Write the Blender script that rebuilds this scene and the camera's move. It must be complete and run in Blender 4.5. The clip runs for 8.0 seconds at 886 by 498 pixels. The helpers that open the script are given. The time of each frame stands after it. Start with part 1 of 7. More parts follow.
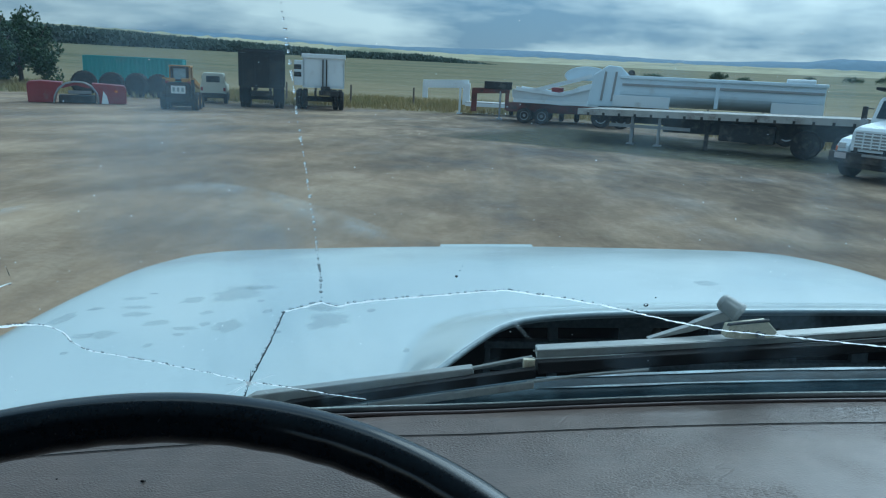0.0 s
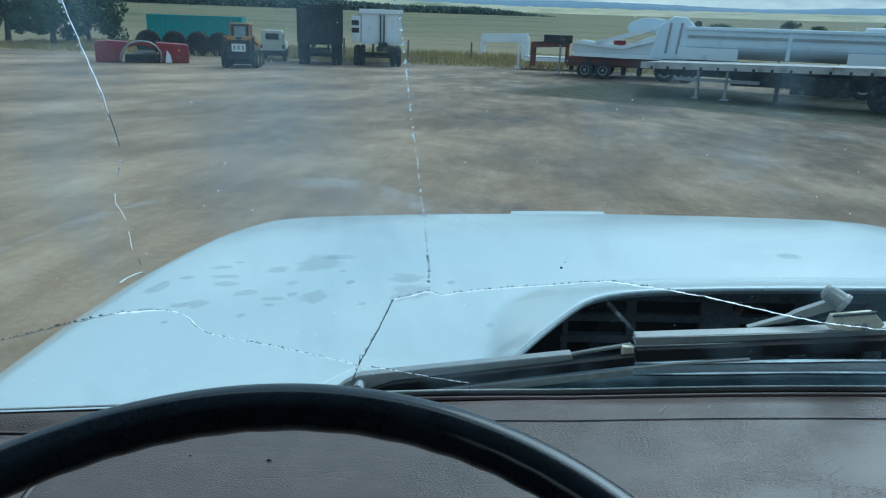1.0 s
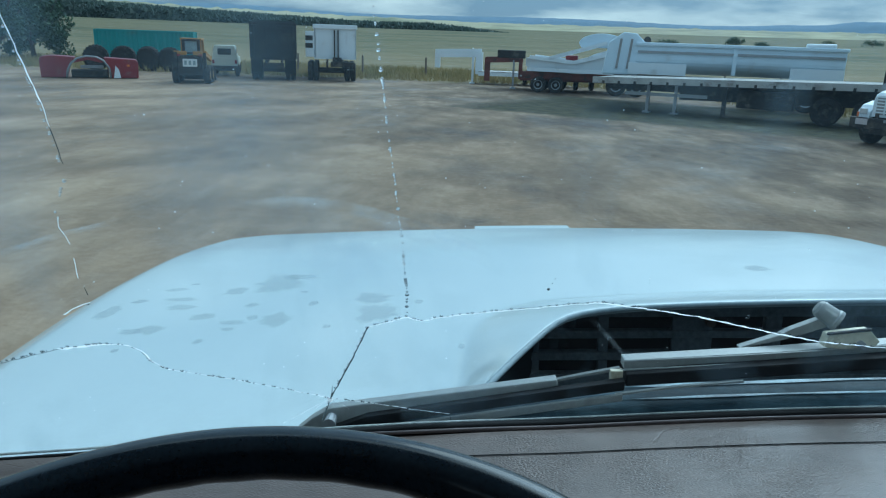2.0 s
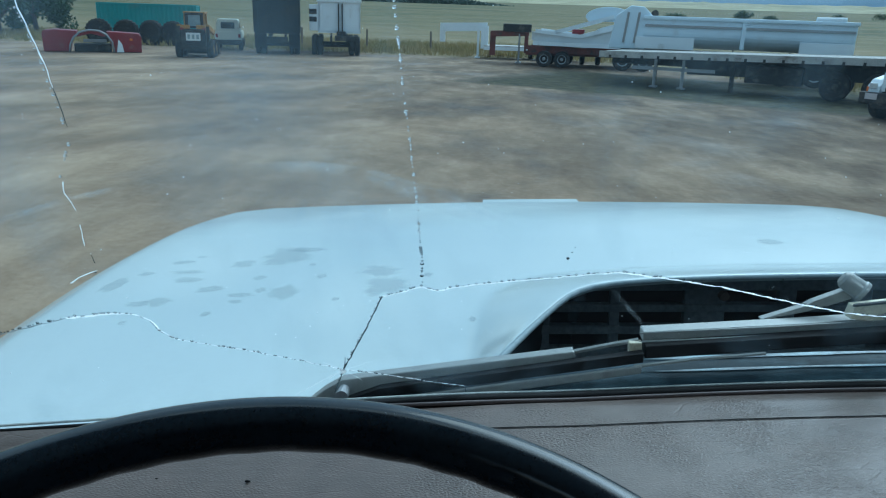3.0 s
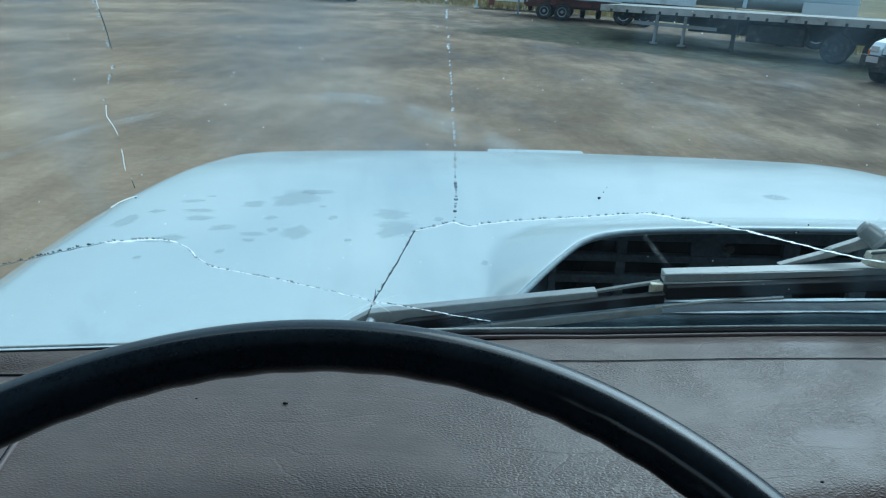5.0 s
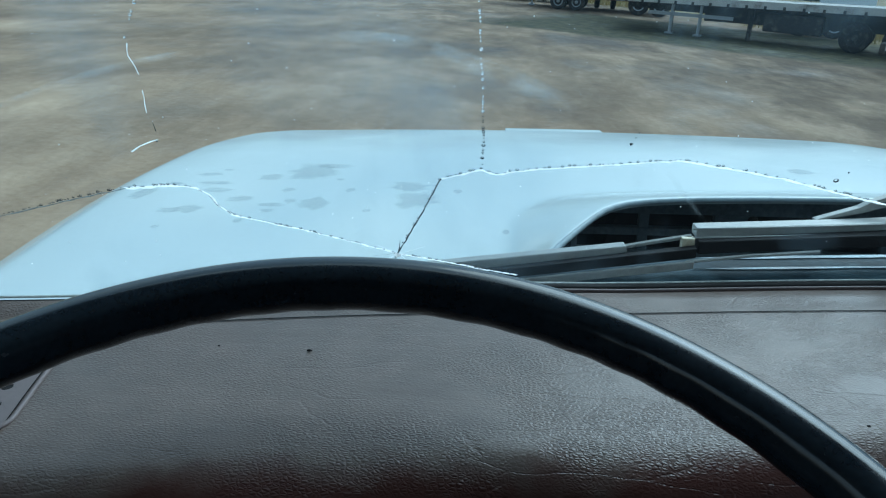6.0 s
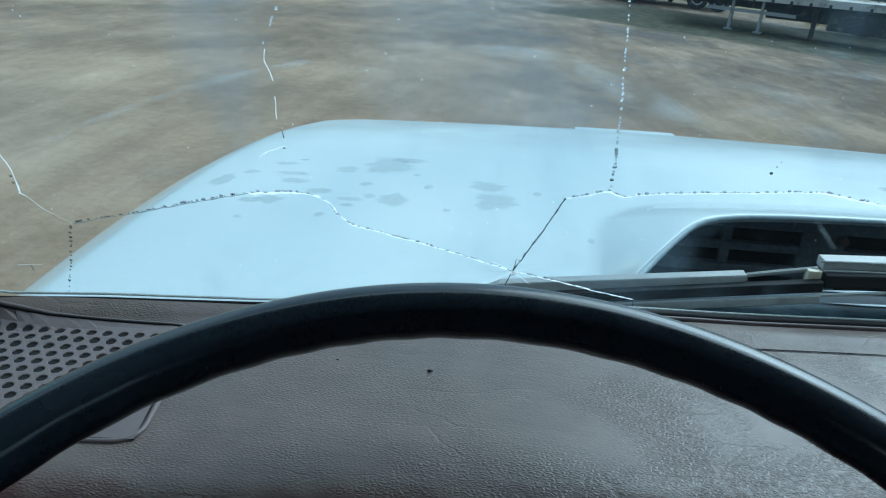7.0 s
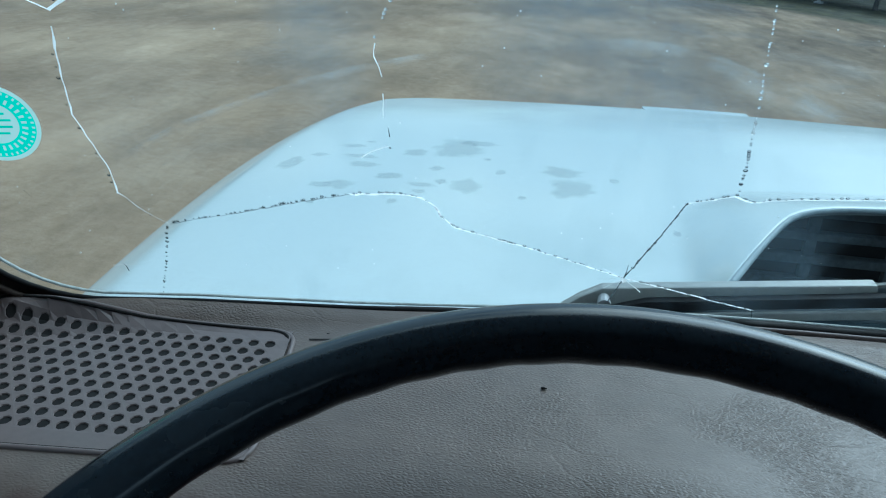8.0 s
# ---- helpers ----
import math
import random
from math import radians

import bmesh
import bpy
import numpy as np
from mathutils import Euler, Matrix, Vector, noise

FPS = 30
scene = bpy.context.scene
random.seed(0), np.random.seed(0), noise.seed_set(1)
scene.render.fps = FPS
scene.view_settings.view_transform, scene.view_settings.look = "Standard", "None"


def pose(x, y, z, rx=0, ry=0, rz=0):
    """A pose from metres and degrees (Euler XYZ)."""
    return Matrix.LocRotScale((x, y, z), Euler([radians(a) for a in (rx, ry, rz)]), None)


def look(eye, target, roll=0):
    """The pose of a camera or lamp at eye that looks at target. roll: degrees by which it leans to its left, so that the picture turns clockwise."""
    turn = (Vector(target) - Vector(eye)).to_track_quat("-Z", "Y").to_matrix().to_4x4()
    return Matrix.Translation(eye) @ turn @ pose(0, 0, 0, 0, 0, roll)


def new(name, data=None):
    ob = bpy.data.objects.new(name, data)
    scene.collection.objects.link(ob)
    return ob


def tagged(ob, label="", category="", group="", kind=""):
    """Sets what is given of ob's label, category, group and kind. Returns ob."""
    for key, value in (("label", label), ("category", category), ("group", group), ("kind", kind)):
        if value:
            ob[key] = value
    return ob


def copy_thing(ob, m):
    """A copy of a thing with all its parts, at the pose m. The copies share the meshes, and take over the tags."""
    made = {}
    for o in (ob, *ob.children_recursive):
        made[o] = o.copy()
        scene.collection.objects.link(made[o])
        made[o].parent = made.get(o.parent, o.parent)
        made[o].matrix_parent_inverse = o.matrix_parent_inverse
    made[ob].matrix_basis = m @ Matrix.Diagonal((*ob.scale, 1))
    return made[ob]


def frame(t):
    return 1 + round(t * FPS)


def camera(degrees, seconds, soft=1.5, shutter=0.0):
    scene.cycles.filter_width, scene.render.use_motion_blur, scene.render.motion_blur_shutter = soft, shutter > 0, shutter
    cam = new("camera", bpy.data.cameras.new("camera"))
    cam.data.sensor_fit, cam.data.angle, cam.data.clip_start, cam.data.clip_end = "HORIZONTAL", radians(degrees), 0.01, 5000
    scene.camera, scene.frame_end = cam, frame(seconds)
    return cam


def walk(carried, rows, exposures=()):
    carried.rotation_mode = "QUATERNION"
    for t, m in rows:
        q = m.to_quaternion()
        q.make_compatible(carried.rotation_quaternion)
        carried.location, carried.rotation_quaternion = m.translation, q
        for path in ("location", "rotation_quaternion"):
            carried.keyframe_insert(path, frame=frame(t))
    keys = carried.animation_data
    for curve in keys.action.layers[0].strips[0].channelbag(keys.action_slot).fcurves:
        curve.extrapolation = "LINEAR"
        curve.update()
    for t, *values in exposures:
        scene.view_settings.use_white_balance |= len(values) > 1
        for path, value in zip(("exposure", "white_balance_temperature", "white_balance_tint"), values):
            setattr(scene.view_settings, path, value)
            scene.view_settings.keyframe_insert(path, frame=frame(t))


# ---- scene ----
# ---------------------------------------------------------------- camera
# The parked truck leans a little on the uneven yard: its own frame is CAB.
PIVOT = Vector((0.0, 0.1, 2.43))
LEAN = Matrix(((0.99881, 0.00074, -0.04882), (0.00074, 0.99954, 0.03045), (0.04882, -0.03045, 0.99834))).to_quaternion().to_matrix()
CAB = Matrix.Translation(PIVOT) @ LEAN.to_4x4() @ Matrix.Translation(-PIVOT)

cam = camera(62.0, 8.0, soft=1.15)
# seconds, eye in the truck's frame, yaw, pitch, roll
PATH = [
    (0, 0.0927, 0.1062, 2.4435, 0.849, -11.797, -0.079),
    (0.5, 0.0288, 0.0877, 2.4445, 5.911, -13.454, -0.234),
    (0.7, 0.0099, 0.0854, 2.4383, 6.487, -14.413, -0.383),
    (1, 0.0515, 0.0974, 2.4752, 5.365, -15.118, -0.828),
    (1.2, 0.0324, 0.1045, 2.4768, 2.885, -14.750, -0.752),
    (2.3, 0.0288, 0.1464, 2.4574, 1.889, -14.045, -0.842),
    (2.5, 0.0016, 0.1436, 2.4500, 2.171, -14.410, -0.649),
    (3, 0.0210, 0.1552, 2.4598, 2.302, -15.923, -0.843),
    (3.5, 0.0069, 0.1339, 2.4726, 0.723, -16.674, 0.235),
    (4, -0.0289, 0.1242, 2.4593, -0.186, -16.336, 1.810),
    (4.2, -0.0204, 0.1192, 2.4445, -0.560, -16.155, 1.940),
    (5.3, -0.0103, 0.1449, 2.4511, 2.232, -20.336, 0.642),
    (5.5, -0.0207, 0.1373, 2.4262, 2.157, -18.992, 0.553),
    (6, -0.0207, 0.1423, 2.4129, 2.680, -20.208, 0.728),
    (6.5, -0.0277, 0.1349, 2.4144, 3.701, -21.052, 1.030),
    (7, -0.0845, 0.1601, 2.4285, 5.894, -21.342, 2.721),
    (7.5, -0.1068, 0.1842, 2.4352, 7.142, -22.188, 3.131),
    (7.8, -0.1218, 0.1865, 2.4243, 8.112, -22.905, 2.948),
    (8, -0.1366, 0.1914, 2.4361, 9.406, -23.565, 2.244),
]
walk(cam, [(t, CAB @ pose(x, y, z, 90 + pitch, 0, yaw) @ pose(0, 0, 0, 0, 0, roll)) for t, x, y, z, yaw, pitch, roll in PATH],
     exposures=[(0, -0.27, 5180, -6), (1, -0.16, 5180, -6), (2.5, -0.22, 5140, -6), (4, -0.12, 5220, -6), (6, -0.05, 5280, -6), (6.5, 0.10, 5280, -6), (7, 0.03, 5280, -6), (8, -0.03, 5300, -6)])

# ---------------------------------------------------------------- light
SUN_EL, SUN_AZ = 42.0, 33.0        # degrees; azimuth clockwise from +y
world = bpy.data.worlds.new("sky")
scene.world = world
world.use_nodes = True
nt = world.node_tree
nt.nodes.clear()
w_out = nt.nodes.new("ShaderNodeOutputWorld")
w_bg = nt.nodes.new("ShaderNodeBackground")
w_sky = nt.nodes.new("ShaderNodeTexSky")
w_sky.sky_type, w_sky.sun_disc = "NISHITA", False
w_sky.sun_elevation, w_sky.sun_rotation = radians(SUN_EL), radians(SUN_AZ)
w_co = nt.nodes.new("ShaderNodeTexCoord")
w_map = nt.nodes.new("ShaderNodeMapping")
w_map.inputs["Scale"].default_value = (1.3, 1.3, 5.5)
w_map.inputs["Location"].default_value = (0.3, 0.1, 0.25)
w_noise = nt.nodes.new("ShaderNodeTexNoise")
w_noise.inputs["Scale"].default_value, w_noise.inputs["Detail"].default_value, w_noise.inputs["Roughness"].default_value = 2.2, 7.0, 0.55
w_ramp = nt.nodes.new("ShaderNodeValToRGB")
w_ramp.color_ramp.elements[0].position, w_ramp.color_ramp.elements[0].color = 0.43, (3.0, 4.6, 6.6, 1)
w_ramp.color_ramp.elements[1].position, w_ramp.color_ramp.elements[1].color = 0.61, (13.0, 13.6, 13.6, 1)
w_mix = nt.nodes.new("ShaderNodeMix")
w_mix.data_type = "RGBA"
w_mix.inputs["Factor"].default_value = 0.8
nt.links.new(w_co.outputs["Generated"], w_map.inputs["Vector"])
nt.links.new(w_map.outputs["Vector"], w_noise.inputs["Vector"])
nt.links.new(w_noise.outputs["Fac"], w_ramp.inputs["Fac"])
nt.links.new(w_sky.outputs["Color"], w_mix.inputs["A"])
nt.links.new(w_ramp.outputs["Color"], w_mix.inputs["B"])
w_sep, w_up = nt.nodes.new("ShaderNodeSeparateXYZ"), nt.nodes.new("ShaderNodeMapRange")
w_up.inputs["From Min"].default_value, w_up.inputs["From Max"].default_value = 0.08, 0.45
w_up.inputs["To Min"].default_value, w_up.inputs["To Max"].default_value = 1.05, 1.50
w_gain = nt.nodes.new("ShaderNodeVectorMath")
w_gain.operation = "SCALE"
nt.links.new(w_co.outputs["Generated"], w_sep.inputs[0])
nt.links.new(w_sep.outputs["Z"], w_up.inputs["Value"])
# thin cloud glows round the hidden sun
w_dot, w_pos, w_pow, w_glow, w_both = (nt.nodes.new("ShaderNodeVectorMath"), nt.nodes.new("ShaderNodeMath"), nt.nodes.new("ShaderNodeMath"), nt.nodes.new("ShaderNodeMath"), nt.nodes.new("ShaderNodeMath"))
w_dot.operation, w_pos.operation, w_pow.operation, w_glow.operation, w_both.operation = "DOT_PRODUCT", "MAXIMUM", "POWER", "MULTIPLY_ADD", "MULTIPLY"
w_dot.inputs[1].default_value = (math.sin(radians(SUN_AZ)) * math.cos(radians(SUN_EL)), math.cos(radians(SUN_AZ)) * math.cos(radians(SUN_EL)), math.sin(radians(SUN_EL)))
w_pos.inputs[1].default_value, w_pow.inputs[1].default_value = 0.0, 2.0
w_glow.inputs[1].default_value, w_glow.inputs[2].default_value = 0.50, 0.68
w_pow8, w_near = nt.nodes.new("ShaderNodeMath"), nt.nodes.new("ShaderNodeMath")
w_pow8.operation, w_near.operation = "POWER", "MULTIPLY_ADD"
w_pow8.inputs[1].default_value, w_near.inputs[1].default_value = 38.0, 5.5
nt.links.new(w_pos.outputs[0], w_pow8.inputs[0])
nt.links.new(w_pow8.outputs[0], w_near.inputs[0])
nt.links.new(w_glow.outputs[0], w_near.inputs[2])
nt.links.new(w_co.outputs["Generated"], w_dot.inputs[0])
nt.links.new(w_dot.outputs["Value"], w_pos.inputs[0])
nt.links.new(w_pos.outputs[0], w_pow.inputs[0])
nt.links.new(w_pow.outputs[0], w_glow.inputs[0])
nt.links.new(w_up.outputs["Result"], w_both.inputs[0])
nt.links.new(w_near.outputs[0], w_both.inputs[1])
nt.links.new(w_both.outputs[0], w_gain.inputs["Scale"])
nt.links.new(w_mix.outputs["Result"], w_gain.inputs[0])
nt.links.new(w_gain.outputs["Vector"], w_bg.inputs["Color"])
nt.links.new(w_bg.outputs["Background"], w_out.inputs["Surface"])
w_bg.inputs["Strength"].default_value = 0.080

sun = new("sun", bpy.data.lights.new("sun", "SUN"))
sun.data.energy, sun.data.angle, sun.data.color = 1.15, radians(50), (1.0, 0.96, 0.9)
_az, _el = radians(SUN_AZ), radians(SUN_EL)
sun.matrix_world = look((math.sin(_az) * math.cos(_el) * 50, math.cos(_az) * math.cos(_el) * 50, math.sin(_el) * 50 + 5), (0, 0, 5))


# ---------------------------------------------------------------- materials
def nodes_of(m):
    m.use_nodes = True
    t = m.node_tree
    return t, t.nodes["Principled BSDF"]


def mat(name, color, rough=0.6, metal=0.0, vary=0.25, scale=6.0, fine=60.0, bump=0.15, bump_scale=None, coat=0.0, spec=0.5, dirt=None, dirt_at=0.6, stretch=(1, 1, 1), island=0.0):
    """A surface with coarse and fine variation of its colour, and a fine relief. dirt: a second colour in patches."""
    m = bpy.data.materials.new(name)
    t, b = nodes_of(m)
    N, L = t.nodes.new, t.links.new
    co, mp = N("ShaderNodeTexCoord"), N("ShaderNodeMapping")
    mp.inputs["Scale"].default_value = stretch
    L(co.outputs["Object"], mp.inputs["Vector"])
    n1, n2 = N("ShaderNodeTexNoise"), N("ShaderNodeTexNoise")
    for n, s, d in ((n1, scale, 5.0), (n2, fine, 3.0)):
        n.inputs["Scale"].default_value, n.inputs["Detail"].default_value = s, d
        L(mp.outputs["Vector"], n.inputs["Vector"])
    add = N("ShaderNodeMath"); add.operation = "ADD"
    L(n1.outputs["Fac"], add.inputs[0]); L(n2.outputs["Fac"], add.inputs[1])
    rng = N("ShaderNodeMapRange")
    rng.inputs["From Min"].default_value, rng.inputs["From Max"].default_value = 0.6, 1.4
    rng.inputs["To Min"].default_value, rng.inputs["To Max"].default_value = 1 - vary, 1 + vary
    L(add.outputs[0], rng.inputs["Value"])
    last = rng.outputs["Result"]
    if island:
        oi = N("ShaderNodeObjectInfo")
        r2 = N("ShaderNodeMapRange")
        r2.inputs["To Min"].default_value, r2.inputs["To Max"].default_value = 1 - island, 1 + island
        L(oi.outputs["Random"], r2.inputs["Value"])
        mu = N("ShaderNodeMath"); mu.operation = "MULTIPLY"
        L(last, mu.inputs[0]); L(r2.outputs["Result"], mu.inputs[1])
        last = mu.outputs[0]
    vm = N("ShaderNodeVectorMath"); vm.operation = "SCALE"
    vm.inputs[0].default_value = color
    L(last, vm.inputs["Scale"])
    out = vm.outputs["Vector"]
    if dirt:
        n3 = N("ShaderNodeTexNoise")
        n3.inputs["Scale"].default_value, n3.inputs["Detail"].default_value, n3.inputs["Roughness"].default_value = scale * 0.7, 8.0, 0.65
        L(co.outputs["Object"], n3.inputs["Vector"])
        r3 = N("ShaderNodeMapRange")
        r3.inputs["From Min"].default_value, r3.inputs["From Max"].default_value = dirt_at - 0.08, dirt_at + 0.12
        L(n3.outputs["Fac"], r3.inputs["Value"])
        mx = N("ShaderNodeMix"); mx.data_type = "RGBA"
        L(r3.outputs["Result"], mx.inputs["Factor"]); L(out, mx.inputs["A"])
        mx.inputs["B"].default_value = (*dirt, 1)
        out = mx.outputs["Result"]
    L(out, b.inputs["Base Color"])
    rr = N("ShaderNodeMapRange")
    rr.inputs["From Min"].default_value, rr.inputs["From Max"].default_value = 0.3, 0.7
    rr.inputs["To Min"].default_value, rr.inputs["To Max"].default_value = max(0.03, rough - 0.08), min(1, rough + 0.08)
    L(n1.outputs["Fac"], rr.inputs["Value"]); L(rr.outputs["Result"], b.inputs["Roughness"])
    b.inputs["Metallic"].default_value, b.inputs["Coat Weight"].default_value, b.inputs["Specular IOR Level"].default_value = metal, coat, spec
    if bump:
        bp = N("ShaderNodeBump")
        bp.inputs["Strength"].default_value, bp.inputs["Distance"].default_value = bump, 0.2 / (bump_scale or fine)
        if bump_scale:
            n4 = N("ShaderNodeTexNoise")
            n4.inputs["Scale"].default_value, n4.inputs["Detail"].default_value = bump_scale, 4.0
            L(mp.outputs["Vector"], n4.inputs["Vector"])
            L(n4.outputs["Fac"], bp.inputs["Height"])
        else:
            L(n2.outputs["Fac"], bp.inputs["Height"])
        L(bp.outputs["Normal"], b.inputs["Normal"])
    return m


HOOD_PAINT = mat("hood_paint", (0.615, 0.688, 0.690), 0.19, vary=0.05, scale=2.2, fine=160, bump=0.02, dirt=(0.53, 0.597, 0.597), dirt_at=0.62, spec=0.48)
HOOD_DIRT = mat("dried_mud", (0.43, 0.475, 0.475), 0.8, vary=0.2, scale=40, fine=300, bump=0.3)


def worn_rim(m):
    """Lets a dried stain thin out unevenly towards its rim, where the paint shows through."""
    t, b = m.node_tree, m.node_tree.nodes["Principled BSDF"]
    N, L = t.nodes.new, t.links.new
    at, co, mp, ns = N("ShaderNodeAttribute"), N("ShaderNodeTexCoord"), N("ShaderNodeMapping"), N("ShaderNodeTexNoise")
    at.attribute_name = "cover"
    mp.inputs["Scale"].default_value = (0.8, 1, 1)
    ns.inputs["Scale"].default_value, ns.inputs["Detail"].default_value = 48, 5
    L(co.outputs["Object"], mp.inputs["Vector"]); L(mp.outputs["Vector"], ns.inputs["Vector"])
    ma, r = N("ShaderNodeMath"), N("ShaderNodeMapRange")
    ma.operation, ma.inputs[1].default_value = "MULTIPLY_ADD", 1.3
    L(ns.outputs["Fac"], ma.inputs[0]); L(at.outputs["Fac"], ma.inputs[2])
    r.inputs["From Min"].default_value, r.inputs["From Max"].default_value, r.inputs["To Max"].default_value = 0.80, 1.35, 0.22
    L(ma.outputs[0], r.inputs["Value"]); L(r.outputs["Result"], b.inputs["Alpha"])


worn_rim(HOOD_DIRT)
EDGE_GREY = mat("edge_grey", (0.30, 0.36, 0.385), 0.55, vary=0.2, scale=12, fine=120, bump=0.05, spec=0.25)
COWL_BLACK = mat("cowl_black", (0.012, 0.014, 0.016), 0.6, vary=0.4, scale=14, fine=120, bump=0.2, dirt=(0.03, 0.032, 0.032), dirt_at=0.62, spec=0.08)
STREAK = mat("sky_reflection_streak", (0.36, 0.50, 0.56), 0.35, vary=0.4, scale=30, fine=240, bump=0.3, stretch=(0.3, 1, 1), dirt=(0.10, 0.15, 0.18), dirt_at=0.52)
LOUVRE = mat("louvre_black", (0.21, 0.245, 0.265), 0.5, vary=0.4, scale=14, fine=120, bump=0.2, spec=0.3)
COWL_WET = mat("wet_black_ledge", (0.022, 0.042, 0.056), 0.55, vary=0.6, scale=14, fine=120, bump=0.35, dirt=(0.09, 0.14, 0.165), dirt_at=0.57, stretch=(0.22, 1, 4), spec=0.12)
RUBBER = mat("black_rubber", (0.008, 0.008, 0.009), 0.6, vary=0.3, scale=30, fine=200, bump=0.2, spec=0.2)
SEALANT = mat("old_sealant", (0.42, 0.44, 0.42), 0.4, vary=0.4, scale=25, fine=200, bump=0.2)
RUST_RUBBER = mat("brown_seal", (0.05, 0.035, 0.028), 0.75, vary=0.5, scale=30, fine=200, bump=0.3)
WIPER_GREY = mat("wiper_grey_paint", (0.33, 0.34, 0.325), 0.34, metal=0.15, vary=0.15, scale=30, fine=220, bump=0.1, dirt=(0.2, 0.2, 0.19), dirt_at=0.64)
BRACKET = mat("bracket_zinc", (0.62, 0.58, 0.43), 0.45, metal=0.15, vary=0.2, scale=50, fine=300, bump=0.15, dirt=(0.22, 0.15, 0.1), dirt_at=0.62)
WHEEL_BLACK = mat("wheel_black", (0.012, 0.018, 0.025), 0.22, vary=0.3, scale=22, fine=320, bump=0.05, spec=0.42, coat=0.28)
HEADLINER = mat("headliner", (0.30, 0.29, 0.27), 0.95, vary=0.1, scale=8, fine=120, bump=0.2)
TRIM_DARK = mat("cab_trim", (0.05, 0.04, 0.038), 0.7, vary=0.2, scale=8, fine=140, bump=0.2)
CHASSIS = mat("chassis_black", (0.025, 0.025, 0.026), 0.7, vary=0.4, scale=5, fine=50, bump=0.2, dirt=(0.12, 0.10, 0.08), dirt_at=0.58)
TYRE = mat("tyre", (0.022, 0.022, 0.023), 0.85, vary=0.3, scale=8, fine=60, bump=0.3, dirt=(0.12, 0.10, 0.08), dirt_at=0.6)
WHITE = mat("white_paint", (0.82, 0.88, 0.92), 0.42, vary=0.06, scale=1.5, fine=30, bump=0.03, dirt=(0.45, 0.44, 0.41), dirt_at=0.66)
ALUMINIUM = mat("dull_aluminium", (0.72, 0.85, 0.95), 0.40, metal=0.0, vary=0.08, scale=1.2, fine=20, bump=0.05, dirt=(0.50, 0.53, 0.55), dirt_at=0.64)
DARK_BODY = mat("dark_dump_steel", (0.028, 0.030, 0.032), 0.6, vary=0.4, scale=1.6, fine=20, bump=0.15, dirt=(0.07, 0.058, 0.05), dirt_at=0.6, spec=0.2)
WOOD_DECK = mat("weathered_deck", (0.50, 0.48, 0.45), 0.8, vary=0.3, scale=2.5, fine=30, bump=0.3, dirt=(0.14, 0.11, 0.09), dirt_at=0.6)
RED = mat("red_paint", (0.23, 0.022, 0.03), 0.42, vary=0.2, scale=3, fine=40, bump=0.05, dirt=(0.2, 0.12, 0.1), dirt_at=0.64)
RED_OXIDE = mat("red_oxide_frame", (0.17, 0.05, 0.04), 0.7, vary=0.3, scale=3, fine=40, bump=0.2, dirt=(0.06, 0.045, 0.04), dirt_at=0.55)
TEAL = mat("teal_container_paint", (0.05, 0.30, 0.30), 0.55, vary=0.15, scale=1.2, fine=20, bump=0.08, dirt=(0.12, 0.22, 0.2), dirt_at=0.64)
YELLOW = mat("machine_yellow", (0.40, 0.21, 0.05), 0.5, vary=0.15, scale=3, fine=40, bump=0.06, dirt=(0.25, 0.18, 0.1), dirt_at=0.62)
CREAM = mat("cream_paint", (0.62, 0.62, 0.52), 0.45, vary=0.08, scale=3, fine=40, bump=0.04, dirt=(0.4, 0.37, 0.3), dirt_at=0.66)
AMBER = mat("amber_lens", (0.75, 0.20, 0.05), 0.25, vary=0.05, bump=0.0)
LENS = mat("clear_lens", (0.65, 0.68, 0.70), 0.15, metal=0.3, vary=0.1, bump=0.0)
PLATE = mat("pale_plate", (0.55, 0.50, 0.50), 0.5, vary=0.1, scale=20, fine=80)
PALE = mat("pale_decal", (0.75, 0.76, 0.76), 0.5, vary=0.08, scale=20, fine=80)
BEACON = mat("blue_beacon", (0.05, 0.30, 0.42), 0.2, vary=0.1, bump=0.0)
DARK_GLASS = mat("vehicle_glass", (0.02, 0.035, 0.045), 0.08, vary=0.2, scale=2, fine=10, bump=0.0, spec=0.7)
HAZY_GLASS = mat("hazy_glass", (0.30, 0.38, 0.40), 0.1, vary=0.3, scale=2, fine=10, bump=0.0, spec=0.7)
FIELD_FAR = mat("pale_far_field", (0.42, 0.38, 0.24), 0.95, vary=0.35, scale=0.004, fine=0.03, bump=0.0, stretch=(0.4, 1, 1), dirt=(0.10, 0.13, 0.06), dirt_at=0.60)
STEEL = mat("grey_steel", (0.35, 0.36, 0.37), 0.5, metal=0.6, vary=0.2, scale=6, fine=60, bump=0.1)
BARK = mat("bark", (0.12, 0.09, 0.065), 0.9, vary=0.3, scale=4, fine=30, bump=0.5)
LEAF = mat("leaf_green", (0.035, 0.075, 0.022), 0.7, vary=0.45, scale=0.7, fine=6, bump=0.0)
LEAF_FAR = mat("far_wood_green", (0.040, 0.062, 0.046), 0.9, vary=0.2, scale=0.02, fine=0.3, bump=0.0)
GRASS_DRY = mat("dry_grass", (0.38, 0.295, 0.13), 0.85, vary=0.35, scale=0.35, fine=3, bump=0.0, dirt=(0.15, 0.17, 0.05), dirt_at=0.57)
# the blue of distance haze is put into this colour
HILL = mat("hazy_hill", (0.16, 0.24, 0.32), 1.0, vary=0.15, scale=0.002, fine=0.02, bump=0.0)
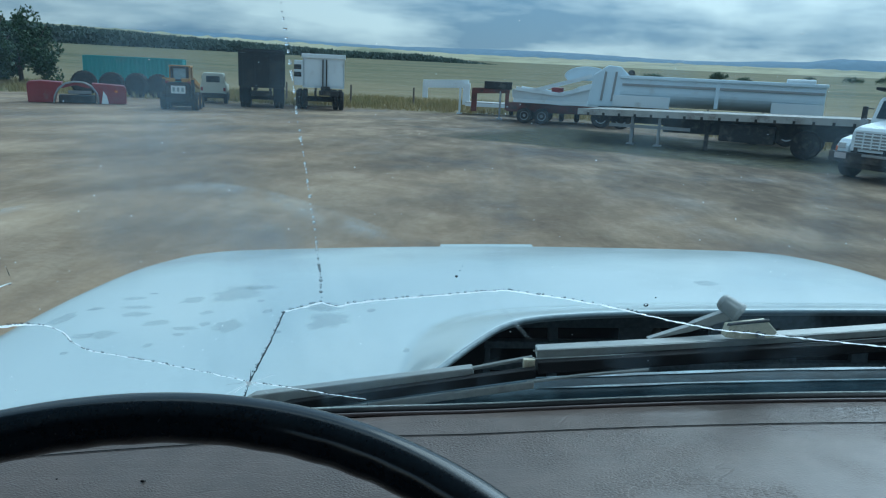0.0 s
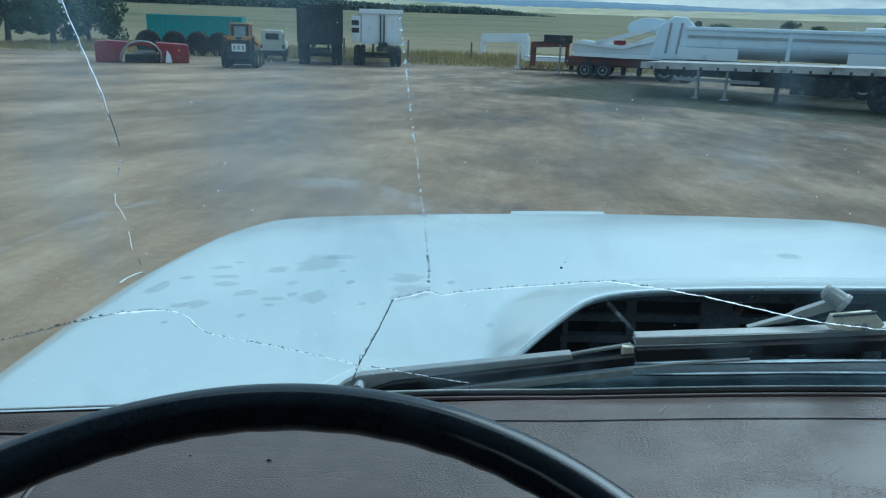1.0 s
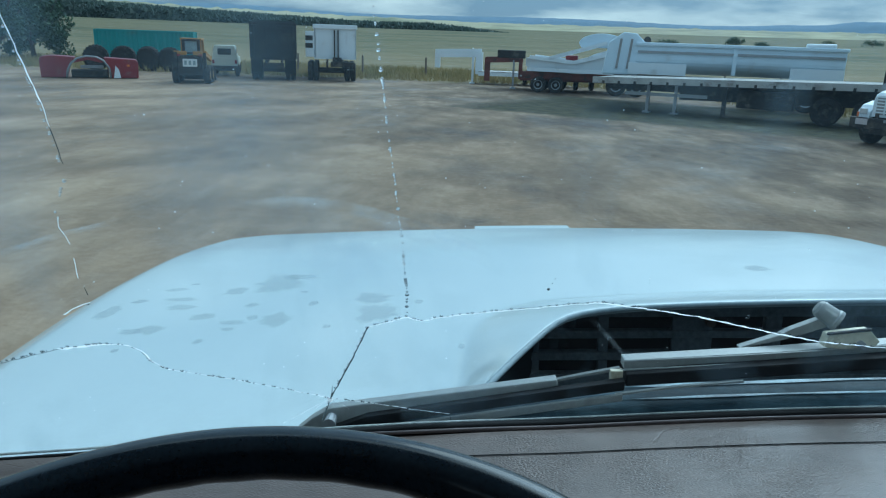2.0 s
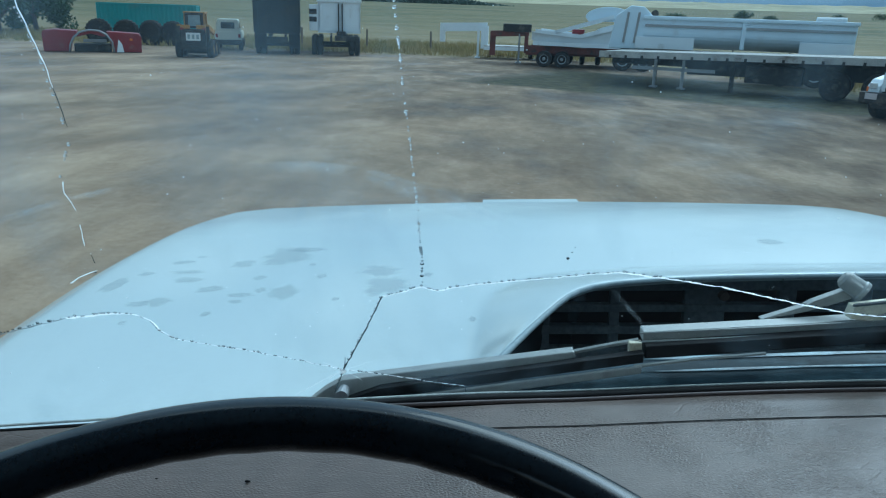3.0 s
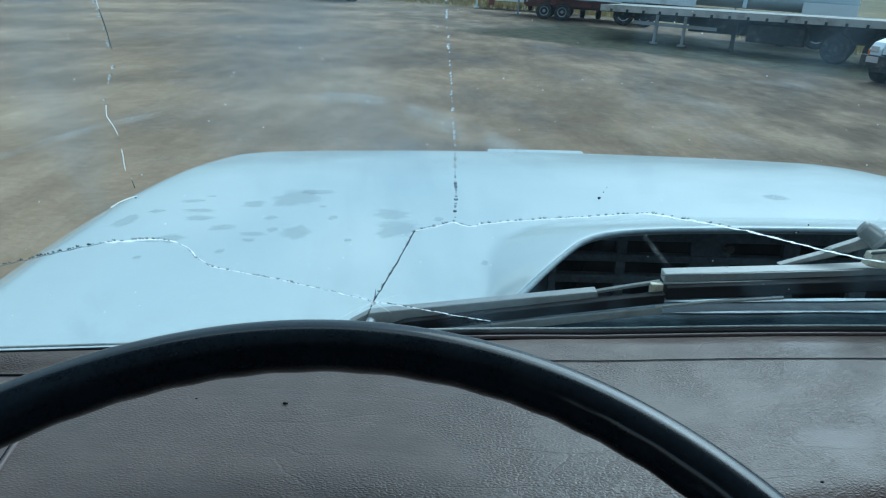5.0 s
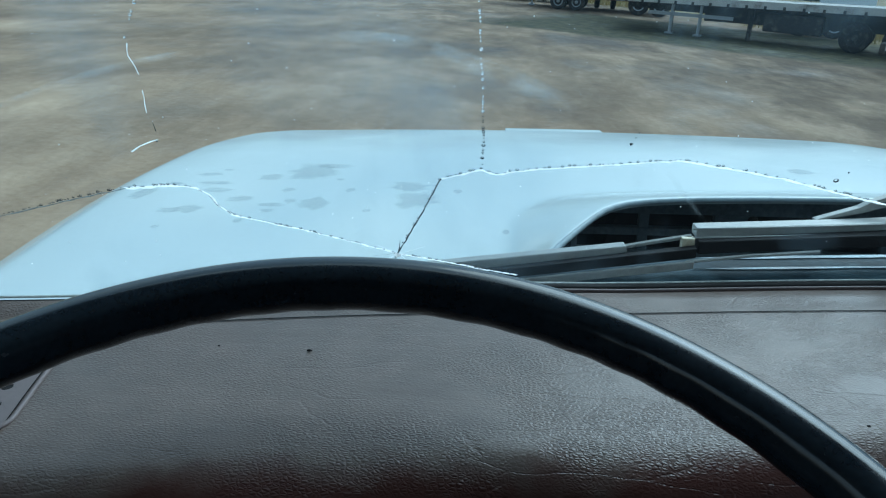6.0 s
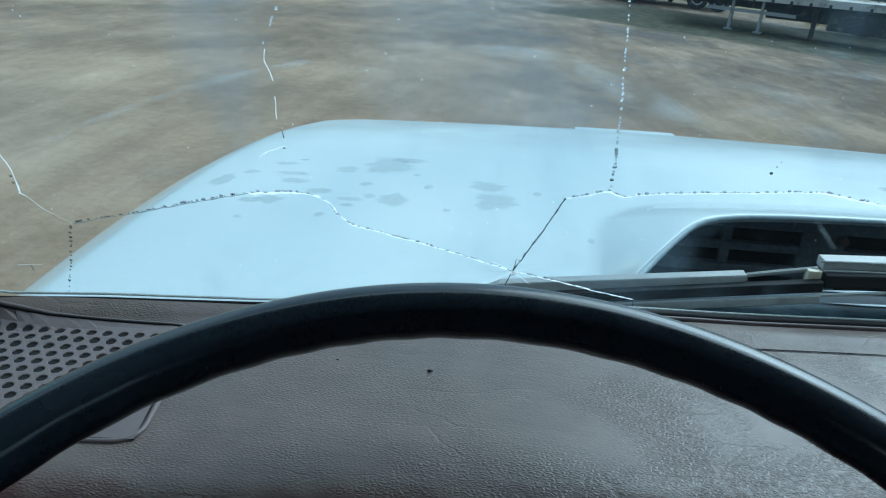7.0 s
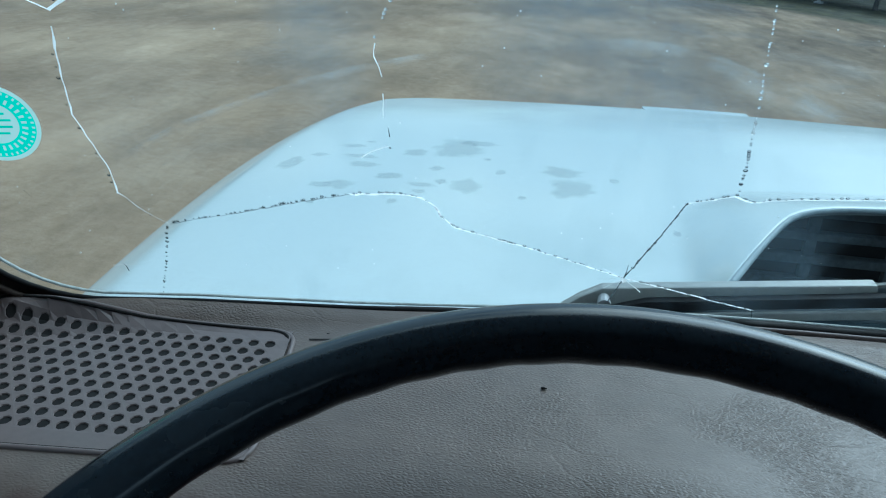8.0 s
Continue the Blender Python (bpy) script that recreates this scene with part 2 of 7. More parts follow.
POST = mat("weathered_post", (0.16, 0.13, 0.11), 0.9, vary=0.3, scale=5, fine=50, bump=0.4)


def leather():
    """Brown-grey vinyl with a pressed leather grain and longer wrinkles."""
    m = mat("dash_vinyl", (0.154, 0.120, 0.103), 0.38, vary=0.22, scale=5, fine=45, bump=0.0, spec=0.38, dirt=(0.168, 0.124, 0.103), dirt_at=0.54)
    t = m.node_tree
    N, L = t.nodes.new, t.links.new
    b = t.nodes["Principled BSDF"]
    b.inputs["Sheen Weight"].default_value, b.inputs["Sheen Roughness"].default_value = 0.06, 0.35
    b.inputs["Sheen Tint"].default_value = (0.95, 0.88, 0.82, 1)
    b.inputs["Coat Tint"].default_value = (1.0, 0.95, 0.90, 1)
    b.inputs["Coat Weight"].default_value, b.inputs["Coat Roughness"].default_value = 0.165, 0.24
    co = N("ShaderNodeTexCoord")
    ns = N("ShaderNodeTexNoise"); ns.inputs["Scale"].default_value = 60
    L(co.outputs["Object"], ns.inputs["Vector"])
    warp = N("ShaderNodeVectorMath"); warp.operation = "MULTIPLY_ADD"
    warp.inputs[1].default_value = (0.003, 0.003, 0.003)
    L(ns.outputs["Color"], warp.inputs[0]); L(co.outputs["Object"], warp.inputs[2])
    vo = N("ShaderNodeTexVoronoi"); vo.feature = "DISTANCE_TO_EDGE"
    vo.inputs["Scale"].default_value = 440
    mp = N("ShaderNodeMapping"); mp.inputs["Scale"].default_value = (0.7, 1.2, 1)
    L(warp.outputs["Vector"], mp.inputs["Vector"]); L(mp.outputs["Vector"], vo.inputs["Vector"])
    wr = N("ShaderNodeTexNoise")
    wr.inputs["Scale"].default_value, wr.inputs["Detail"].default_value = 26, 3
    mp2 = N("ShaderNodeMapping"); mp2.inputs["Scale"].default_value = (0.35, 1.6, 1); mp2.inputs["Rotation"].default_value = (0, 0, 0.35)
    L(co.outputs["Object"], mp2.inputs["Vector"]); L(mp2.outputs["Vector"], wr.inputs["Vector"])
    b1, b2 = N("ShaderNodeBump"), N("ShaderNodeBump")
    b1.inputs["Strength"].default_value, b1.inputs["Distance"].default_value = 0.8, 0.0011
    b2.inputs["Strength"].default_value, b2.inputs["Distance"].default_value = 0.22, 0.004
    # the grain is worn smooth in places
    gn, gr = N("ShaderNodeTexNoise"), N("ShaderNodeMapRange")
    gn.inputs["Scale"].default_value, gn.inputs["Detail"].default_value = 13, 4
    gr.inputs["From Min"].default_value, gr.inputs["From Max"].default_value, gr.inputs["To Min"].default_value = 0.42, 0.60, 0.28
    gm = N("ShaderNodeMath"); gm.operation = "MULTIPLY"
    L(co.outputs["Object"], gn.inputs["Vector"]); L(gn.outputs["Fac"], gr.inputs["Value"])
    L(vo.outputs["Distance"], gm.inputs[0]); L(gr.outputs["Result"], gm.inputs[1])
    L(gm.outputs[0], b1.inputs["Height"]); L(wr.outputs["Fac"], b2.inputs["Height"])
    # sparse long creases
    mp4 = N("ShaderNodeMapping"); mp4.inputs["Scale"].default_value = (0.45, 1.5, 1); mp4.inputs["Rotation"].default_value = (0, 0, -0.45)
    w2 = N("ShaderNodeVectorMath"); w2.operation = "MULTIPLY_ADD"; w2.inputs[1].default_value = (0.03, 0.03, 0.03)
    L(wr.outputs["Color"], w2.inputs[0]); L(co.outputs["Object"], w2.inputs[2]); L(w2.outputs["Vector"], mp4.inputs["Vector"])
    cr = N("ShaderNodeTexVoronoi"); cr.feature = "DISTANCE_TO_EDGE"; cr.inputs["Scale"].default_value = 24
    L(mp4.outputs["Vector"], cr.inputs["Vector"])
    crr = N("ShaderNodeMapRange"); crr.inputs["From Max"].default_value = 0.022
    L(cr.outputs["Distance"], crr.inputs["Value"])
    some = N("ShaderNodeTexNoise"); some.inputs["Scale"].default_value = 11
    L(co.outputs["Object"], some.inputs["Vector"])
    sm = N("ShaderNodeMapRange"); sm.inputs["From Min"].default_value, sm.inputs["From Max"].default_value = 0.57, 0.50
    L(some.outputs["Fac"], sm.inputs["Value"])
    mxx = N("ShaderNodeMath"); mxx.operation = "MAXIMUM"
    L(crr.outputs["Result"], mxx.inputs[0]); L(sm.outputs["Result"], mxx.inputs[1])
    b3 = N("ShaderNodeBump"); b3.inputs["Strength"].default_value, b3.inputs["Distance"].default_value = 0.34, 0.0008
    L(mxx.outputs[0], b3.inputs["Height"]); L(b2.outputs["Normal"], b3.inputs["Normal"])
    # rubbed red-brown vinyl on the rounded edge, its darkening in reflection put into the colour
    sp, wear_shade, wn = N("ShaderNodeSeparateXYZ"), N("ShaderNodeMapRange"), N("ShaderNodeTexNoise")
    wn.inputs["Scale"].default_value, wn.inputs["Detail"].default_value = 22, 5
    L(co.outputs["Object"], wn.inputs["Vector"]); L(co.outputs["Object"], sp.inputs[0])
    ma = N("ShaderNodeMath"); ma.operation = "MULTIPLY_ADD"; ma.inputs[1].default_value = 0.07
    along = N("ShaderNodeMath"); along.operation = "MULTIPLY_ADD"; along.inputs[1].default_value = -0.130
    L(sp.outputs["X"], along.inputs[0]); L(sp.outputs["Y"], along.inputs[2])
    L(wn.outputs["Fac"], ma.inputs[0]); L(along.outputs[0], ma.inputs[2])
    wear_shade.inputs["From Min"].default_value, wear_shade.inputs["From Max"].default_value = 0.533, 0.511
    L(ma.outputs[0], wear_shade.inputs["Value"])
    mc = N("ShaderNodeMix"); mc.data_type = "RGBA"; mc.inputs["B"].default_value = (0.075, 0.030, 0.024, 1)
    L(wear_shade.outputs["Result"], mc.inputs["Factor"])
    L(b.inputs["Base Color"].links[0].from_socket, mc.inputs["A"]); L(mc.outputs["Result"], b.inputs["Base Color"])
    L(b3.outputs["Normal"], b1.inputs["Normal"]); L(b1.outputs["Normal"], b.inputs["Normal"])
    return m


VINYL = leather()
SEAM = mat("seam_thread", (0.008, 0.007, 0.007), 0.9, vary=0.2, scale=60, fine=300)
GRILLE = mat("speaker_plastic", (0.185, 0.146, 0.14), 0.46, vary=0.1, scale=12, fine=200, bump=0.08)
HOLE = mat("grille_hole", (0.010, 0.009, 0.009), 0.9, vary=0.2, scale=60, fine=300)


def glass_pane():
    """Clear safety glass with a thin uneven film of dust and dried wiper smears."""
    m = bpy.data.materials.new("windshield_glass")
    t, b = nodes_of(m)
    N, L = t.nodes.new, t.links.new
    t.nodes.remove(b)
    out = t.nodes["Material Output"]
    clear, film, gloss = N("ShaderNodeBsdfTransparent"), N("ShaderNodeBsdfDiffuse"), N("ShaderNodeBsdfGlossy")
    clear.inputs["Color"].default_value = (0.90, 0.95, 0.95, 1)
    film.inputs["Color"].default_value = (0.42, 0.58, 0.70, 1)
    gloss.inputs["Roughness"].default_value = 0.02
    trans = N("ShaderNodeBsdfTranslucent"); trans.inputs["Color"].default_value = (0.42, 0.60, 0.74, 1)
    both = N("ShaderNodeMixShader"); both.inputs["Fac"].default_value = 0.6
    L(film.outputs[0], both.inputs[1]); L(trans.outputs[0], both.inputs[2])
    co, mp = N("ShaderNodeTexCoord"), N("ShaderNodeMapping")
    mp.inputs["Scale"].default_value = (1.6, 1, 0.9)
    L(co.outputs["Object"], mp.inputs["Vector"])
    n1, n2 = N("ShaderNodeTexNoise"), N("ShaderNodeTexNoise")
    n1.inputs["Scale"].default_value, n1.inputs["Detail"].default_value, n1.inputs["Distortion"].default_value = 5.5, 4, 0.6
    n2.inputs["Scale"].default_value, n2.inputs["Detail"].default_value = 700, 1
    L(mp.outputs["Vector"], n1.inputs["Vector"]); L(co.outputs["Object"], n2.inputs["Vector"])
    r1, r2 = N("ShaderNodeMapRange"), N("ShaderNodeMapRange")
    for r, a, c, lo, hi in ((r1, 0.52, 0.74, 0.005, 0.17), (r2, 0.80, 0.86, 0.0, 0.5)):
        r.inputs["From Min"].default_value, r.inputs["From Max"].default_value = a, c
        r.inputs["To Min"].default_value, r.inputs["To Max"].default_value = lo, hi
    L(n1.outputs["Fac"], r1.inputs["Value"]); L(n2.outputs["Fac"], r2.inputs["Value"])
    sm = N("ShaderNodeMath"); sm.operation = "ADD"
    L(r1.outputs["Result"], sm.inputs[0]); L(r2.outputs["Result"], sm.inputs[1])
    # the bluish film thickens towards the top of the pane
    up, upper_film = N("ShaderNodeSeparateXYZ"), N("ShaderNodeMapRange")
    upper_film.inputs["From Min"].default_value, upper_film.inputs["From Max"].default_value, upper_film.inputs["To Max"].default_value = 2.26, 2.44, 0.028
    L(co.outputs["Object"], up.inputs[0]); L(up.outputs["Z"], upper_film.inputs["Value"])
    all_over = N("ShaderNodeMath"); all_over.operation = "ADD"
    L(sm.outputs[0], all_over.inputs[0]); L(upper_film.outputs["Result"], all_over.inputs[1])
    last = all_over.outputs[0]
    for (cx, cz), (rx, rz), amount in (((-0.12, 2.42), (0.11, 0.17), 0.30), ((-0.06, 2.335), (0.16, 0.06), 0.20), ((0.22, 2.40), (0.16, 0.05), 0.07), ((-0.42, 2.30), (0.10, 0.10), 0.09)):
        mp3, gr = N("ShaderNodeMapping"), N("ShaderNodeTexGradient")
        gr.gradient_type = "QUADRATIC_SPHERE"
        mp3.inputs["Scale"].default_value = (1 / rx, 0.0, 1 / rz)
        mp3.inputs["Location"].default_value = (-cx / rx, 0.0, -cz / rz)
        L(co.outputs["Object"], mp3.inputs["Vector"]); L(mp3.outputs["Vector"], gr.inputs["Vector"])
        k1, k2 = N("ShaderNodeMath"), N("ShaderNodeMath")
        k1.operation, k2.operation = "MULTIPLY", "MULTIPLY_ADD"
        L(gr.outputs["Fac"], k1.inputs[0]); L(n1.outputs["Fac"], k1.inputs[1])
        L(k1.outputs[0], k2.inputs[0]); k2.inputs[1].default_value = 2 * amount; L(last, k2.inputs[2])
        last = k2.outputs[0]
    mix = N("ShaderNodeMixShader")
    L(last, mix.inputs["Fac"]); L(clear.outputs[0], mix.inputs[1]); L(both.outputs[0], mix.inputs[2])
    fr = N("ShaderNodeFresnel"); fr.inputs["IOR"].default_value = 1.3
    mix2 = N("ShaderNodeMixShader")
    L(fr.outputs[0], mix2.inputs["Fac"]); L(mix.outputs[0], mix2.inputs[1]); L(gloss.outputs[0], mix2.inputs[2])
    L(mix2.outputs[0], out.inputs["Surface"])
    return m


GLASS = glass_pane()


def crack_mat(name, color, clear):
    m = bpy.data.materials.new(name)
    t, b = nodes_of(m)
    b.inputs["Base Color"].default_value = (*color, 1)
    b.inputs["Roughness"].default_value = 0.12
    b.inputs["Transmission Weight"].default_value = clear
    b.inputs["IOR"].default_value = 1.33
    return m


def lit_through(name, color, share=0.7, metal=0.0):
    """A thin pale layer on the glass that lets daylight through."""
    m = bpy.data.materials.new(name)
    t, b = nodes_of(m)
    b.inputs["Base Color"].default_value = (*color, 1)
    b.inputs["Roughness"].default_value, b.inputs["Metallic"].default_value = 0.25, metal
    tr, mx = t.nodes.new("ShaderNodeBsdfTranslucent"), t.nodes.new("ShaderNodeMixShader")
    n1 = t.nodes.new("ShaderNodeTexNoise")
    n1.inputs["Scale"].default_value = 90
    co = t.nodes.new("ShaderNodeTexCoord")
    r = t.nodes.new("ShaderNodeMapRange")
    r.inputs["To Min"].default_value, r.inputs["To Max"].default_value = share - 0.15, min(1.0, share + 0.15)
    t.links.new(co.outputs["Object"], n1.inputs["Vector"])
    t.links.new(n1.outputs["Fac"], r.inputs["Value"])
    t.links.new(r.outputs["Result"], mx.inputs["Fac"])
    tr.inputs["Color"].default_value = (*color, 1)
    t.links.new(b.outputs[0], mx.inputs[1])
    t.links.new(tr.outputs[0], mx.inputs[2])
    t.links.new(mx.outputs[0], t.nodes["Material Output"].inputs["Surface"])
    return m


CRACK = lit_through("crack_white", (1.0, 1.0, 1.0), 0.85, 0.0)
CRACK_DARK = crack_mat("crack_dark", (0.08, 0.10, 0.11), 0.2)


def thin_smear(name, share):
    """A faint dry smear that veils the glass a little."""
    m = bpy.data.materials.new(name)
    t, b = nodes_of(m)
    t.nodes.remove(b)
    clear, pale, mx = t.nodes.new("ShaderNodeBsdfTransparent"), t.nodes.new("ShaderNodeBsdfTranslucent"), t.nodes.new("ShaderNodeMixShader")
    pale.inputs["Color"].default_value = (0.7, 0.75, 0.78, 1)
    n, co, r = t.nodes.new("ShaderNodeTexNoise"), t.nodes.new("ShaderNodeTexCoord"), t.nodes.new("ShaderNodeMapRange")
    n.inputs["Scale"].default_value, n.inputs["Detail"].default_value = 60, 5
    r.inputs["From Min"].default_value, r.inputs["From Max"].default_value, r.inputs["To Max"].default_value = 0.35, 0.65, share
    t.links.new(co.outputs["Object"], n.inputs["Vector"]); t.links.new(n.outputs["Fac"], r.inputs["Value"]); 
    at, mu = t.nodes.new("ShaderNodeAttribute"), t.nodes.new("ShaderNodeMath")
    at.attribute_name, mu.operation = "cover", "MULTIPLY"
    t.links.new(r.outputs["Result"], mu.inputs[0]); t.links.new(at.outputs["Fac"], mu.inputs[1]); t.links.new(mu.outputs[0], mx.inputs["Fac"])
    t.links.new(clear.outputs[0], mx.inputs[1]); t.links.new(pale.outputs[0], mx.inputs[2])
    t.links.new(mx.outputs[0], t.nodes["Material Output"].inputs["Surface"])
    return m


SMEAR = thin_smear("dry_smear", 0.24)
SCRATCH = thin_smear("glass_scratch", 0.30)
BEAD_DARK = crack_mat("painted_bead_shade", (0.02, 0.04, 0.055), 0.15)
BEAD = crack_mat("water_bead", (1.0, 1.0, 1.0), 1.0)
STICKER_TEAL = lit_through("sticker_teal", (0.08, 0.85, 0.62), 0.85)
STICKER_WHITE = lit_through("sticker_pale", (0.62, 0.85, 0.78), 0.85)


def ground_mat():
    """Rutted bare dirt in the yard, dry and green grass beyond its border, in bands with distance."""
    m = bpy.data.materials.new("yard_and_field")
    t, b = nodes_of(m)
    N, L = t.nodes.new, t.links.new
    geo, sep = N("ShaderNodeNewGeometry"), N("ShaderNodeSeparateXYZ")
    L(geo.outputs["Position"], sep.inputs[0])

    def noise_at(scale, detail, stretch=(1, 1, 1), rot=0.0, rough=0.6):
        mp, n = N("ShaderNodeMapping"), N("ShaderNodeTexNoise")
        mp.inputs["Scale"].default_value, mp.inputs["Rotation"].default_value = stretch, (0, 0, rot)
        n.inputs["Scale"].default_value, n.inputs["Detail"].default_value, n.inputs["Roughness"].default_value = scale, detail, rough
        L(geo.outputs["Position"], mp.inputs["Vector"]); L(mp.outputs["Vector"], n.inputs["Vector"])
        return n.outputs["Fac"]

    def ramp(v, stops):
        r = N("ShaderNodeValToRGB")
        while len(r.color_ramp.elements) < len(stops):
            r.color_ramp.elements.new(0.5)
        for e, (p, c) in zip(r.color_ramp.elements, stops):
            e.position, e.color = p, (*c, 1)
        L(v, r.inputs["Fac"])
        return r.outputs["Color"]

    def math2(op, a, c):
        n = N("ShaderNodeMath"); n.operation = op
        for i, v in enumerate((a, c)):
            if isinstance(v, (int, float)):
                n.inputs[i].default_value = v
            else:
                L(v, n.inputs[i])
        return n.outputs[0]

    def mixc(f, a, c, blend="MIX"):
        n = N("ShaderNodeMix"); n.data_type, n.blend_type = "RGBA", blend
        for k, v in (("Factor", f), ("A", a), ("B", c)):
            if isinstance(v, (int, float)):
                n.inputs[k].default_value = v
            elif isinstance(v, tuple):
                n.inputs[k].default_value = (*v, 1)
            else:
                L(v, n.inputs[k])
        return n.outputs["Result"]

    tracks = noise_at(0.30, 7, (1.0, 0.75, 1), 0.2)
    broad = noise_at(0.13, 6, (1.0, 0.7, 1), 0.35)
    pebbles = noise_at(9.0, 4)
    clods = noise_at(1.3, 9, (1.2, 0.7, 1), 0.2, 0.72)
    dirt = ramp(tracks, [(0.38, (0.10, 0.070, 0.047)), (0.47, (0.27, 0.185, 0.112)), (0.54, (0.385, 0.280, 0.178)), (0.63, (0.53, 0.40, 0.27))])
    dirt = mixc(0.42, dirt, ramp(broad, [(0.43, (0.21, 0.14, 0.08)), (0.57, (0.53, 0.40, 0.27))]))
    # long curving wheel tracks, darker and paler in turn
    wave, wmap = N("ShaderNodeTexWave"), N("ShaderNodeMapping")
    wave.inputs["Scale"].default_value, wave.inputs["Distortion"].default_value, wave.inputs["Detail"].default_value, wave.inputs["Detail Scale"].default_value = 0.11, 9.0, 4.0, 0.35
    wmap.inputs["Rotation"].default_value, wmap.inputs["Scale"].default_value = (0, 0, 1.15), (1.0, 0.45, 1.0)
    L(geo.outputs["Position"], wmap.inputs["Vector"]); L(wmap.outputs["Vector"], wave.inputs["Vector"])
    dirt = mixc(0.55, dirt, mixc(1.0, dirt, ramp(wave.outputs["Fac"], [(0.12, (0.64, 0.61, 0.59)), (0.42, (1.0, 1.0, 1.0)), (0.80, (1.22, 1.22, 1.22))]), "MULTIPLY"))
    dirt = mixc(0.20, dirt, ramp(pebbles, [(0.35, (0.10, 0.083, 0.068)), (0.68, (0.36, 0.32, 0.27))]))
    dirt = mixc(0.2, dirt, ramp(clods, [(0.38, (0.075, 0.055, 0.04)), (0.50, (0.23, 0.18, 0.132)), (0.62, (0.46, 0.385, 0.30))]))
    drag = noise_at(2.2, 10, (0.8, 0.17, 1), 0.40, 0.74)
    dirt = mixc(0.30, dirt, mixc(1.0, dirt, ramp(drag, [(0.36, (0.60, 0.58, 0.565)), (0.50, (1.0, 1.0, 1.0)), (0.64, (1.32, 1.31, 1.30))]), "MULTIPLY"))
    # dirt turns darker and patchier towards +x
    right_dark = N("ShaderNodeMapRange")
    right_dark.inputs["From Min"].default_value, right_dark.inputs["From Max"].default_value = -1.0, 6.0
    L(math2("ADD", math2("ADD", sep.outputs["X"], math2("MULTIPLY", math2("SUBTRACT", math2("MINIMUM", sep.outputs["Y"], 34.0), 14.0), 0.30)), math2("MULTIPLY", math2("SUBTRACT", noise_at(0.22, 6, (1.1, 0.6, 1), 0.3), 0.5), 22.0)), right_dark.inputs["Value"])
    patch = ramp(noise_at(0.55, 8, (1.2, 0.55, 1), -0.25, 0.68), [(0.42, (0.44, 0.435, 0.44)), (0.52, (0.67, 0.675, 0.685)), (0.60, (0.92, 0.94, 0.96))])
    dirt = mixc(math2("MULTIPLY", right_dark.outputs["Result"], 0.95), dirt, mixc(1.0, dirt, patch, "MULTIPLY"))
    # dark weeds and soil along the parked trailers, their shade put into the colour
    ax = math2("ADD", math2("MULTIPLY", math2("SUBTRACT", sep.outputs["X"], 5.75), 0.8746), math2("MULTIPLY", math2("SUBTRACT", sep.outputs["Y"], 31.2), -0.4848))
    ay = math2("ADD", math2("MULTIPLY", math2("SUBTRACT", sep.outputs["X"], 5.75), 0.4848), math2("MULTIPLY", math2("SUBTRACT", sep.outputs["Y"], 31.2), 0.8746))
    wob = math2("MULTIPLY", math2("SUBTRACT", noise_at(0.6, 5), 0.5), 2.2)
    weed_shade = N("ShaderNodeMapRange")
    weed_shade.inputs["From Min"].default_value, weed_shade.inputs["From Max"].default_value = 0.9, 0.0
    L(math2("MAXIMUM", math2("MAXIMUM", math2("SUBTRACT", -4.6, math2("ADD", ay, wob)), math2("SUBTRACT", ay, 4.0)), math2("MULTIPLY", math2("SUBTRACT", math2("ABSOLUTE", math2("SUBTRACT", ax, 5.3), 0.0), 8.4), 0.5)), weed_shade.inputs["Value"])
    dirt = mixc(math2("MULTIPLY", weed_shade.outputs["Result"], 0.93), dirt, ramp(noise_at(2.5, 6), [(0.40, (0.022, 0.024, 0.014)), (0.60, (0.075, 0.075, 0.035))]))
    dirt = mixc(1.0, dirt, (0.945, 0.91, 0.885), "MULTIPLY")
    bands = noise_at(0.03, 3, (0.25, 1.1, 1), -0.1)
    tuft = noise_at(0.9, 5)
    grass = ramp(bands, [(0.34, (0.080, 0.092, 0.042)), (0.45, (0.150, 0.148, 0.072)), (0.53, (0.275, 0.220, 0.122)), (0.58, (0.150, 0.148, 0.072)), (0.68, (0.098, 0.112, 0.050))])
    grass = mixc(0.4, grass, ramp(tuft, [(0.35, (0.07, 0.078, 0.024)), (0.65, (0.24, 0.20, 0.09))]))
    near_field = N("ShaderNodeMapRange")
    near_field.inputs["From Min"].default_value, near_field.inputs["From Max"].default_value = 70.0, 190.0
    near_field.inputs["To Min"].default_value, near_field.inputs["To Max"].default_value = 0.55, 0.0
    L(sep.outputs["Y"], near_field.inputs["Value"])
    grass = mixc(near_field.outputs["Result"], grass, (0.32, 0.25, 0.14))
    far = math2("MAXIMUM", math2("SUBTRACT", sep.outputs["Y"], 45.5), math2("SUBTRACT", math2("ADD", math2("MULTIPLY", sep.outputs["X"], 0.86), math2("MULTIPLY", sep.outputs["Y"], 0.5)), 28.8))
    far = math2("ADD", far, math2("MULTIPLY", math2("SUBTRACT", noise_at(0.35, 5), 0.5), 6.0))
    grass = mixc(1.0, grass, (0.88, 0.86, 0.82), "MULTIPLY")
    edge = N("ShaderNodeMapRange")
    edge.inputs["From Min"].default_value, edge.inputs["From Max"].default_value = -1.2, 1.6
    L(far, edge.inputs["Value"])
    col = mixc(edge.outputs["Result"], dirt, grass)
    L(col, b.inputs["Base Color"])
    wet = N("ShaderNodeMapRange")
    wet.inputs["From Min"].default_value, wet.inputs["From Max"].default_value = 0.30, 0.50
    wet.inputs["To Min"].default_value, wet.inputs["To Max"].default_value = 0.55, 0.95
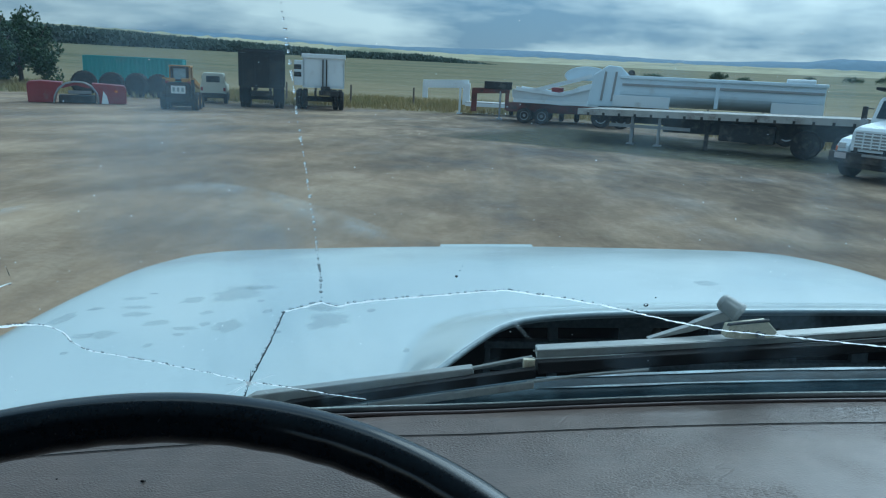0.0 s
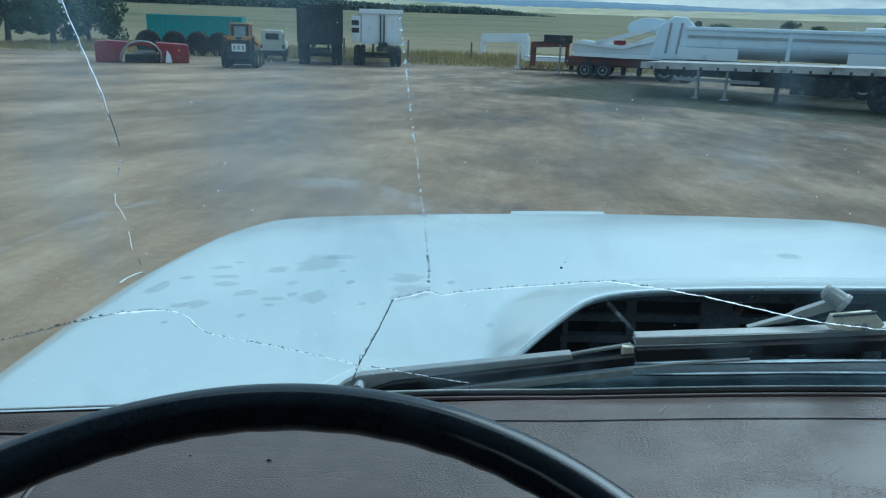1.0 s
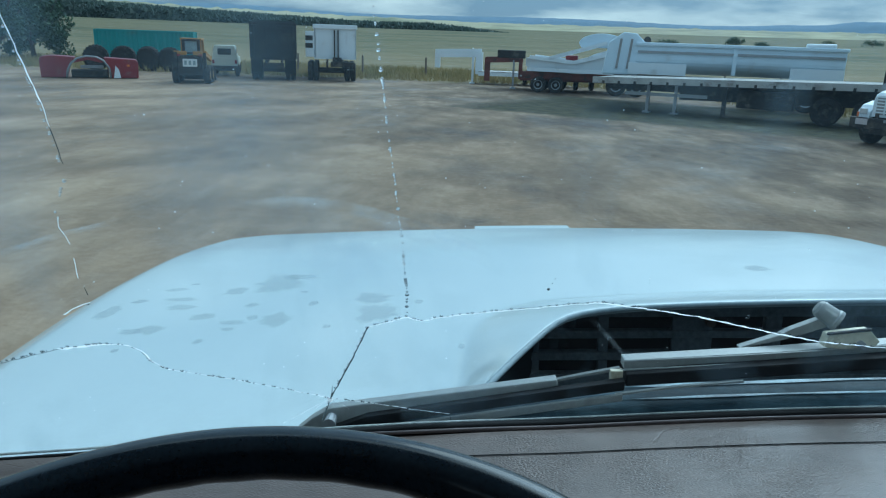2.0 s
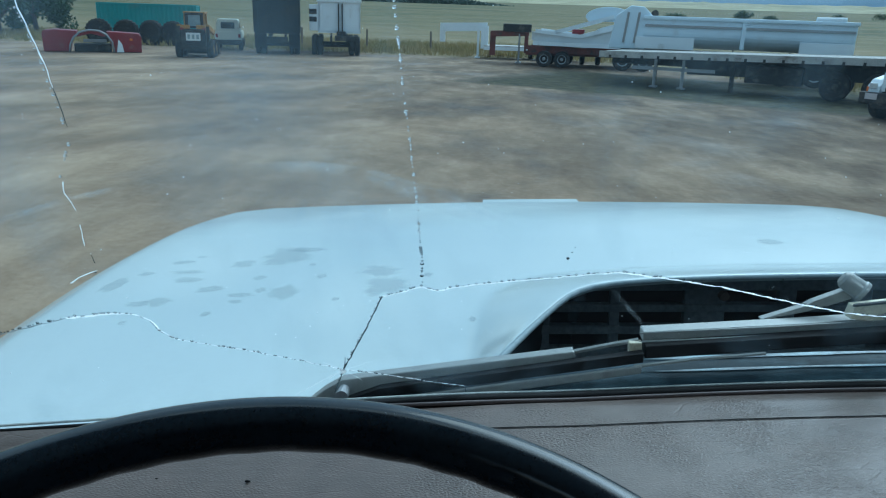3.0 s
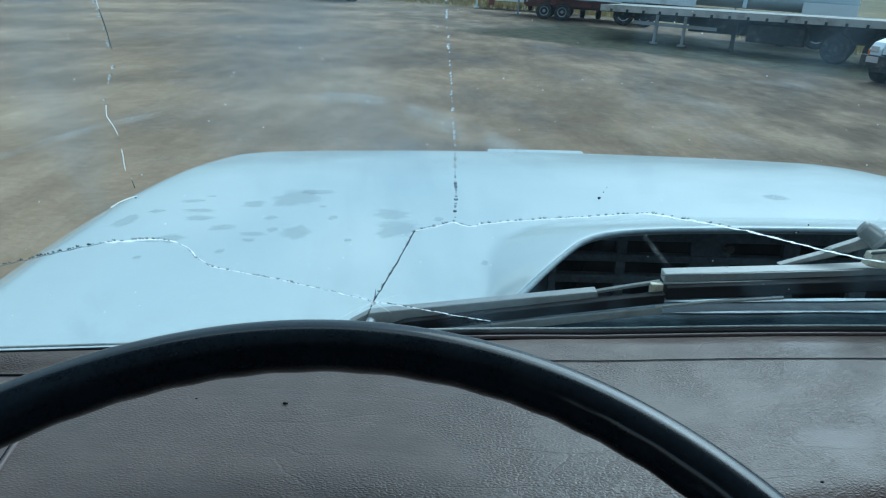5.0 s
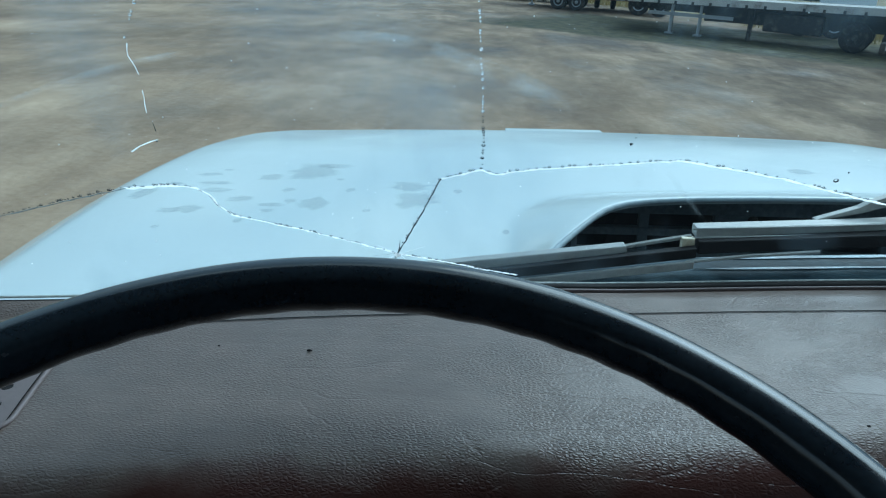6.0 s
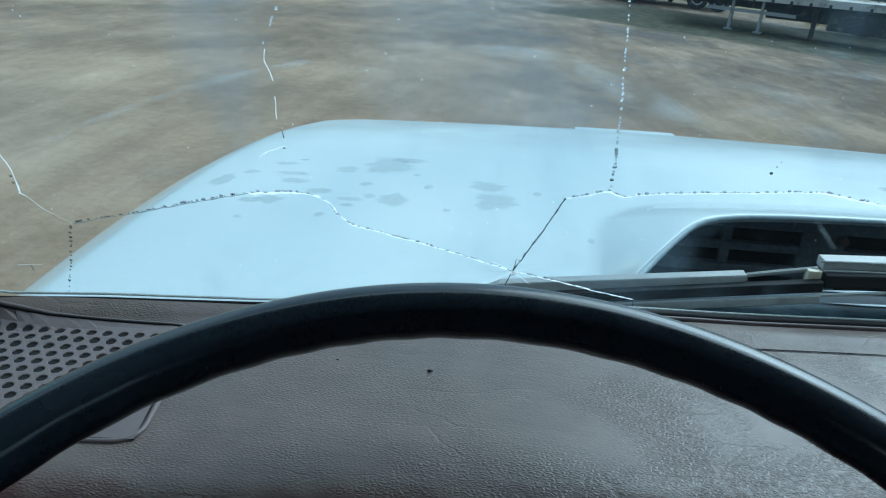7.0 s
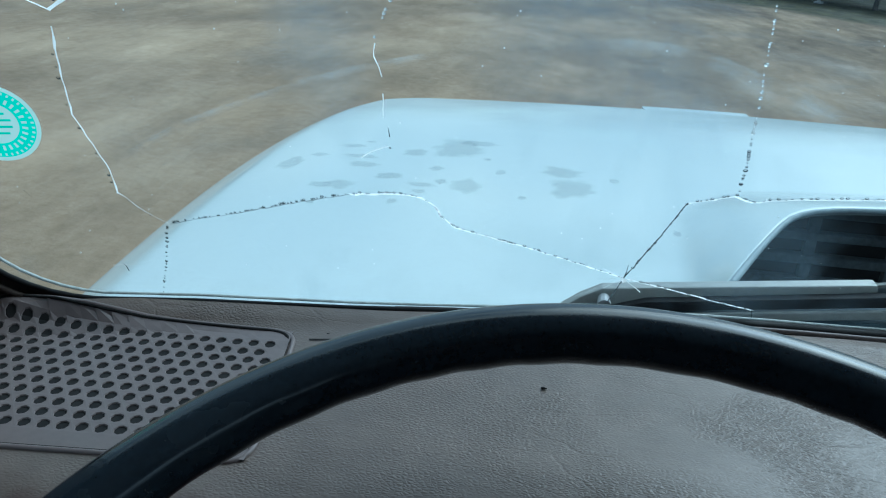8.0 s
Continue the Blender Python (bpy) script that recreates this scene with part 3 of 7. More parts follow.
    L(tracks, wet.inputs["Value"]); L(wet.outputs["Result"], b.inputs["Roughness"])
    b.inputs["Specular IOR Level"].default_value = 0.25
    bp = N("ShaderNodeBump")
    bp.inputs["Strength"].default_value, bp.inputs["Distance"].default_value = 0.5, 0.12
    L(math2("ADD", tracks, math2("MULTIPLY", pebbles, 0.25)), bp.inputs["Height"]); L(bp.outputs["Normal"], b.inputs["Normal"])
    return m


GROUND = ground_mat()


# ---------------------------------------------------------------- building helpers
def part(name, bm, material, parent=None, label="", smooth=False, at=None):
    """Links a bmesh as one mesh object, under a thing or under a part."""
    me = bpy.data.meshes.new(name)
    bm.normal_update()
    if smooth:
        for f in bm.faces:
            f.smooth = True
    bm.to_mesh(me)
    bm.free()
    me.materials.append(material)
    ob = new(name, me)
    if parent:
        ob.parent = parent
    if at is not None:
        ob.matrix_basis = at
    return tagged(ob, label)


def thing(name, m, label, category, group="", kind=""):
    ob = new(name)
    ob.empty_display_size = 0.2
    ob.matrix_basis = m
    return tagged(ob, label, category, group, kind)


def box(bm, c, s, bevel=0.0, m=None):
    """A box of size s round c, its edges rounded by bevel."""
    mm = Matrix.Translation(c) @ Matrix.Diagonal((*s, 1))
    if m is not None:
        mm = m @ mm
    vs = bmesh.ops.create_cube(bm, size=1.0, matrix=mm)["verts"]
    if bevel:
        es = list({e for v in vs for e in v.link_edges})
        bmesh.ops.bevel(bm, geom=es, offset=bevel, segments=2, affect="EDGES", profile=0.6)
    return bm


def rod(bm, a, b, r0, r1=None, seg=10):
    """A round bar from a to b."""
    a, b = Vector(a), Vector(b)
    d = b - a
    m = Matrix.Translation((a + b) / 2) @ d.to_track_quat("Z", "Y").to_matrix().to_4x4()
    bmesh.ops.create_cone(bm, cap_ends=True, segments=seg, radius1=r0, radius2=r0 if r1 is None else r1, depth=d.length, matrix=m)
    return bm


def beam(bm, a, b, w, h):
    """A rectangular bar from a to b, w wide and h high."""
    a, b = Vector(a), Vector(b)
    d = b - a
    y = d.normalized()
    x = y.cross(Vector((0, 0, 1)))
    x = x.normalized() if x.length > 1e-4 else Vector((1, 0, 0))
    z = x.cross(y)
    m = Matrix((x, y, z)).transposed().to_4x4()
    m.translation = (a + b) / 2
    bmesh.ops.create_cube(bm, size=1.0, matrix=m @ Matrix.Diagonal((w, d.length, h, 1)))
    return bm


def prism(bm, outline, lo, hi, axis="y", bevel=0.0):
    """A flat outline of (u, v) drawn out from lo to hi along an axis; u, v are the other two axes in order."""
    def at(u, v, w):
        return {"x": (w, u, v), "y": (u, w, v), "z": (u, v, w)}[axis]
    n = len(outline)
    a = [bm.verts.new(at(u, v, lo)) for u, v in outline]
    b = [bm.verts.new(at(u, v, hi)) for u, v in outline]
    fs = [bm.faces.new(a), bm.faces.new(b[::-1])]
    for i in range(n):
        fs.append(bm.faces.new((a[i], a[(i + 1) % n], b[(i + 1) % n], b[i])))
    bmesh.ops.recalc_face_normals(bm, faces=fs)
    if bevel:
        es = list({e for f in fs for e in f.edges})
        bmesh.ops.bevel(bm, geom=es, offset=bevel, segments=2, affect="EDGES", profile=0.6)
    return bm


def lathe(bm, profile, axis_m, seg=24):
    """Turns a profile of (radius, along) round the local z of axis_m."""
    rings = []
    for r, h in profile:
        rings.append([bm.verts.new(axis_m @ Vector((r * math.cos(2 * math.pi * k / seg), r * math.sin(2 * math.pi * k / seg), h))) for k in range(seg)])
    for p, q in zip(rings, rings[1:]):
        for k in range(seg):
            bm.faces.new((p[k], p[(k + 1) % seg], q[(k + 1) % seg], q[k]))
    bm.faces.new(rings[0][::-1])
    bm.faces.new(rings[-1])
    return bm


def tube(bm, pts, radius, seg=6, squash=1.0, ref=(0, 1, 0.02)):
    """A thin tube along points."""
    pts = [Vector(p) for p in pts]
    rings = []
    for i, p in enumerate(pts):
        d = (pts[min(i + 1, len(pts) - 1)] - pts[max(i - 1, 0)]).normalized()
        x = d.cross(Vector(ref))
        x = x.normalized() if x.length > 1e-5 else Vector((1, 0, 0))
        y = d.cross(x)
        r = radius(i) if callable(radius) else radius
        rings.append([bm.verts.new(p + x * r * math.cos(2 * math.pi * k / seg) + y * r * squash * math.sin(2 * math.pi * k / seg)) for k in range(seg)])
    for p, q in zip(rings, rings[1:]):
        for k in range(seg):
            bm.faces.new((p[k], p[(k + 1) % seg], q[(k + 1) % seg], q[k]))
    bm.faces.new(rings[0][::-1])
    bm.faces.new(rings[-1])
    return bm


def B():
    return bmesh.new()


def soft_step(a, b, x):
    k = min(1.0, max(0.0, (x - a) / (b - a)))
    return k * k * (3 - 2 * k)


# ---------------------------------------------------------------- ground, hills, sky line
def land(x, y):
    """The height of the land: a flat yard, then fields that rise gently to the horizon."""
    r = math.hypot(x, y)
    h = 0.0
    if r > 70:
        h += 0.0165 * (r - 70) * soft_step(70, 500, r)
    return h + 0.02 * noise.noise((x * 0.25, y * 0.25, 0.0)) * soft_step(9, 14, r) - 0.0


def build_ground():
    bm = B()
    seg = 180
    radii = [0.0] + [3.0 + 1.6 * k for k in range(32)] + [54 * 1.03 ** k for k in range(150)]
    rings = []
    for r in radii[1:]:
        rings.append([bm.verts.new((r * math.cos(2 * math.pi * k / seg), r * math.sin(2 * math.pi * k / seg), land(r * math.cos(2 * math.pi * k / seg), r * math.sin(2 * math.pi * k / seg)))) for k in range(seg)])
    c = bm.verts.new((0, 0, 0))
    for k in range(seg):
        bm.faces.new((c, rings[0][k], rings[0][(k + 1) % seg]))
    for p, q in zip(rings, rings[1:]):
        for k in range(seg):
            bm.faces.new((p[k], q[k], q[(k + 1) % seg], p[(k + 1) % seg]))
    g = part("ground", bm, GROUND, smooth=True)
    tagged(g, "bare brown dirt yard with wheel ruts, dry grass fields beyond", "ground", kind="structure")


build_ground()


def ridge(name, az0, az1, dist, depth, height, material, label, rough=0.25, step=0.4, foot=None):
    """A long hill across the distance, between two bearings in degrees, with a real slope and crest."""
    bm = B()
    n = int((az1 - az0) / step)
    rows = []
    for i in range(n + 1):
        az = az0 + (az1 - az0) * i / n
        a = radians(az)
        top = height(az)
        row = []
        for k, (f, u) in enumerate(((0, 0), (0.25, 0.55), (0.5, 0.95), (0.75, 0.7), (1.0, 0))):
            d = dist + depth * f
            base = land(d * math.sin(a), d * math.cos(a)) - 1.0 if foot is None else foot
            j = 1 + rough * noise.noise((az * 2.1, k * 3.3, dist * 0.01)) + 0.6 * rough * noise.noise((az * 9.0, k, 5.0))
            row.append(bm.verts.new((d * math.sin(a), d * math.cos(a), base + max(0.0, (top - base)) * u * j if u else base)))
        rows.append(row)
    for p, q in zip(rows, rows[1:]):
        for k in range(4):
            bm.faces.new((p[k], q[k], q[k + 1], p[k + 1]))
    bmesh.ops.recalc_face_normals(bm, faces=bm.faces[:])
    tagged(part(name, bm, material, smooth=True), label, "hill", kind="structure")


def el_height(dist, el):
    return 2.43 + dist * math.tan(radians(el))


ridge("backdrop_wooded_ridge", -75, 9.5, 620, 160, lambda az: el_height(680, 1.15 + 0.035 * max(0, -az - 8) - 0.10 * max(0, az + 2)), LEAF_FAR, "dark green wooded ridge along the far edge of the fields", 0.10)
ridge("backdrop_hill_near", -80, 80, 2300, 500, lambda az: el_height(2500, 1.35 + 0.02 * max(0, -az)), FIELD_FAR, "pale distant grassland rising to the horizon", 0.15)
ridge("backdrop_mountain", -80, 80, 3900, 500, lambda az: el_height(4100, 1.75 + 0.45 * noise.noise((az * 0.09, 3.0, 0)) + (0.35 if 24 < az < 44 else 0.0) * soft_step(24, 27, az)), HILL, "mountains on the horizon, blue haze put into their colour", 0.04)


# ---------------------------------------------------------------- the truck cab: glass, hood, dashboard
MID = 0.19          # the truck's centre line in its own frame


def glass_y(x, z):
    return 0.722 - 0.24 * (x - MID) ** 2 - 0.18 * (z - 2.2)


def corner_rise(x):
    """How far the foot of the glass and the dashboard's far edge climb towards the near corner."""
    return 0.015 * max(0.0, (-0.25 - max(x, -0.43)) / 0.225) ** 1.3


def sill_z(x):
    """Foot of the glass, a little higher on the far side."""
    return 2.166 + 0.075 * max(0.0, x - 0.10) ** 1.2 + corner_rise(x)


def on_glass(x, z, off=0.0):
    return Vector((x, glass_y(x, z) + off, z))


X_L, X_R, Z_T = -0.540, 0.925, 2.72


def glass_outline(inset=0.0, n=10):
    """The rounded outline of the windshield as (x, z) pairs, from the lower left corner round."""
    r = 0.09
    pts = []
    lo = lambda x: sill_z(x) + inset
    xl, xr, zt = X_L + inset, X_R - inset, Z_T - inset
    corners = [((xl + r, lo(xl) + r * 0.85), 180, 270, 0.85), ((xr - r, lo(xr) + r * 0.6), 270, 360, 0.6), ((xr - r, zt - r), 0, 90, 1), ((xl + r, zt - r), 90, 180, 1)]
    for k, ((cx, cz), a0, a1, sq) in enumerate(corners):
        for i in range(n + 1):
            a = radians(a0 + (a1 - a0) * i / n)
            pts.append((cx + r * math.cos(a), cz + r * sq * math.sin(a)))
        if k == 0:
            pts += [(xl + r + (xr - xl - 2 * r) * i / 24, lo(xl + r + (xr - xl - 2 * r) * i / 24)) for i in range(1, 24)]
        elif k == 2:
            pts += [(xr - r - (xr - xl - 2 * r) * i / 24, zt) for i in range(1, 24)]
    return pts


def build_windshield():
    win = thing("window_1", CAB, "cracked curved windshield with water beads along the cracks", "windshield", kind="structure")
    bm = B()
    out = glass_outline()
    nx, nz = 48, 18
    x0, x1 = X_L - 0.005, X_R + 0.005
    grid = []
    for i in range(nx + 1):
        x = x0 + (x1 - x0) * i / nx
        lo = sill_z(x) - 0.008
        grid.append([bm.verts.new(on_glass(x, lo + (Z_T + 0.01 - lo) * k / nz)) for k in range(nz + 1)])
    for i in range(nx):
        for k in range(nz):
            bm.faces.new((grid[i][k], grid[i + 1][k], grid[i + 1][k + 1], grid[i][k + 1]))
    pane = part("pane", bm, GLASS, win, "dusty clear glass with wiper smears", smooth=True)
    pane.visible_shadow = False
    bm = B()
    loop = [on_glass(x, z, -0.004) for x, z in out]
    xs = [x for x, z in out] + [out[0][0]]
    tube(bm, loop + loop[:1], lambda i: 0.0022 + 0.0040 * soft_step(-0.35, 0.05, xs[i]), 8)
    part("gasket", bm, RUBBER, win, "black rubber windshield gasket", smooth=True)
    bm = B()
    loop = [on_glass(x, z, -0.009) for x, z in glass_outline(-0.0055)]
    tube(bm, loop + loop[:1], lambda i: 0.0022 + 0.0027 * soft_step(-0.35, 0.05, xs[i]), 8)
    part("inner_seal", bm, RUST_RUBBER, win, "worn brown inner seal strip", smooth=True)
    for xc, arc in ((X_L - 0.05, out[:11]), (X_R + 0.05, out[34:45])):
        bm = B()
        zc = arc[5][1] - 0.09
        ring = [bm.verts.new(on_glass(x, z, -0.001)) for x, z in arc]
        far = [bm.verts.new(on_glass(xc if (k < 6) == (xc < 0) else x, zc if (k >= 5) == (xc < 0) else z, -0.001)) for k, (x, z) in enumerate(arc)]
        for k in range(len(arc) - 1):
            bm.faces.new((ring[k], ring[k + 1], far[k + 1], far[k]))
        part("corner_frame", bm, TRIM_DARK, win, "dark painted corner of the frame")
    bm = B()
    loop = [on_glass(x, z - 0.0022 * (1 - soft_step(-0.30, 0.0, x)), 0.002) for x, z in glass_outline(0.0045)]
    tube(bm, loop + loop[:1], 0.0012, 6)
    part("sealant_bead", bm, SEALANT, win, "thin pale line of old sealant", smooth=True)
    return win


WINDSHIELD = build_windshield()
R_CR = random.Random(4)


def refine(pts, step=0.0042, wob=0.0004):
    """Points along a bent line on the glass, close together and slightly uneven."""
    o = []
    for (a, b), (c, d) in zip(pts, pts[1:]):
        n = max(1, int(math.hypot(c - a, d - b) / step))
        for i in range(n):
            o.append((a + (c - a) * i / n + R_CR.uniform(-wob, wob), b + (d - b) * i / n + R_CR.uniform(-wob, wob)))
    return o + [pts[-1]]


def ribbon(bm, pts, width):
    """A thin crumpled flake that lies in the glass along a line of (x, z)."""
    rows = []
    for i, (x, z) in enumerate(pts):
        (a, b), (c, d) = pts[max(i - 1, 0)], pts[min(i + 1, len(pts) - 1)]
        l = math.hypot(c - a, d - b) or 1.0
        w = 1.0 * width * R_CR.uniform(0.45, 1.35)
        nx, nz = -(d - b) / l * w, (c - a) / l * w
        tip = 1.7 * nz
        rows.append([bm.verts.new(on_glass(x + nx, z + nz, 0.0026 - tip)), bm.verts.new(on_glass(x, z, 0.0026 + w * 0.1)), bm.verts.new(on_glass(x - nx, z - nz, 0.0026 + tip))])
    for p, q in zip(rows, rows[1:]):
        for k in range(2):
            bm.faces.new((p[k], p[k + 1], q[k + 1], q[k]))


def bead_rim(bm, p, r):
    """Ring of painted shade for a clear bead of water, thicker at its foot."""
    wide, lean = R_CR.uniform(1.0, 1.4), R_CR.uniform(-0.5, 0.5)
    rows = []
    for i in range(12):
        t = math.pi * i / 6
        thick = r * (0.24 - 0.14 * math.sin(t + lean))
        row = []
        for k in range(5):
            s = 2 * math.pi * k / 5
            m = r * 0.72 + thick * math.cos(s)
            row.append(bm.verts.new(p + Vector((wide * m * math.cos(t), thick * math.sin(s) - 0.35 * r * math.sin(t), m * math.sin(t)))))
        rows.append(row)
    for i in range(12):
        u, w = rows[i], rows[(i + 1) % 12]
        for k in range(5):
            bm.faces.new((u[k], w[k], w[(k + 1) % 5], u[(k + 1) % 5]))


def crack(pts, thick, material, beads, gap=1.0, big=1.0, drops=None):
    """One crack in the glass, with water beads caught along it. gap: the share of its length that shows."""
    line = refine(pts)
    if gap > 0:
        bm = B()
        if gap >= 1:
            ribbon(bm, line, thick)
        else:
            i = 0
            while i < len(line) - 3:
                k = R_CR.randint(2, 5)
                if R_CR.random() < gap:
                    ribbon(bm, line[i:i + k + 1], thick)
                i += k
        part("crack", bm, material, WINDSHIELD)
    if beads:
        bm = B()
        dist, want = 0.0, R_CR.uniform(0.2, 1.0) / beads
        for (a, b), (c, d) in zip(line, line[1:]):
            l = math.hypot(c - a, d - b)
            while dist + l > want:
                f = (want - dist) / l
                r = R_CR.choice((0.0004, 0.0005, 0.0006, 0.0007, 0.0009)) * big * (1.15 if drops else 1.0)
                p = on_glass(a + (c - a) * f, b + (d - b) * f + (r * 0.4 if drops else r * 1.3 + 0.0012), -0.0004)
                if drops:
                    bmesh.ops.create_icosphere(bm, subdivisions=2, radius=r, matrix=Matrix.Translation(p) @ Matrix.Diagonal((R_CR.uniform(1.0, 1.35), 0.8, 1.0, 1)))
                else:
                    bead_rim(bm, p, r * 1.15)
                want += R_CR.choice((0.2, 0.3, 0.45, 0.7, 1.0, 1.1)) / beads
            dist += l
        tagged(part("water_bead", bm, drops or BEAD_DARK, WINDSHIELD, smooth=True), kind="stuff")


STAR = (-0.084, 2.200)
crack([STAR, (-0.150, 2.221), (-0.209, 2.238), (-0.219, 2.247), (-0.224, 2.256), (-0.232, 2.261), (-0.248, 2.264), (-0.282, 2.263)], 0.0017, CRACK, 150)
crack([(-0.282, 2.263), (-0.312, 2.257), (-0.344, 2.250), (-0.405, 2.238)], 0.0005, CRACK_DARK, 190)
crack([(-0.405, 2.238), (-0.420, 2.249), (-0.433, 2.263), (-0.434, 2.280), (-0.442, 2.303), (-0.447, 2.319), (-0.447, 2.342), (-0.446, 2.360)], 0.0005, CRACK, 60)
crack([(-0.446, 2.360), (-0.4445, 2.374)], 0.0006, CRACK, 0)
crack([(-0.443, 2.3835), (-0.454, 2.389), (-0.472, 2.398), (-0.49, 2.43), (-0.51, 2.50)], 0.0007, CRACK, 60)
crack([(-0.443, 2.3835), (-0.43, 2.392), (-0.41, 2.41)], 0.0007, CRACK, 60)
crack([(-0.405, 2.238), (-0.411, 2.209), (-0.419, 2.178)], 0.0003, CRACK_DARK, 230, 0.3)
crack([STAR, (-0.059, 2.246), (-0.049, 2.266)], 0.0006, CRACK_DARK, 200)
crack([(-0.049, 2.266), (-0.018, 2.273), (-0.006, 2.269), (0.010, 2.272)], 0.0013, CRACK, 180)
crack([(0.010, 2.272), (0.041, 2.275), (0.136, 2.282)], 0.0011, CRACK, 180)
crack([(0.136, 2.282), (0.169, 2.277), (0.217, 2.269), (0.267, 2.257), (0.316, 2.247), (0.348, 2.244), (0.454, 2.236), (0.56, 2.225), (0.70, 2.222)], 0.0011, CRACK, 130)
crack([(-0.0175, 2.273), (-0.017, 2.295), (-0.018, 2.318)], 0.0004, CRACK_DARK, 220, 0.15, 1.2)
crack([(-0.018, 2.318), (-0.018, 2.335), (-0.020, 2.355), (-0.022, 2.385), (-0.025, 2.423), (-0.028, 2.472), (-0.031, 2.51), (-0.034, 2.58), (-0.04, 2.70)], 0.00025, CRACK, 165, 0.05, 1.2, BEAD)
crack([STAR, (-0.036, 2.189), (0.015, 2.178)], 0.0018, CRACK, 150)
crack([(0.015, 2.178), (0.016, 2.169)], 0.0004, CRACK_DARK, 0)
crack([STAR, (-0.093, 2.178)], 0.0005, CRACK_DARK, 200)
for x, z in ((-0.125, 2.178), (-0.062, 2.206), (-0.070, 2.188), (-0.100, 2.208), (-0.098, 2.190)):
    crack([STAR, (x, z)], 0.0003, CRACK, 0)
for x, z in ((-0.082, 2.212), (-0.104, 2.198), (-0.072, 2.196)):
    crack([STAR, (x, z)], 0.0003, CRACK_DARK, 0)
crack([(-0.271, 2.56), (-0.265, 2.513), (-0.2575, 2.4729), (-0.2545, 2.4601), (-0.2523, 2.448)], 0.0005, CRACK, 130, 1.0, 1.1, BEAD)
crack([(-0.2523, 2.448), (-0.2509, 2.4322)], 0.0003, CRACK, 150, 0.6, 1.2, BEAD)
crack([(-0.2509, 2.4322), (-0.2501, 2.4272), (-0.2488, 2.4157), (-0.2482, 2.4067)], 0.0003, CRACK_DARK, 140, 1.0, 1.2, BEAD)
crack([(-0.2482, 2.4067), (-0.2477, 2.3974), (-0.2540, 2.3840), (-0.2577, 2.3781), (-0.2599, 2.3687)], 0.0003, CRACK, 75, 0.0, 1.3, BEAD)
crack([(-0.2599, 2.3687), (-0.2611, 2.3602), (-0.2580, 2.3536), (-0.2563, 2.3476)], 0.00032, CRACK, 0)
crack([(-0.2562, 2.3365), (-0.2564, 2.3205)], 0.00030, CRACK, 0)
crack([(-0.253, 2.3005), (-0.266, 2.296), (-0.272, 2.2915)], 0.0005, CRACK, 40)
crack([(-0.2540, 2.3135), (-0.2528, 2.3066)], 0.0003, CRACK_DARK, 0)
crack([(-0.449, 2.204), (-0.441, 2.2045), (-0.433, 2.204)], 0.0005, CRACK, 0)
crack([(-0.4425, 2.2055), (-0.441, 2.2035), (-0.440, 2.199)], 0.0004, CRACK_DARK, 0)
crack([(-0.490, 2.2655), (-0.488, 2.262), (-0.4865, 2.260)], 0.0004, CRACK_DARK, 0)


def build_smears():
    """Faint wiper arcs and one long scratch on the outside of the glass."""
    for pts, w, material, name in (
            ([(-0.150, 2.373), (-0.118, 2.3745), (-0.094, 2.374), (-0.069, 2.371), (-0.044, 2.365), (-0.019, 2.356), (0.012, 2.345), (0.05, 2.328)], 0.0035, SMEAR, "wiper_smear"),
            ([(-0.430, 2.286), (-0.4123, 2.2973), (-0.3856, 2.3126), (-0.3473, 2.3279), (-0.304, 2.3437), (-0.264, 2.3549), (-0.21, 2.366)], 0.0020, SMEAR, "wiper_smear"),
            ([(-0.09, 2.366), (-0.05, 2.360), (-0.01, 2.347), (0.03, 2.331), (0.06, 2.316)], 0.0050, SMEAR, "wiper_smear"),
            ([(0.128, 2.273), (0.141, 2.257), (0.160, 2.235), (0.174, 2.219)], 0.0015, SCRATCH, "scratch")):
        bm = B()
        line = refine(pts, 0.006, 0.0)
        cover = bm.verts.layers.float.new("cover")
        rows = []
        for k, (x, z) in enumerate(line):
            end = soft_step(0, 6, k) * soft_step(0, 6, len(line) - 1 - k)
            row = []
            for d, full in ((-1.7 * w, 0.0), (-0.3 * w, 0.7), (0.5 * w, 1.0), (1.2 * w, 0.0)):
                row.append(bm.verts.new(on_glass(x, z + d, 0.0018) if name != "scratch" else on_glass(x + d, z + d * 0.5, 0.0018)))
                row[-1][cover] = full * end
            rows.append(row)
        for p, q in zip(rows, rows[1:]):
            for k in range(3):
                bm.faces.new((p[k], p[k + 1], q[k + 1], q[k]))
        ob = part(name, bm, material, WINDSHIELD)
        ob.visible_shadow = False


build_smears()


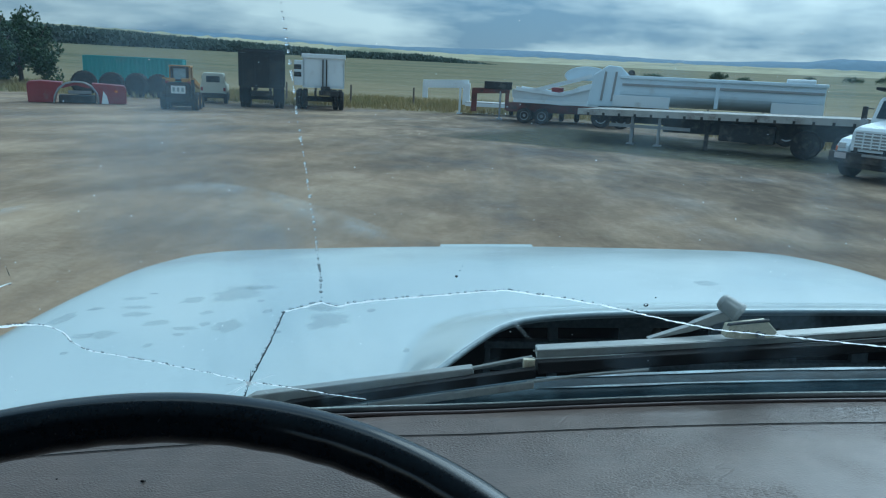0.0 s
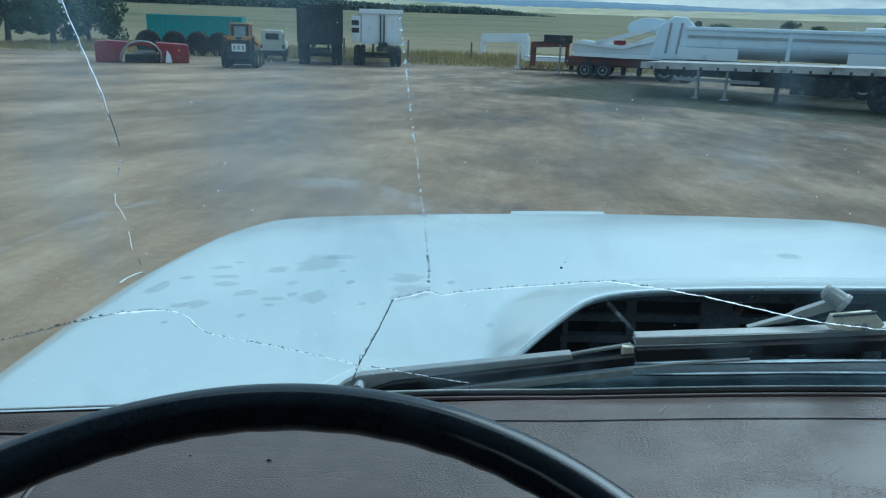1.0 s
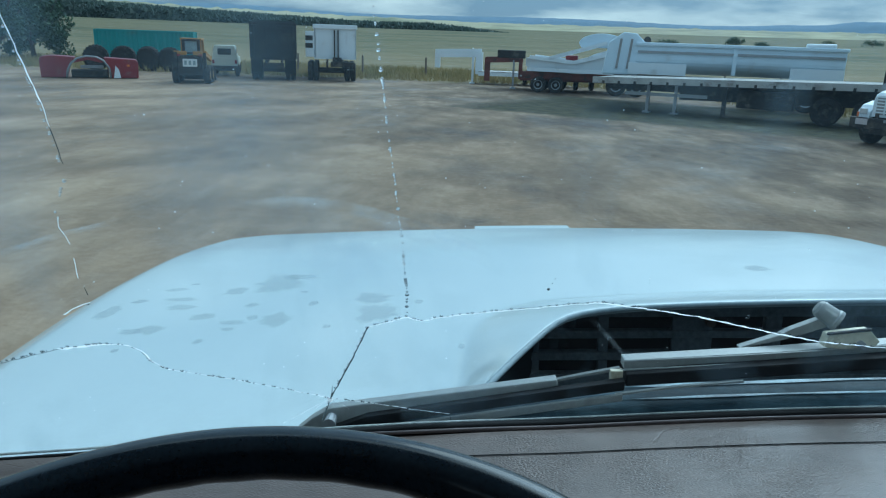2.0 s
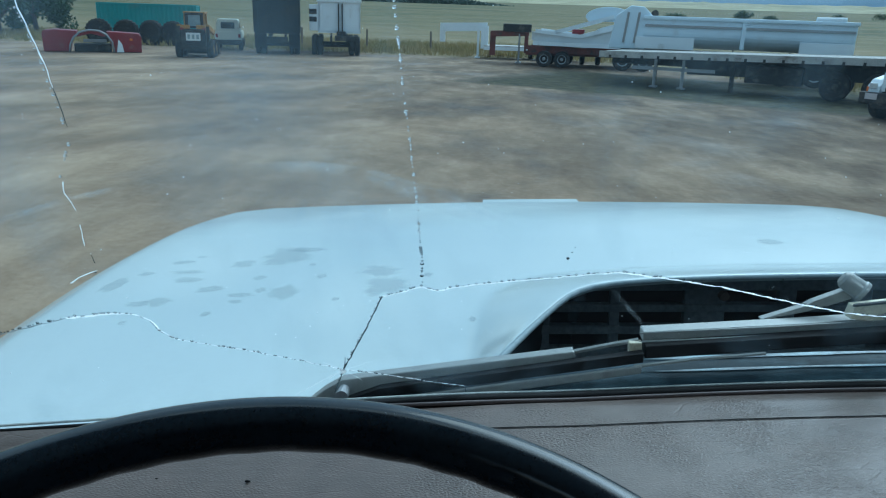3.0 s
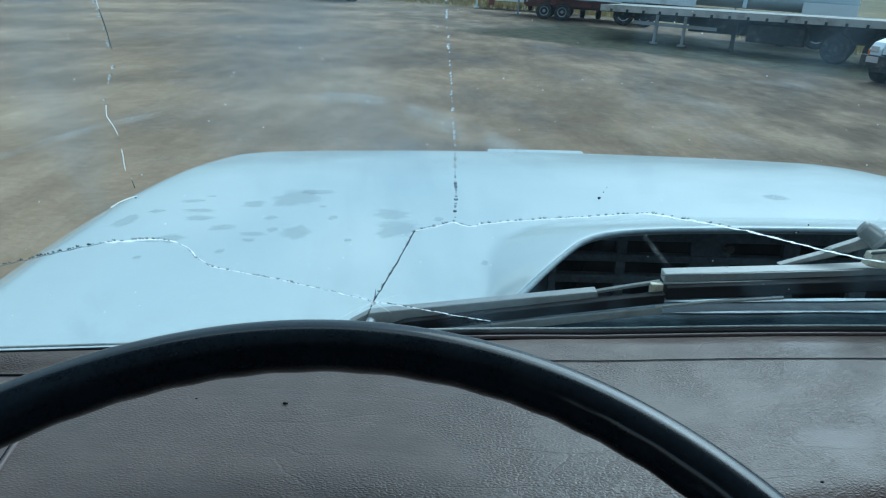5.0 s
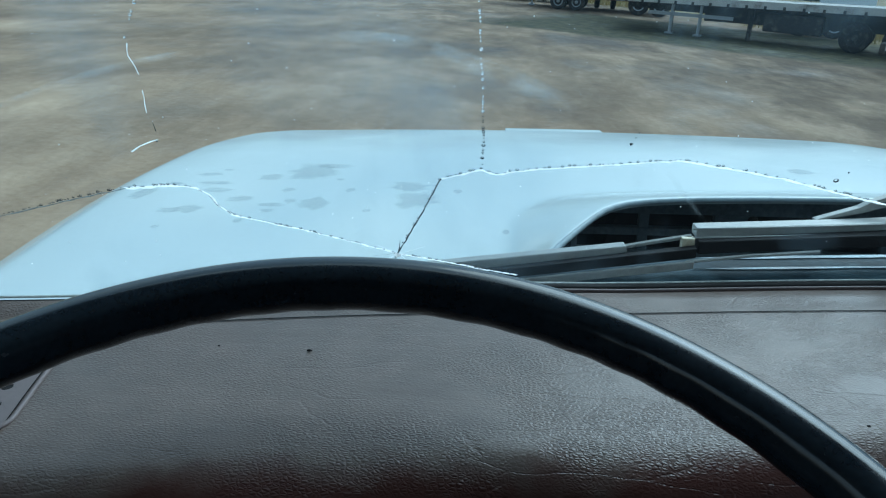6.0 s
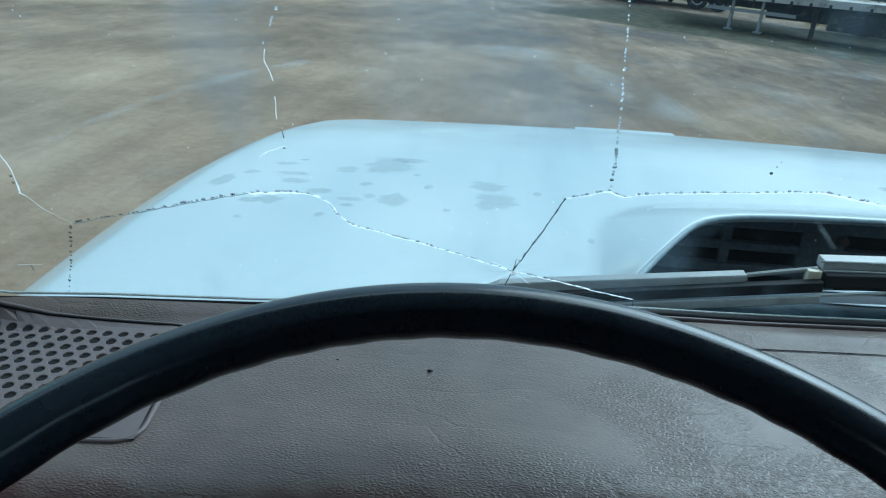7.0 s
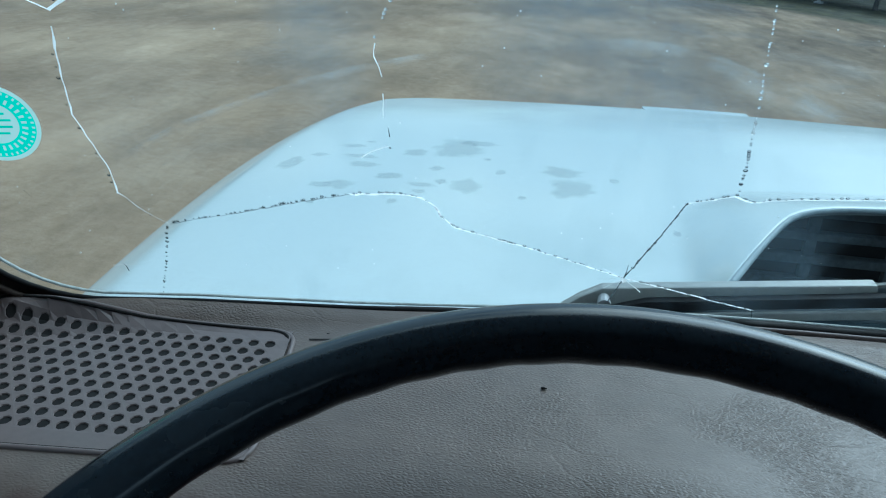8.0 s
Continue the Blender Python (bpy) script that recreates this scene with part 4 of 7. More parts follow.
def build_chips():
    """Small stone chips and insect marks on the glass."""
    for x, z, r in ((0.095, 2.296, 0.0014), (0.098, 2.301, 0.0006), (0.1, 2.305, 0.0005), (-0.084, 2.200, 0.0025), (-0.252, 2.300, 0.0008), (0.262, 2.277, 0.001)):
        bm = B()
        k = 9
        vs = [bm.verts.new(on_glass(x + r * R_CR.uniform(0.5, 1.2) * math.cos(2 * math.pi * i / k), z + r * R_CR.uniform(0.5, 1.2) * math.sin(2 * math.pi * i / k), -0.0014)) for i in range(k)]
        c = bm.verts.new(on_glass(x, z, -0.0022))
        for i in range(k):
            bm.faces.new((vs[i], vs[(i + 1) % k], c))
        part("chip", bm, CRACK_DARK if r < 0.002 else CRACK, WINDSHIELD)
    bm = B()
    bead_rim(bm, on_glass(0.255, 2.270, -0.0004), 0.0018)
    part("water_drop", bm, BEAD_DARK, WINDSHIELD, "single clear water drop, its shaded rim painted as a dark ring", smooth=True)


build_chips()


def build_spots():
    """Fine dried drops scattered over the glass."""
    bm = B()
    for _ in range(420):
        x, z = R_CR.uniform(-0.5, 0.7), R_CR.uniform(2.2, 2.6)
        r = R_CR.choice((0.00022, 0.0003, 0.0003, 0.0005))
        bmesh.ops.create_icosphere(bm, subdivisions=1, radius=r, matrix=Matrix.Translation(on_glass(x, z, 0.0004)))
    tagged(part("dried_drop", bm, CRACK, WINDSHIELD, smooth=True), kind="stuff")


build_spots()


def build_sticker():
    cx, cz, r = -0.4900, 2.3135, 0.0255
    st = thing("sticker", CAB, "round teal and pale inspection sticker on the windshield", "sticker")

    def disc(r0, r1, off, name, material, a0=0, a1=360, n=48):
        bm = B()
        ring = []
        for i in range(n + 1):
            a = radians(a0 + (a1 - a0) * i / n)
            ring.append((bm.verts.new(on_glass(cx + r0 * math.cos(a), cz + r0 * math.sin(a), off)), bm.verts.new(on_glass(cx + r1 * math.cos(a), cz + r1 * math.sin(a), off))))
        for p, q in zip(ring, ring[1:]):
            bm.faces.new((p[0], p[1], q[1], q[0]))
        part(name, bm, material, st)
    o = -0.0016
    disc(r * 0.90, r, o, "border", STICKER_WHITE)
    disc(r * 0.87, r * 0.90, o, "teal_ring", STICKER_TEAL)
    for i in range(40):
        disc(r * 0.80, r * 0.87, o, "rope_mark", STICKER_WHITE, i * 9, i * 9 + 3.4, 2)
        disc(r * 0.80, r * 0.87, o, "teal_ring", STICKER_TEAL, i * 9 + 3.4, i * 9 + 9, 3)
    disc(r * 0.72, r * 0.80, o, "teal_ring", STICKER_TEAL)
    for i in range(28):
        a = i * 360 / 28
        disc(r * 0.59, r * 0.72, o, "letter_bar", STICKER_WHITE, a, a + 5.5, 3)
        disc(r * 0.59, r * 0.72, o, "teal_ring", STICKER_TEAL, a + 5.5, a + 360 / 28, 3)
    disc(r * 0.53, r * 0.59, o, "teal_ring", STICKER_TEAL)
    disc(0.0002, r * 0.53, o, "centre", STICKER_WHITE)
    for k in range(4):
        bm = B()
        z = cz + r * (0.26 - 0.17 * k)
        w = r * (0.30 if k in (0, 3) else 0.40)
        vs = [bm.verts.new(on_glass(cx + a * w, z + b * r * 0.03, -0.0024)) for a, b in ((-1, -1), (1, -1), (1, 1), (-1, 1))]
        bm.faces.new(vs)
        part("text_bar", bm, STICKER_TEAL, st)


build_sticker()


# ---- hood
H_L, H_R = -0.708, 1.088
CUT = [(-0.058, 0.700), (0.016, 0.860), (0.048, 0.930), (0.071, 0.980), (0.094, 1.030), (0.118, 1.080), (0.142, 1.127), (0.160, 1.158), (0.178, 1.180), (0.200, 1.198), (0.228, 1.211), (0.262, 1.221), (0.310, 1.231), (0.400, 1.243), (0.500, 1.252), (0.630, 1.262), (0.780, 1.270), (0.930, 1.258), (0.990, 1.200), (1.020, 1.060), (1.030, 0.700)]


def cut_front(x):
    """The rear edge of the hood over the cowl: how far forward the cut-out reaches at x."""
    if x <= CUT[0][0] or x >= CUT[-1][0]:
        return 0.70
    for (a, b), (c, d) in zip(CUT, CUT[1:]):
        if a <= x <= c:
            return b + (d - b) * (x - a) / (c - a)
    return 0.70


def cut_gap(x, y):
    """Distance from the cut-out's edge, in plan."""
    best = 9.0
    for (a, b), (c, d) in zip(CUT, CUT[1:]):
        px, py = c - a, d - b
        k = max(0.0, min(1.0, ((x - a) * px + (y - b) * py) / (px * px + py * py)))
        best = min(best, math.hypot(x - a - k * px, y - b - k * py))
    return best


# the foot of the raised panel round the cut-out
RAISED = [(0.016, 0.700), (0.023, 1.020), (0.025, 1.120), (0.033, 1.195), (0.052, 1.262), (0.095, 1.325), (0.150, 1.360), (0.200, 1.377), (0.300, 1.397), (0.400, 1.411), (0.500, 1.421), (0.780, 1.437), (0.960, 1.430), (1.040, 1.360), (1.055, 0.700)]


def panel_rise(x, y):
    """How far the hood rises round the cut-out: steep at the panel's foot, then nearly flat."""
    inside, best = False, 9.0
    for (a, b), (c, d) in zip(RAISED, RAISED[1:] + RAISED[:1]):
        px, py = c - a, d - b
        k = max(0.0, min(1.0, ((x - a) * px + (y - b) * py) / (px * px + py * py)))
        if py:
            best = min(best, math.hypot(x - a - k * px, y - b - k * py))
        if (b > y) != (d > y) and x < a + (y - b) * px / py:
            inside = not inside
    e = best if inside else -best
    if e < -0.012:
        return 0.0
    e = e if e > 0.012 else (e + 0.012) ** 2 / 0.048
    u = e / (e + cut_gap(x, y))
    return 0.037 * (1 - (1 - u) ** 1.28)


def hood_front(x):
    u = abs(x - MID) / 0.862
    return 2.235 - 0.10 * u ** 2 - 0.02 * u ** 8


def hood_z(x, y):
    z = 2.072 - 0.012 * ((x - MID) / 0.86) ** 2
    z -= 0.068 * (y - 1.82 + math.hypot(y - 1.82, 0.22))
    z += panel_rise(x, y)
    side = min(x - H_L, H_R - x)
    if side < 0.21:
        k = 1 - side / 0.21
        # gently falling shoulder, a soft crease, then the slanting flank
        z -= 0.21 * (0.03 * k + 0.07 * k * k + 0.21 * (k - 0.48 + math.hypot(k - 0.48, 0.03)) + 0.24 * (1 - math.sqrt(max(0.0, 1 - max(0.0, (k - 0.66) / 0.34) ** 2))))
    fr = hood_front(x) - y
    if fr < 0.07:
        k = 1 - max(0.0, fr) / 0.07
        z -= 0.05 * (1 - math.sqrt(max(0.0, 1 - k * k)))
    return z


def hood_swell(x, y):
    """How far the hood's sides bulge outwards half-way along."""
    return 1.005 + 0.078 * math.sin(math.pi * min(1.0, max(0.0, (y - 0.70) / 1.55))) * soft_step(0.25, 0.86, abs(x - MID))


def skin_z(x, y):
    u = MID + (x - MID) / hood_swell(x, y)
    return hood_z(MID + (x - MID) / hood_swell(u, y), y)


def build_hood():
    hd = thing("hood", CAB, "white truck hood with dried mud stains and a rear cut-out", "hood")
    bm = B()
    xs = [H_L + 0.21 * (1 - math.cos(math.pi / 2 * i / 24)) for i in range(24)]
    xs += [H_L + 0.21 + (H_R - H_L - 0.42) * i / 230 for i in range(231)]
    xs += [H_R - 0.21 * (1 - math.cos(math.pi / 2 * (23 - i) / 24)) for i in range(24)]
    rc = 0.21
    cols = []
    for x in xs:
        side = min(x - H_L, H_R - x)
        f = hood_front(x)
        if side < rc:
            k = 1 - side / rc
            f -= rc * 1.25 * (1 - math.sqrt(max(0.0, 1 - k * k)))
        r = max(cut_front(x), glass_y(x, sill_z(x)) + 0.022)
        col = []
        for j in range(111):
            v = j / 110
            v = 1 - (1 - v) ** 1.15
            y = r + (f - r) * v
            z = hood_z(x, y)
            if side < rc:
                d = (f - y)
                if d < 0.07:
                    q = 1 - d / 0.07
                    z = min(z, hood_z(x, r + (f - r) * 0.9) - 0.05 * (1 - math.sqrt(max(0.0, 1 - q * q))))
            col.append(bm.verts.new((x, y, z)))
        # underside turned down at both ends
        last = col[-1].co
        col.append(bm.verts.new((x, last.y + 0.004, last.z - 0.05)))
        col.append(bm.verts.new((x, last.y + 0.004, 1.45)))
        first = col[0].co
        for dy, dz in ((-0.0006, -0.0004), (-0.0011, -0.0016), (-0.0013, -0.006), (-0.0012, -0.0100), (0.025, -0.0115)):
            col.insert(0, bm.verts.new((x, first.y + dy, first.z + dz)))
        cols.append(col)
    for p, q in zip(cols, cols[1:]):
        for k in range(len(p) - 1):
            bm.faces.new((p[k], q[k], q[k + 1], p[k + 1]))
    for col, sx in ((cols[0], -1), (cols[-1], 1)):
        low = [bm.verts.new((v.co.x + sx * 0.006, v.co.y, 1.45)) for v in col[5:-2]]
        mid = [bm.verts.new((v.co.x + sx * 0.006, v.co.y, v.co.z - 0.05)) for v in col[5:-2]]
        for k in range(len(low) - 1):
            for a, b in ((col[5:-2], mid), (mid, low)):
                bm.faces.new((a[k], a[k + 1], b[k + 1], b[k]))
    for w in bm.verts:
        w.co.x = MID + (w.co.x - MID) * hood_swell(w.co.x, w.co.y)
    bmesh.ops.recalc_face_normals(bm, faces=bm.faces[:])
    skin = part("hood_skin", bm, HOOD_PAINT, hd, smooth=True)
    # folded edge of the sheet round the cut-out
    bm = B()
    rim = [(a + (c - a) * k / 6, b + (d - b) * k / 6) for (a, b), (c, d) in zip(CUT[2:-3], CUT[3:-2]) for k in range(6)]
    tube(bm, [(MID + (x - MID) * hood_swell(x, y), y - 0.002, hood_z(x, y) - 0.0035) for x, y in rim], 0.0042, 8, 1.0, (0, 0, 1))
    part("cut_out_edge", bm, EDGE_GREY, hd, "dull grey-blue folded sheet edge", smooth=True)
    # raised lip at the middle of the front edge
    bm = B()
    n = 12
    rows = []
    for i in range(n + 1):
        x = 0.054 + (0.321 - 0.054) * i / n
        y = hood_front(x)
        rows.append([bm.verts.new((x, y + dy, hood_z(x, y - 0.06) + dz)) for dy, dz in ((-0.05, -0.006), (-0.046, -0.0035), (0.003, -0.006), (0.006, -0.010), (0.006, -0.06))])
    for p, q in zip(rows, rows[1:]):
        for k in range(4):
            bm.faces.new((p[k], q[k], q[k + 1], p[k + 1]))
    bm.faces.new(rows[0]); bm.faces.new(rows[-1][::-1])
    part("front_lip", bm, HOOD_PAINT, hd, "white raised lip on the hood's front edge", smooth=False)
    # dried mud in flat uneven patches
    rr = random.Random(12)
    spots = [(-0.596, 1.342, 0.018, 0.036), (-0.563, 1.399, 0.014, 0.012), (-0.519, 1.468, 0.021, 0.013), (-0.489, 1.403, 0.027, 0.012), (-0.471, 1.356, 0.025, 0.014),
             (-0.480, 1.244, 0.022, 0.021), (-0.508, 1.235, 0.017, 0.014), (-0.413, 1.303, 0.022, 0.016), (-0.401, 1.450, 0.021, 0.021), (-0.332, 1.498, 0.044, 0.058), (-0.298, 1.540, 0.030, 0.016),
             (-0.346, 1.363, 0.011, 0.015), (-0.355, 1.271, 0.020, 0.012), (-0.351, 1.238, 0.012, 0.009), (-0.327, 1.292, 0.010, 0.012), (-0.284, 1.283, 0.024, 0.033),
             (-0.381, 1.184, 0.009, 0.012), (-0.495, 1.153, 0.006, 0.007), (-0.270, 1.437, 0.007, 0.008), (-0.498, 1.502, 0.009, 0.006), (-0.141, 1.389, 0.036, 0.028),
             (-0.120, 1.311, 0.034, 0.046), (-0.239, 1.365, 0.008, 0.013), (-0.194, 1.245, 0.006, 0.008), (-0.054, 1.367, 0.009, 0.013), (0.022, 1.152, 0.005, 0.011), (0.612, 1.584, 0.023, 0.022)]
    for cx, cy, a, b in spots:
        bm = B()
        cover = bm.verts.layers.float.new("cover")
        n = 34
        ph = rr.uniform(0, 50)
        rings = []
        for s, full in ((0.4, 1.0), (0.7, 0.72), (0.9, 0.35), (1.12, 0.0)):
            row = []
            for i in range(n):
                t = 2 * math.pi * i / n
                k = s * (0.98 + 0.36 * noise.noise((math.cos(t) * 1.7 + ph, math.sin(t) * 1.7, 0.0)) + 0.2 * noise.noise((math.cos(t) * 5 + ph, math.sin(t) * 5, 3.0)))
                x, y = cx + a * 1.08 * k * math.cos(t), cy + b * 1.1 * k * math.sin(t)
                row.append(bm.verts.new((x, y, skin_z(x, y) + 0.0007)))
                row[-1][cover] = full
            rings.append(row)
        c = bm.verts.new((cx, cy, skin_z(cx, cy) + 0.0009))
        c[cover] = 1.0
        for i in range(n):
            bm.faces.new((rings[0][i], rings[0][(i + 1) % n], c))
            for p, q in zip(rings, rings[1:]):
                bm.faces.new((p[i], q[i], q[(i + 1) % n], p[(i + 1) % n]))
        part("mud_stain", bm, HOOD_DIRT, skin, "grey dried mud")
    return hd


build_hood()


# ---- cowl under the hood's cut-out
def build_cowl():
    cw = thing("cowl", CAB, "black louvred cowl panel below the windshield", "cowl panel")
    bm = B()
    # sloping floor and the wall under the hood's edge
    prism(bm, [(0.735, 2.10), (0.80, 1.98), (1.28, 1.90), (1.50, 1.89), (1.50, 1.87), (0.735, 1.87)], -0.04, 1.02, "x")
    part("cowl_floor", bm, COWL_BLACK, cw)
    bm = B()
    rows = []
    for i in range(60):
        x = -0.03 + 1.05 * i / 59
        y = max(cut_front(x) + 0.245, 0.76)
        rows.append([bm.verts.new((x, y, 2.045)), bm.verts.new((x, y + 0.02, 1.89))])
    for p, q in zip(rows, rows[1:]):
        bm.faces.new((p[0], q[0], q[1], p[1]))
    part("cowl_back", bm, COWL_BLACK, cw)
    for z, h in ((1.906, 0.030), (1.955, 0.016), (1.996, 0.014), (2.043, 0.028)):
        bm = B()
        box(bm, (0.49, 1.40, z), (1.06, 0.02, h), 0.003)
        part("louvre", bm, LOUVRE, cw)
    for x, w in ((0.015, 0.03), (0.145, 0.03), (0.2745, 0.018), (0.432, 0.072), (0.575, 0.03), (0.705, 0.03), (0.835, 0.03), (0.965, 0.03)):
        bm = B()
        box(bm, (x, 1.402, 1.972), (w, 0.014, 0.155), 0.002)
        part("louvre_rib", bm, LOUVRE, cw)
    # added dark sheet that carries the shade of the slots
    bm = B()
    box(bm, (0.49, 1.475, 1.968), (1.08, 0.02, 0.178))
    part("grille_shade_sheet", bm, TRIM_DARK, cw, "dark sheet for the shade behind the louvres")
    bm = B()
    rod(bm, (0.462, 1.400, 2.020), (0.462, 1.384, 2.020), 0.010, 0.008, 10)
    part("bolt", bm, POST, cw, "rusty bolt head")
    # wet ledge right under the glass
    bm = B()
    rows = []
    for i in range(61):
        x = -0.05 + 1.06 * i / 60
        zz = sill_z(x) - 0.016 * (1 - soft_step(-0.05, 0.12, x))
        y = glass_y(x, zz)
        rows.append([bm.verts.new((x, y + dy, zz + dz)) for dy, dz in ((0.006, -0.012), (0.012, 0.001), (0.030, 0.004), (0.036, 0.005), (0.052, 0.006), (0.060, 0.004), (0.085, -0.010), (0.10, -0.06))])
    for p, q in zip(rows, rows[1:]):
        for k in range(len(p) - 1):
            bm.faces.new((p[k], q[k], q[k + 1], p[k + 1]))
    bmesh.ops.recalc_face_normals(bm, faces=bm.faces[:])
    part("wet_ledge", bm, COWL_WET, cw, "wet dark ledge under the glass", smooth=True)
    # sky reflections on the standing water, put into pale ribbons
    for dy, dz, w, x0 in ((0.052, 0.0066, 0.0038, 0.166), (0.030, 0.0046, 0.0028, 0.170)):
        bm = B()
        rows = []
        for i in range(90):
            x = x0 + (0.98 - x0) * i / 89
            k = w * (0.75 + 0.45 * noise.noise((x * 18, dy * 90, 0.0))) * (0.15 + 0.85 * soft_step(x0, x0 + 0.05, x))
            y = glass_y(x, sill_z(x)) + dy + 0.002 * noise.noise((x * 9, 2.0, dy * 70))
            rows.append([bm.verts.new((x, y + s * k, sill_z(x) + dz + (0.0 if s else 0.0008))) for s in (-1, 0, 1)])
        for p, q in zip(rows, rows[1:]):
            for s in range(2):
                bm.faces.new((p[s], q[s], q[s + 1], p[s + 1]))
        part("sky_reflection_streak", bm, STREAK, cw, "pale blue-green streak painted as sky reflection on standing water", smooth=True)


build_cowl()


# ---- wipers
def build_driver_wiper():
    wp = thing("windshield_wiper", CAB, "grey painted wiper with a tapered arm, parked low on the glass", "wiper", "windshield wipers")
    bm = B()
    prism(bm, [(-0.128, 2.145), (-0.112, 2.158), (-0.095, 2.168), (-0.06, 2.173), (0.110, 2.196), (0.112, 2.190), (0.02, 2.170), (-0.07, 2.148)], 0.752, 0.764, "y", 0.0015)
    part("arm", bm, WIPER_GREY, wp)
    bm = B()
    rod(bm, (-0.093, 0.735, 2.160), (-0.093, 0.75, 2.160), 0.006, 0.005, 12)
    part("pivot_bolt", bm, STEEL, wp, "dull steel pivot bolt", smooth=False)
    bm = B()
    tube(bm, [(0.105, 0.756, 2.193), (0.135, 0.757, 2.199), (0.166, 0.757, 2.205)], 0.0022, 6)
    part("arm_tip", bm, WIPER_GREY, wp)
    bm = B()
    box(bm, (0.1625, 0.754, 2.1975), (0.011, 0.008, 0.015), 0.001)
    part("clip", bm, BRACKET, wp, "pale metal clip")
    bm = B()
    prism(bm, [(-0.10, 2.150), (0.168, 2.190), (0.168, 2.199), (0.10, 2.189), (-0.06, 2.165)], 0.742, 0.751, "y", 0.001)
    part("blade", bm, RUBBER, wp, "black rubber blade")
    bm = B()
    prism(bm, [(-0.075, 2.1445), (0.05, 2.1640), (0.166, 2.1815), (0.166, 2.1880), (0.05, 2.1715), (-0.07, 2.1535)], 0.7385, 0.7420, "y", 0.0008)
    tube(bm, [(0.160, 0.742, 2.1865), (0.21, 0.743, 2.1930), (0.27, 0.742, 2.199)], 0.0017, 6)
    part("backing_strip", bm, WIPER_GREY, wp, "grey metal backing strip")


def build_passenger_wiper():
    wp = thing("windshield_wiper", CAB, "grey wiper with a long channel blade and bracket on the glass", "wiper", "windshield wipers")

    def seg(pts, y0, y1, name, material, label=""):
        bm = B()
        prism(bm, pts, y0, y1, "y", 0.0012)
        part(name, bm, material, wp, label)
    seg([(0.170, 2.2035), (0.170, 2.2125), (0.30, 2.2200), (0.45, 2.2310), (0.62, 2.2440), (0.82, 2.2600), (0.82, 2.2520), (0.62, 2.236), (0.45, 2.2235), (0.30, 2.2125)], 0.757, 0.772, "channel", WIPER_GREY, "grey folded channel")
    seg([(0.170, 2.1925), (0.170, 2.204), (0.30, 2.213), (0.45, 2.2235), (0.62, 2.236), (0.81, 2.251), (0.81, 2.240), (0.62, 2.226), (0.45, 2.213), (0.30, 2.202)], 0.745, 0.766, "rubber_blade", RUBBER, "black rubber blade")
    for z0, name, r in ((2.2125, "upper_fold", 0.0009), (2.2045, "lower_fold", 0.0010)):
        bm = B()
        tube(bm, [(0.166 + 0.654 * i / 12, 0.7535, z0 + 0.0070 * (0.134 / 0.134) * min(1.0, i * 0.0545 / 0.134) + max(0.0, 0.166 + 0.0545 * i - 0.30) * 0.0755) for i in range(13)], r, 8)
        part(name, bm, WIPER_GREY, wp, smooth=True)
    seg([(0.338, 2.2285), (0.341, 2.2395), (0.376, 2.2435), (0.385, 2.2335), (0.381, 2.2285), (0.353, 2.2265)], 0.746, 0.758, "bracket", BRACKET, "pale zinc bracket")
    seg([(0.339, 2.2395), (0.340, 2.2420), (0.3765, 2.2460), (0.3775, 2.2435)], 0.7445, 0.7480, "bracket_lip", CHASSIS, "dark folded bracket edge")
    bm = B()
    rod(bm, (0.368, 0.747, 2.2315), (0.368, 0.739, 2.2315), 0.0036, 0.0030, 8)
    part("screw", bm, STEEL, wp, "steel screw head")
    bm = B()
    ax = Vector((0.0195, -0.008, -0.0135)).normalized()
    lathe(bm, [(0.002, 0.0), (0.0055, 0.0008), (0.0076, 0.0030), (0.0083, 0.006), (0.0088, 0.018), (0.0098, 0.0195), (0.0098, 0.0225), (0.006, 0.0230)], Matrix.Translation((0.3425, 0.778, 2.2555)) @ ax.to_track_quat("Z", "Y").to_matrix().to_4x4(), 26)
    part("knob", bm, WIPER_GREY, wp, "round grey arm head", smooth=False)
    bm = B()
    prism(bm, [(0.354, 2.2365), (0.353, 2.2465), (0.336, 2.2400), (0.321, 2.2340), (0.313, 2.2292), (0.277, 2.2172), (0.277, 2.2156), (0.315, 2.2238), (0.333, 2.2292)], 0.775, 0.783, "y", 0.001)
    part("arm", bm, WIPER_GREY, wp)


build_driver_wiper()
build_passenger_wiper()


# ---- dashboard
def dash_z(x):
    return 2.166 + 0.075 * max(0.0, x - 0.10) ** 1.2


def dash_lip(x):
    """How far the far edge stands above the upper face."""
    return 0.0058 * (1 - soft_step(-0.22, 0.0, x)) + 0.003 * soft_step(-0.10, 0.1, x) + corner_rise(x)


def dash_edge(x):
    """Where the upper face begins to roll over towards the driver."""
    return 0.506 + 0.130 * max(-0.35, min(0.35, x))


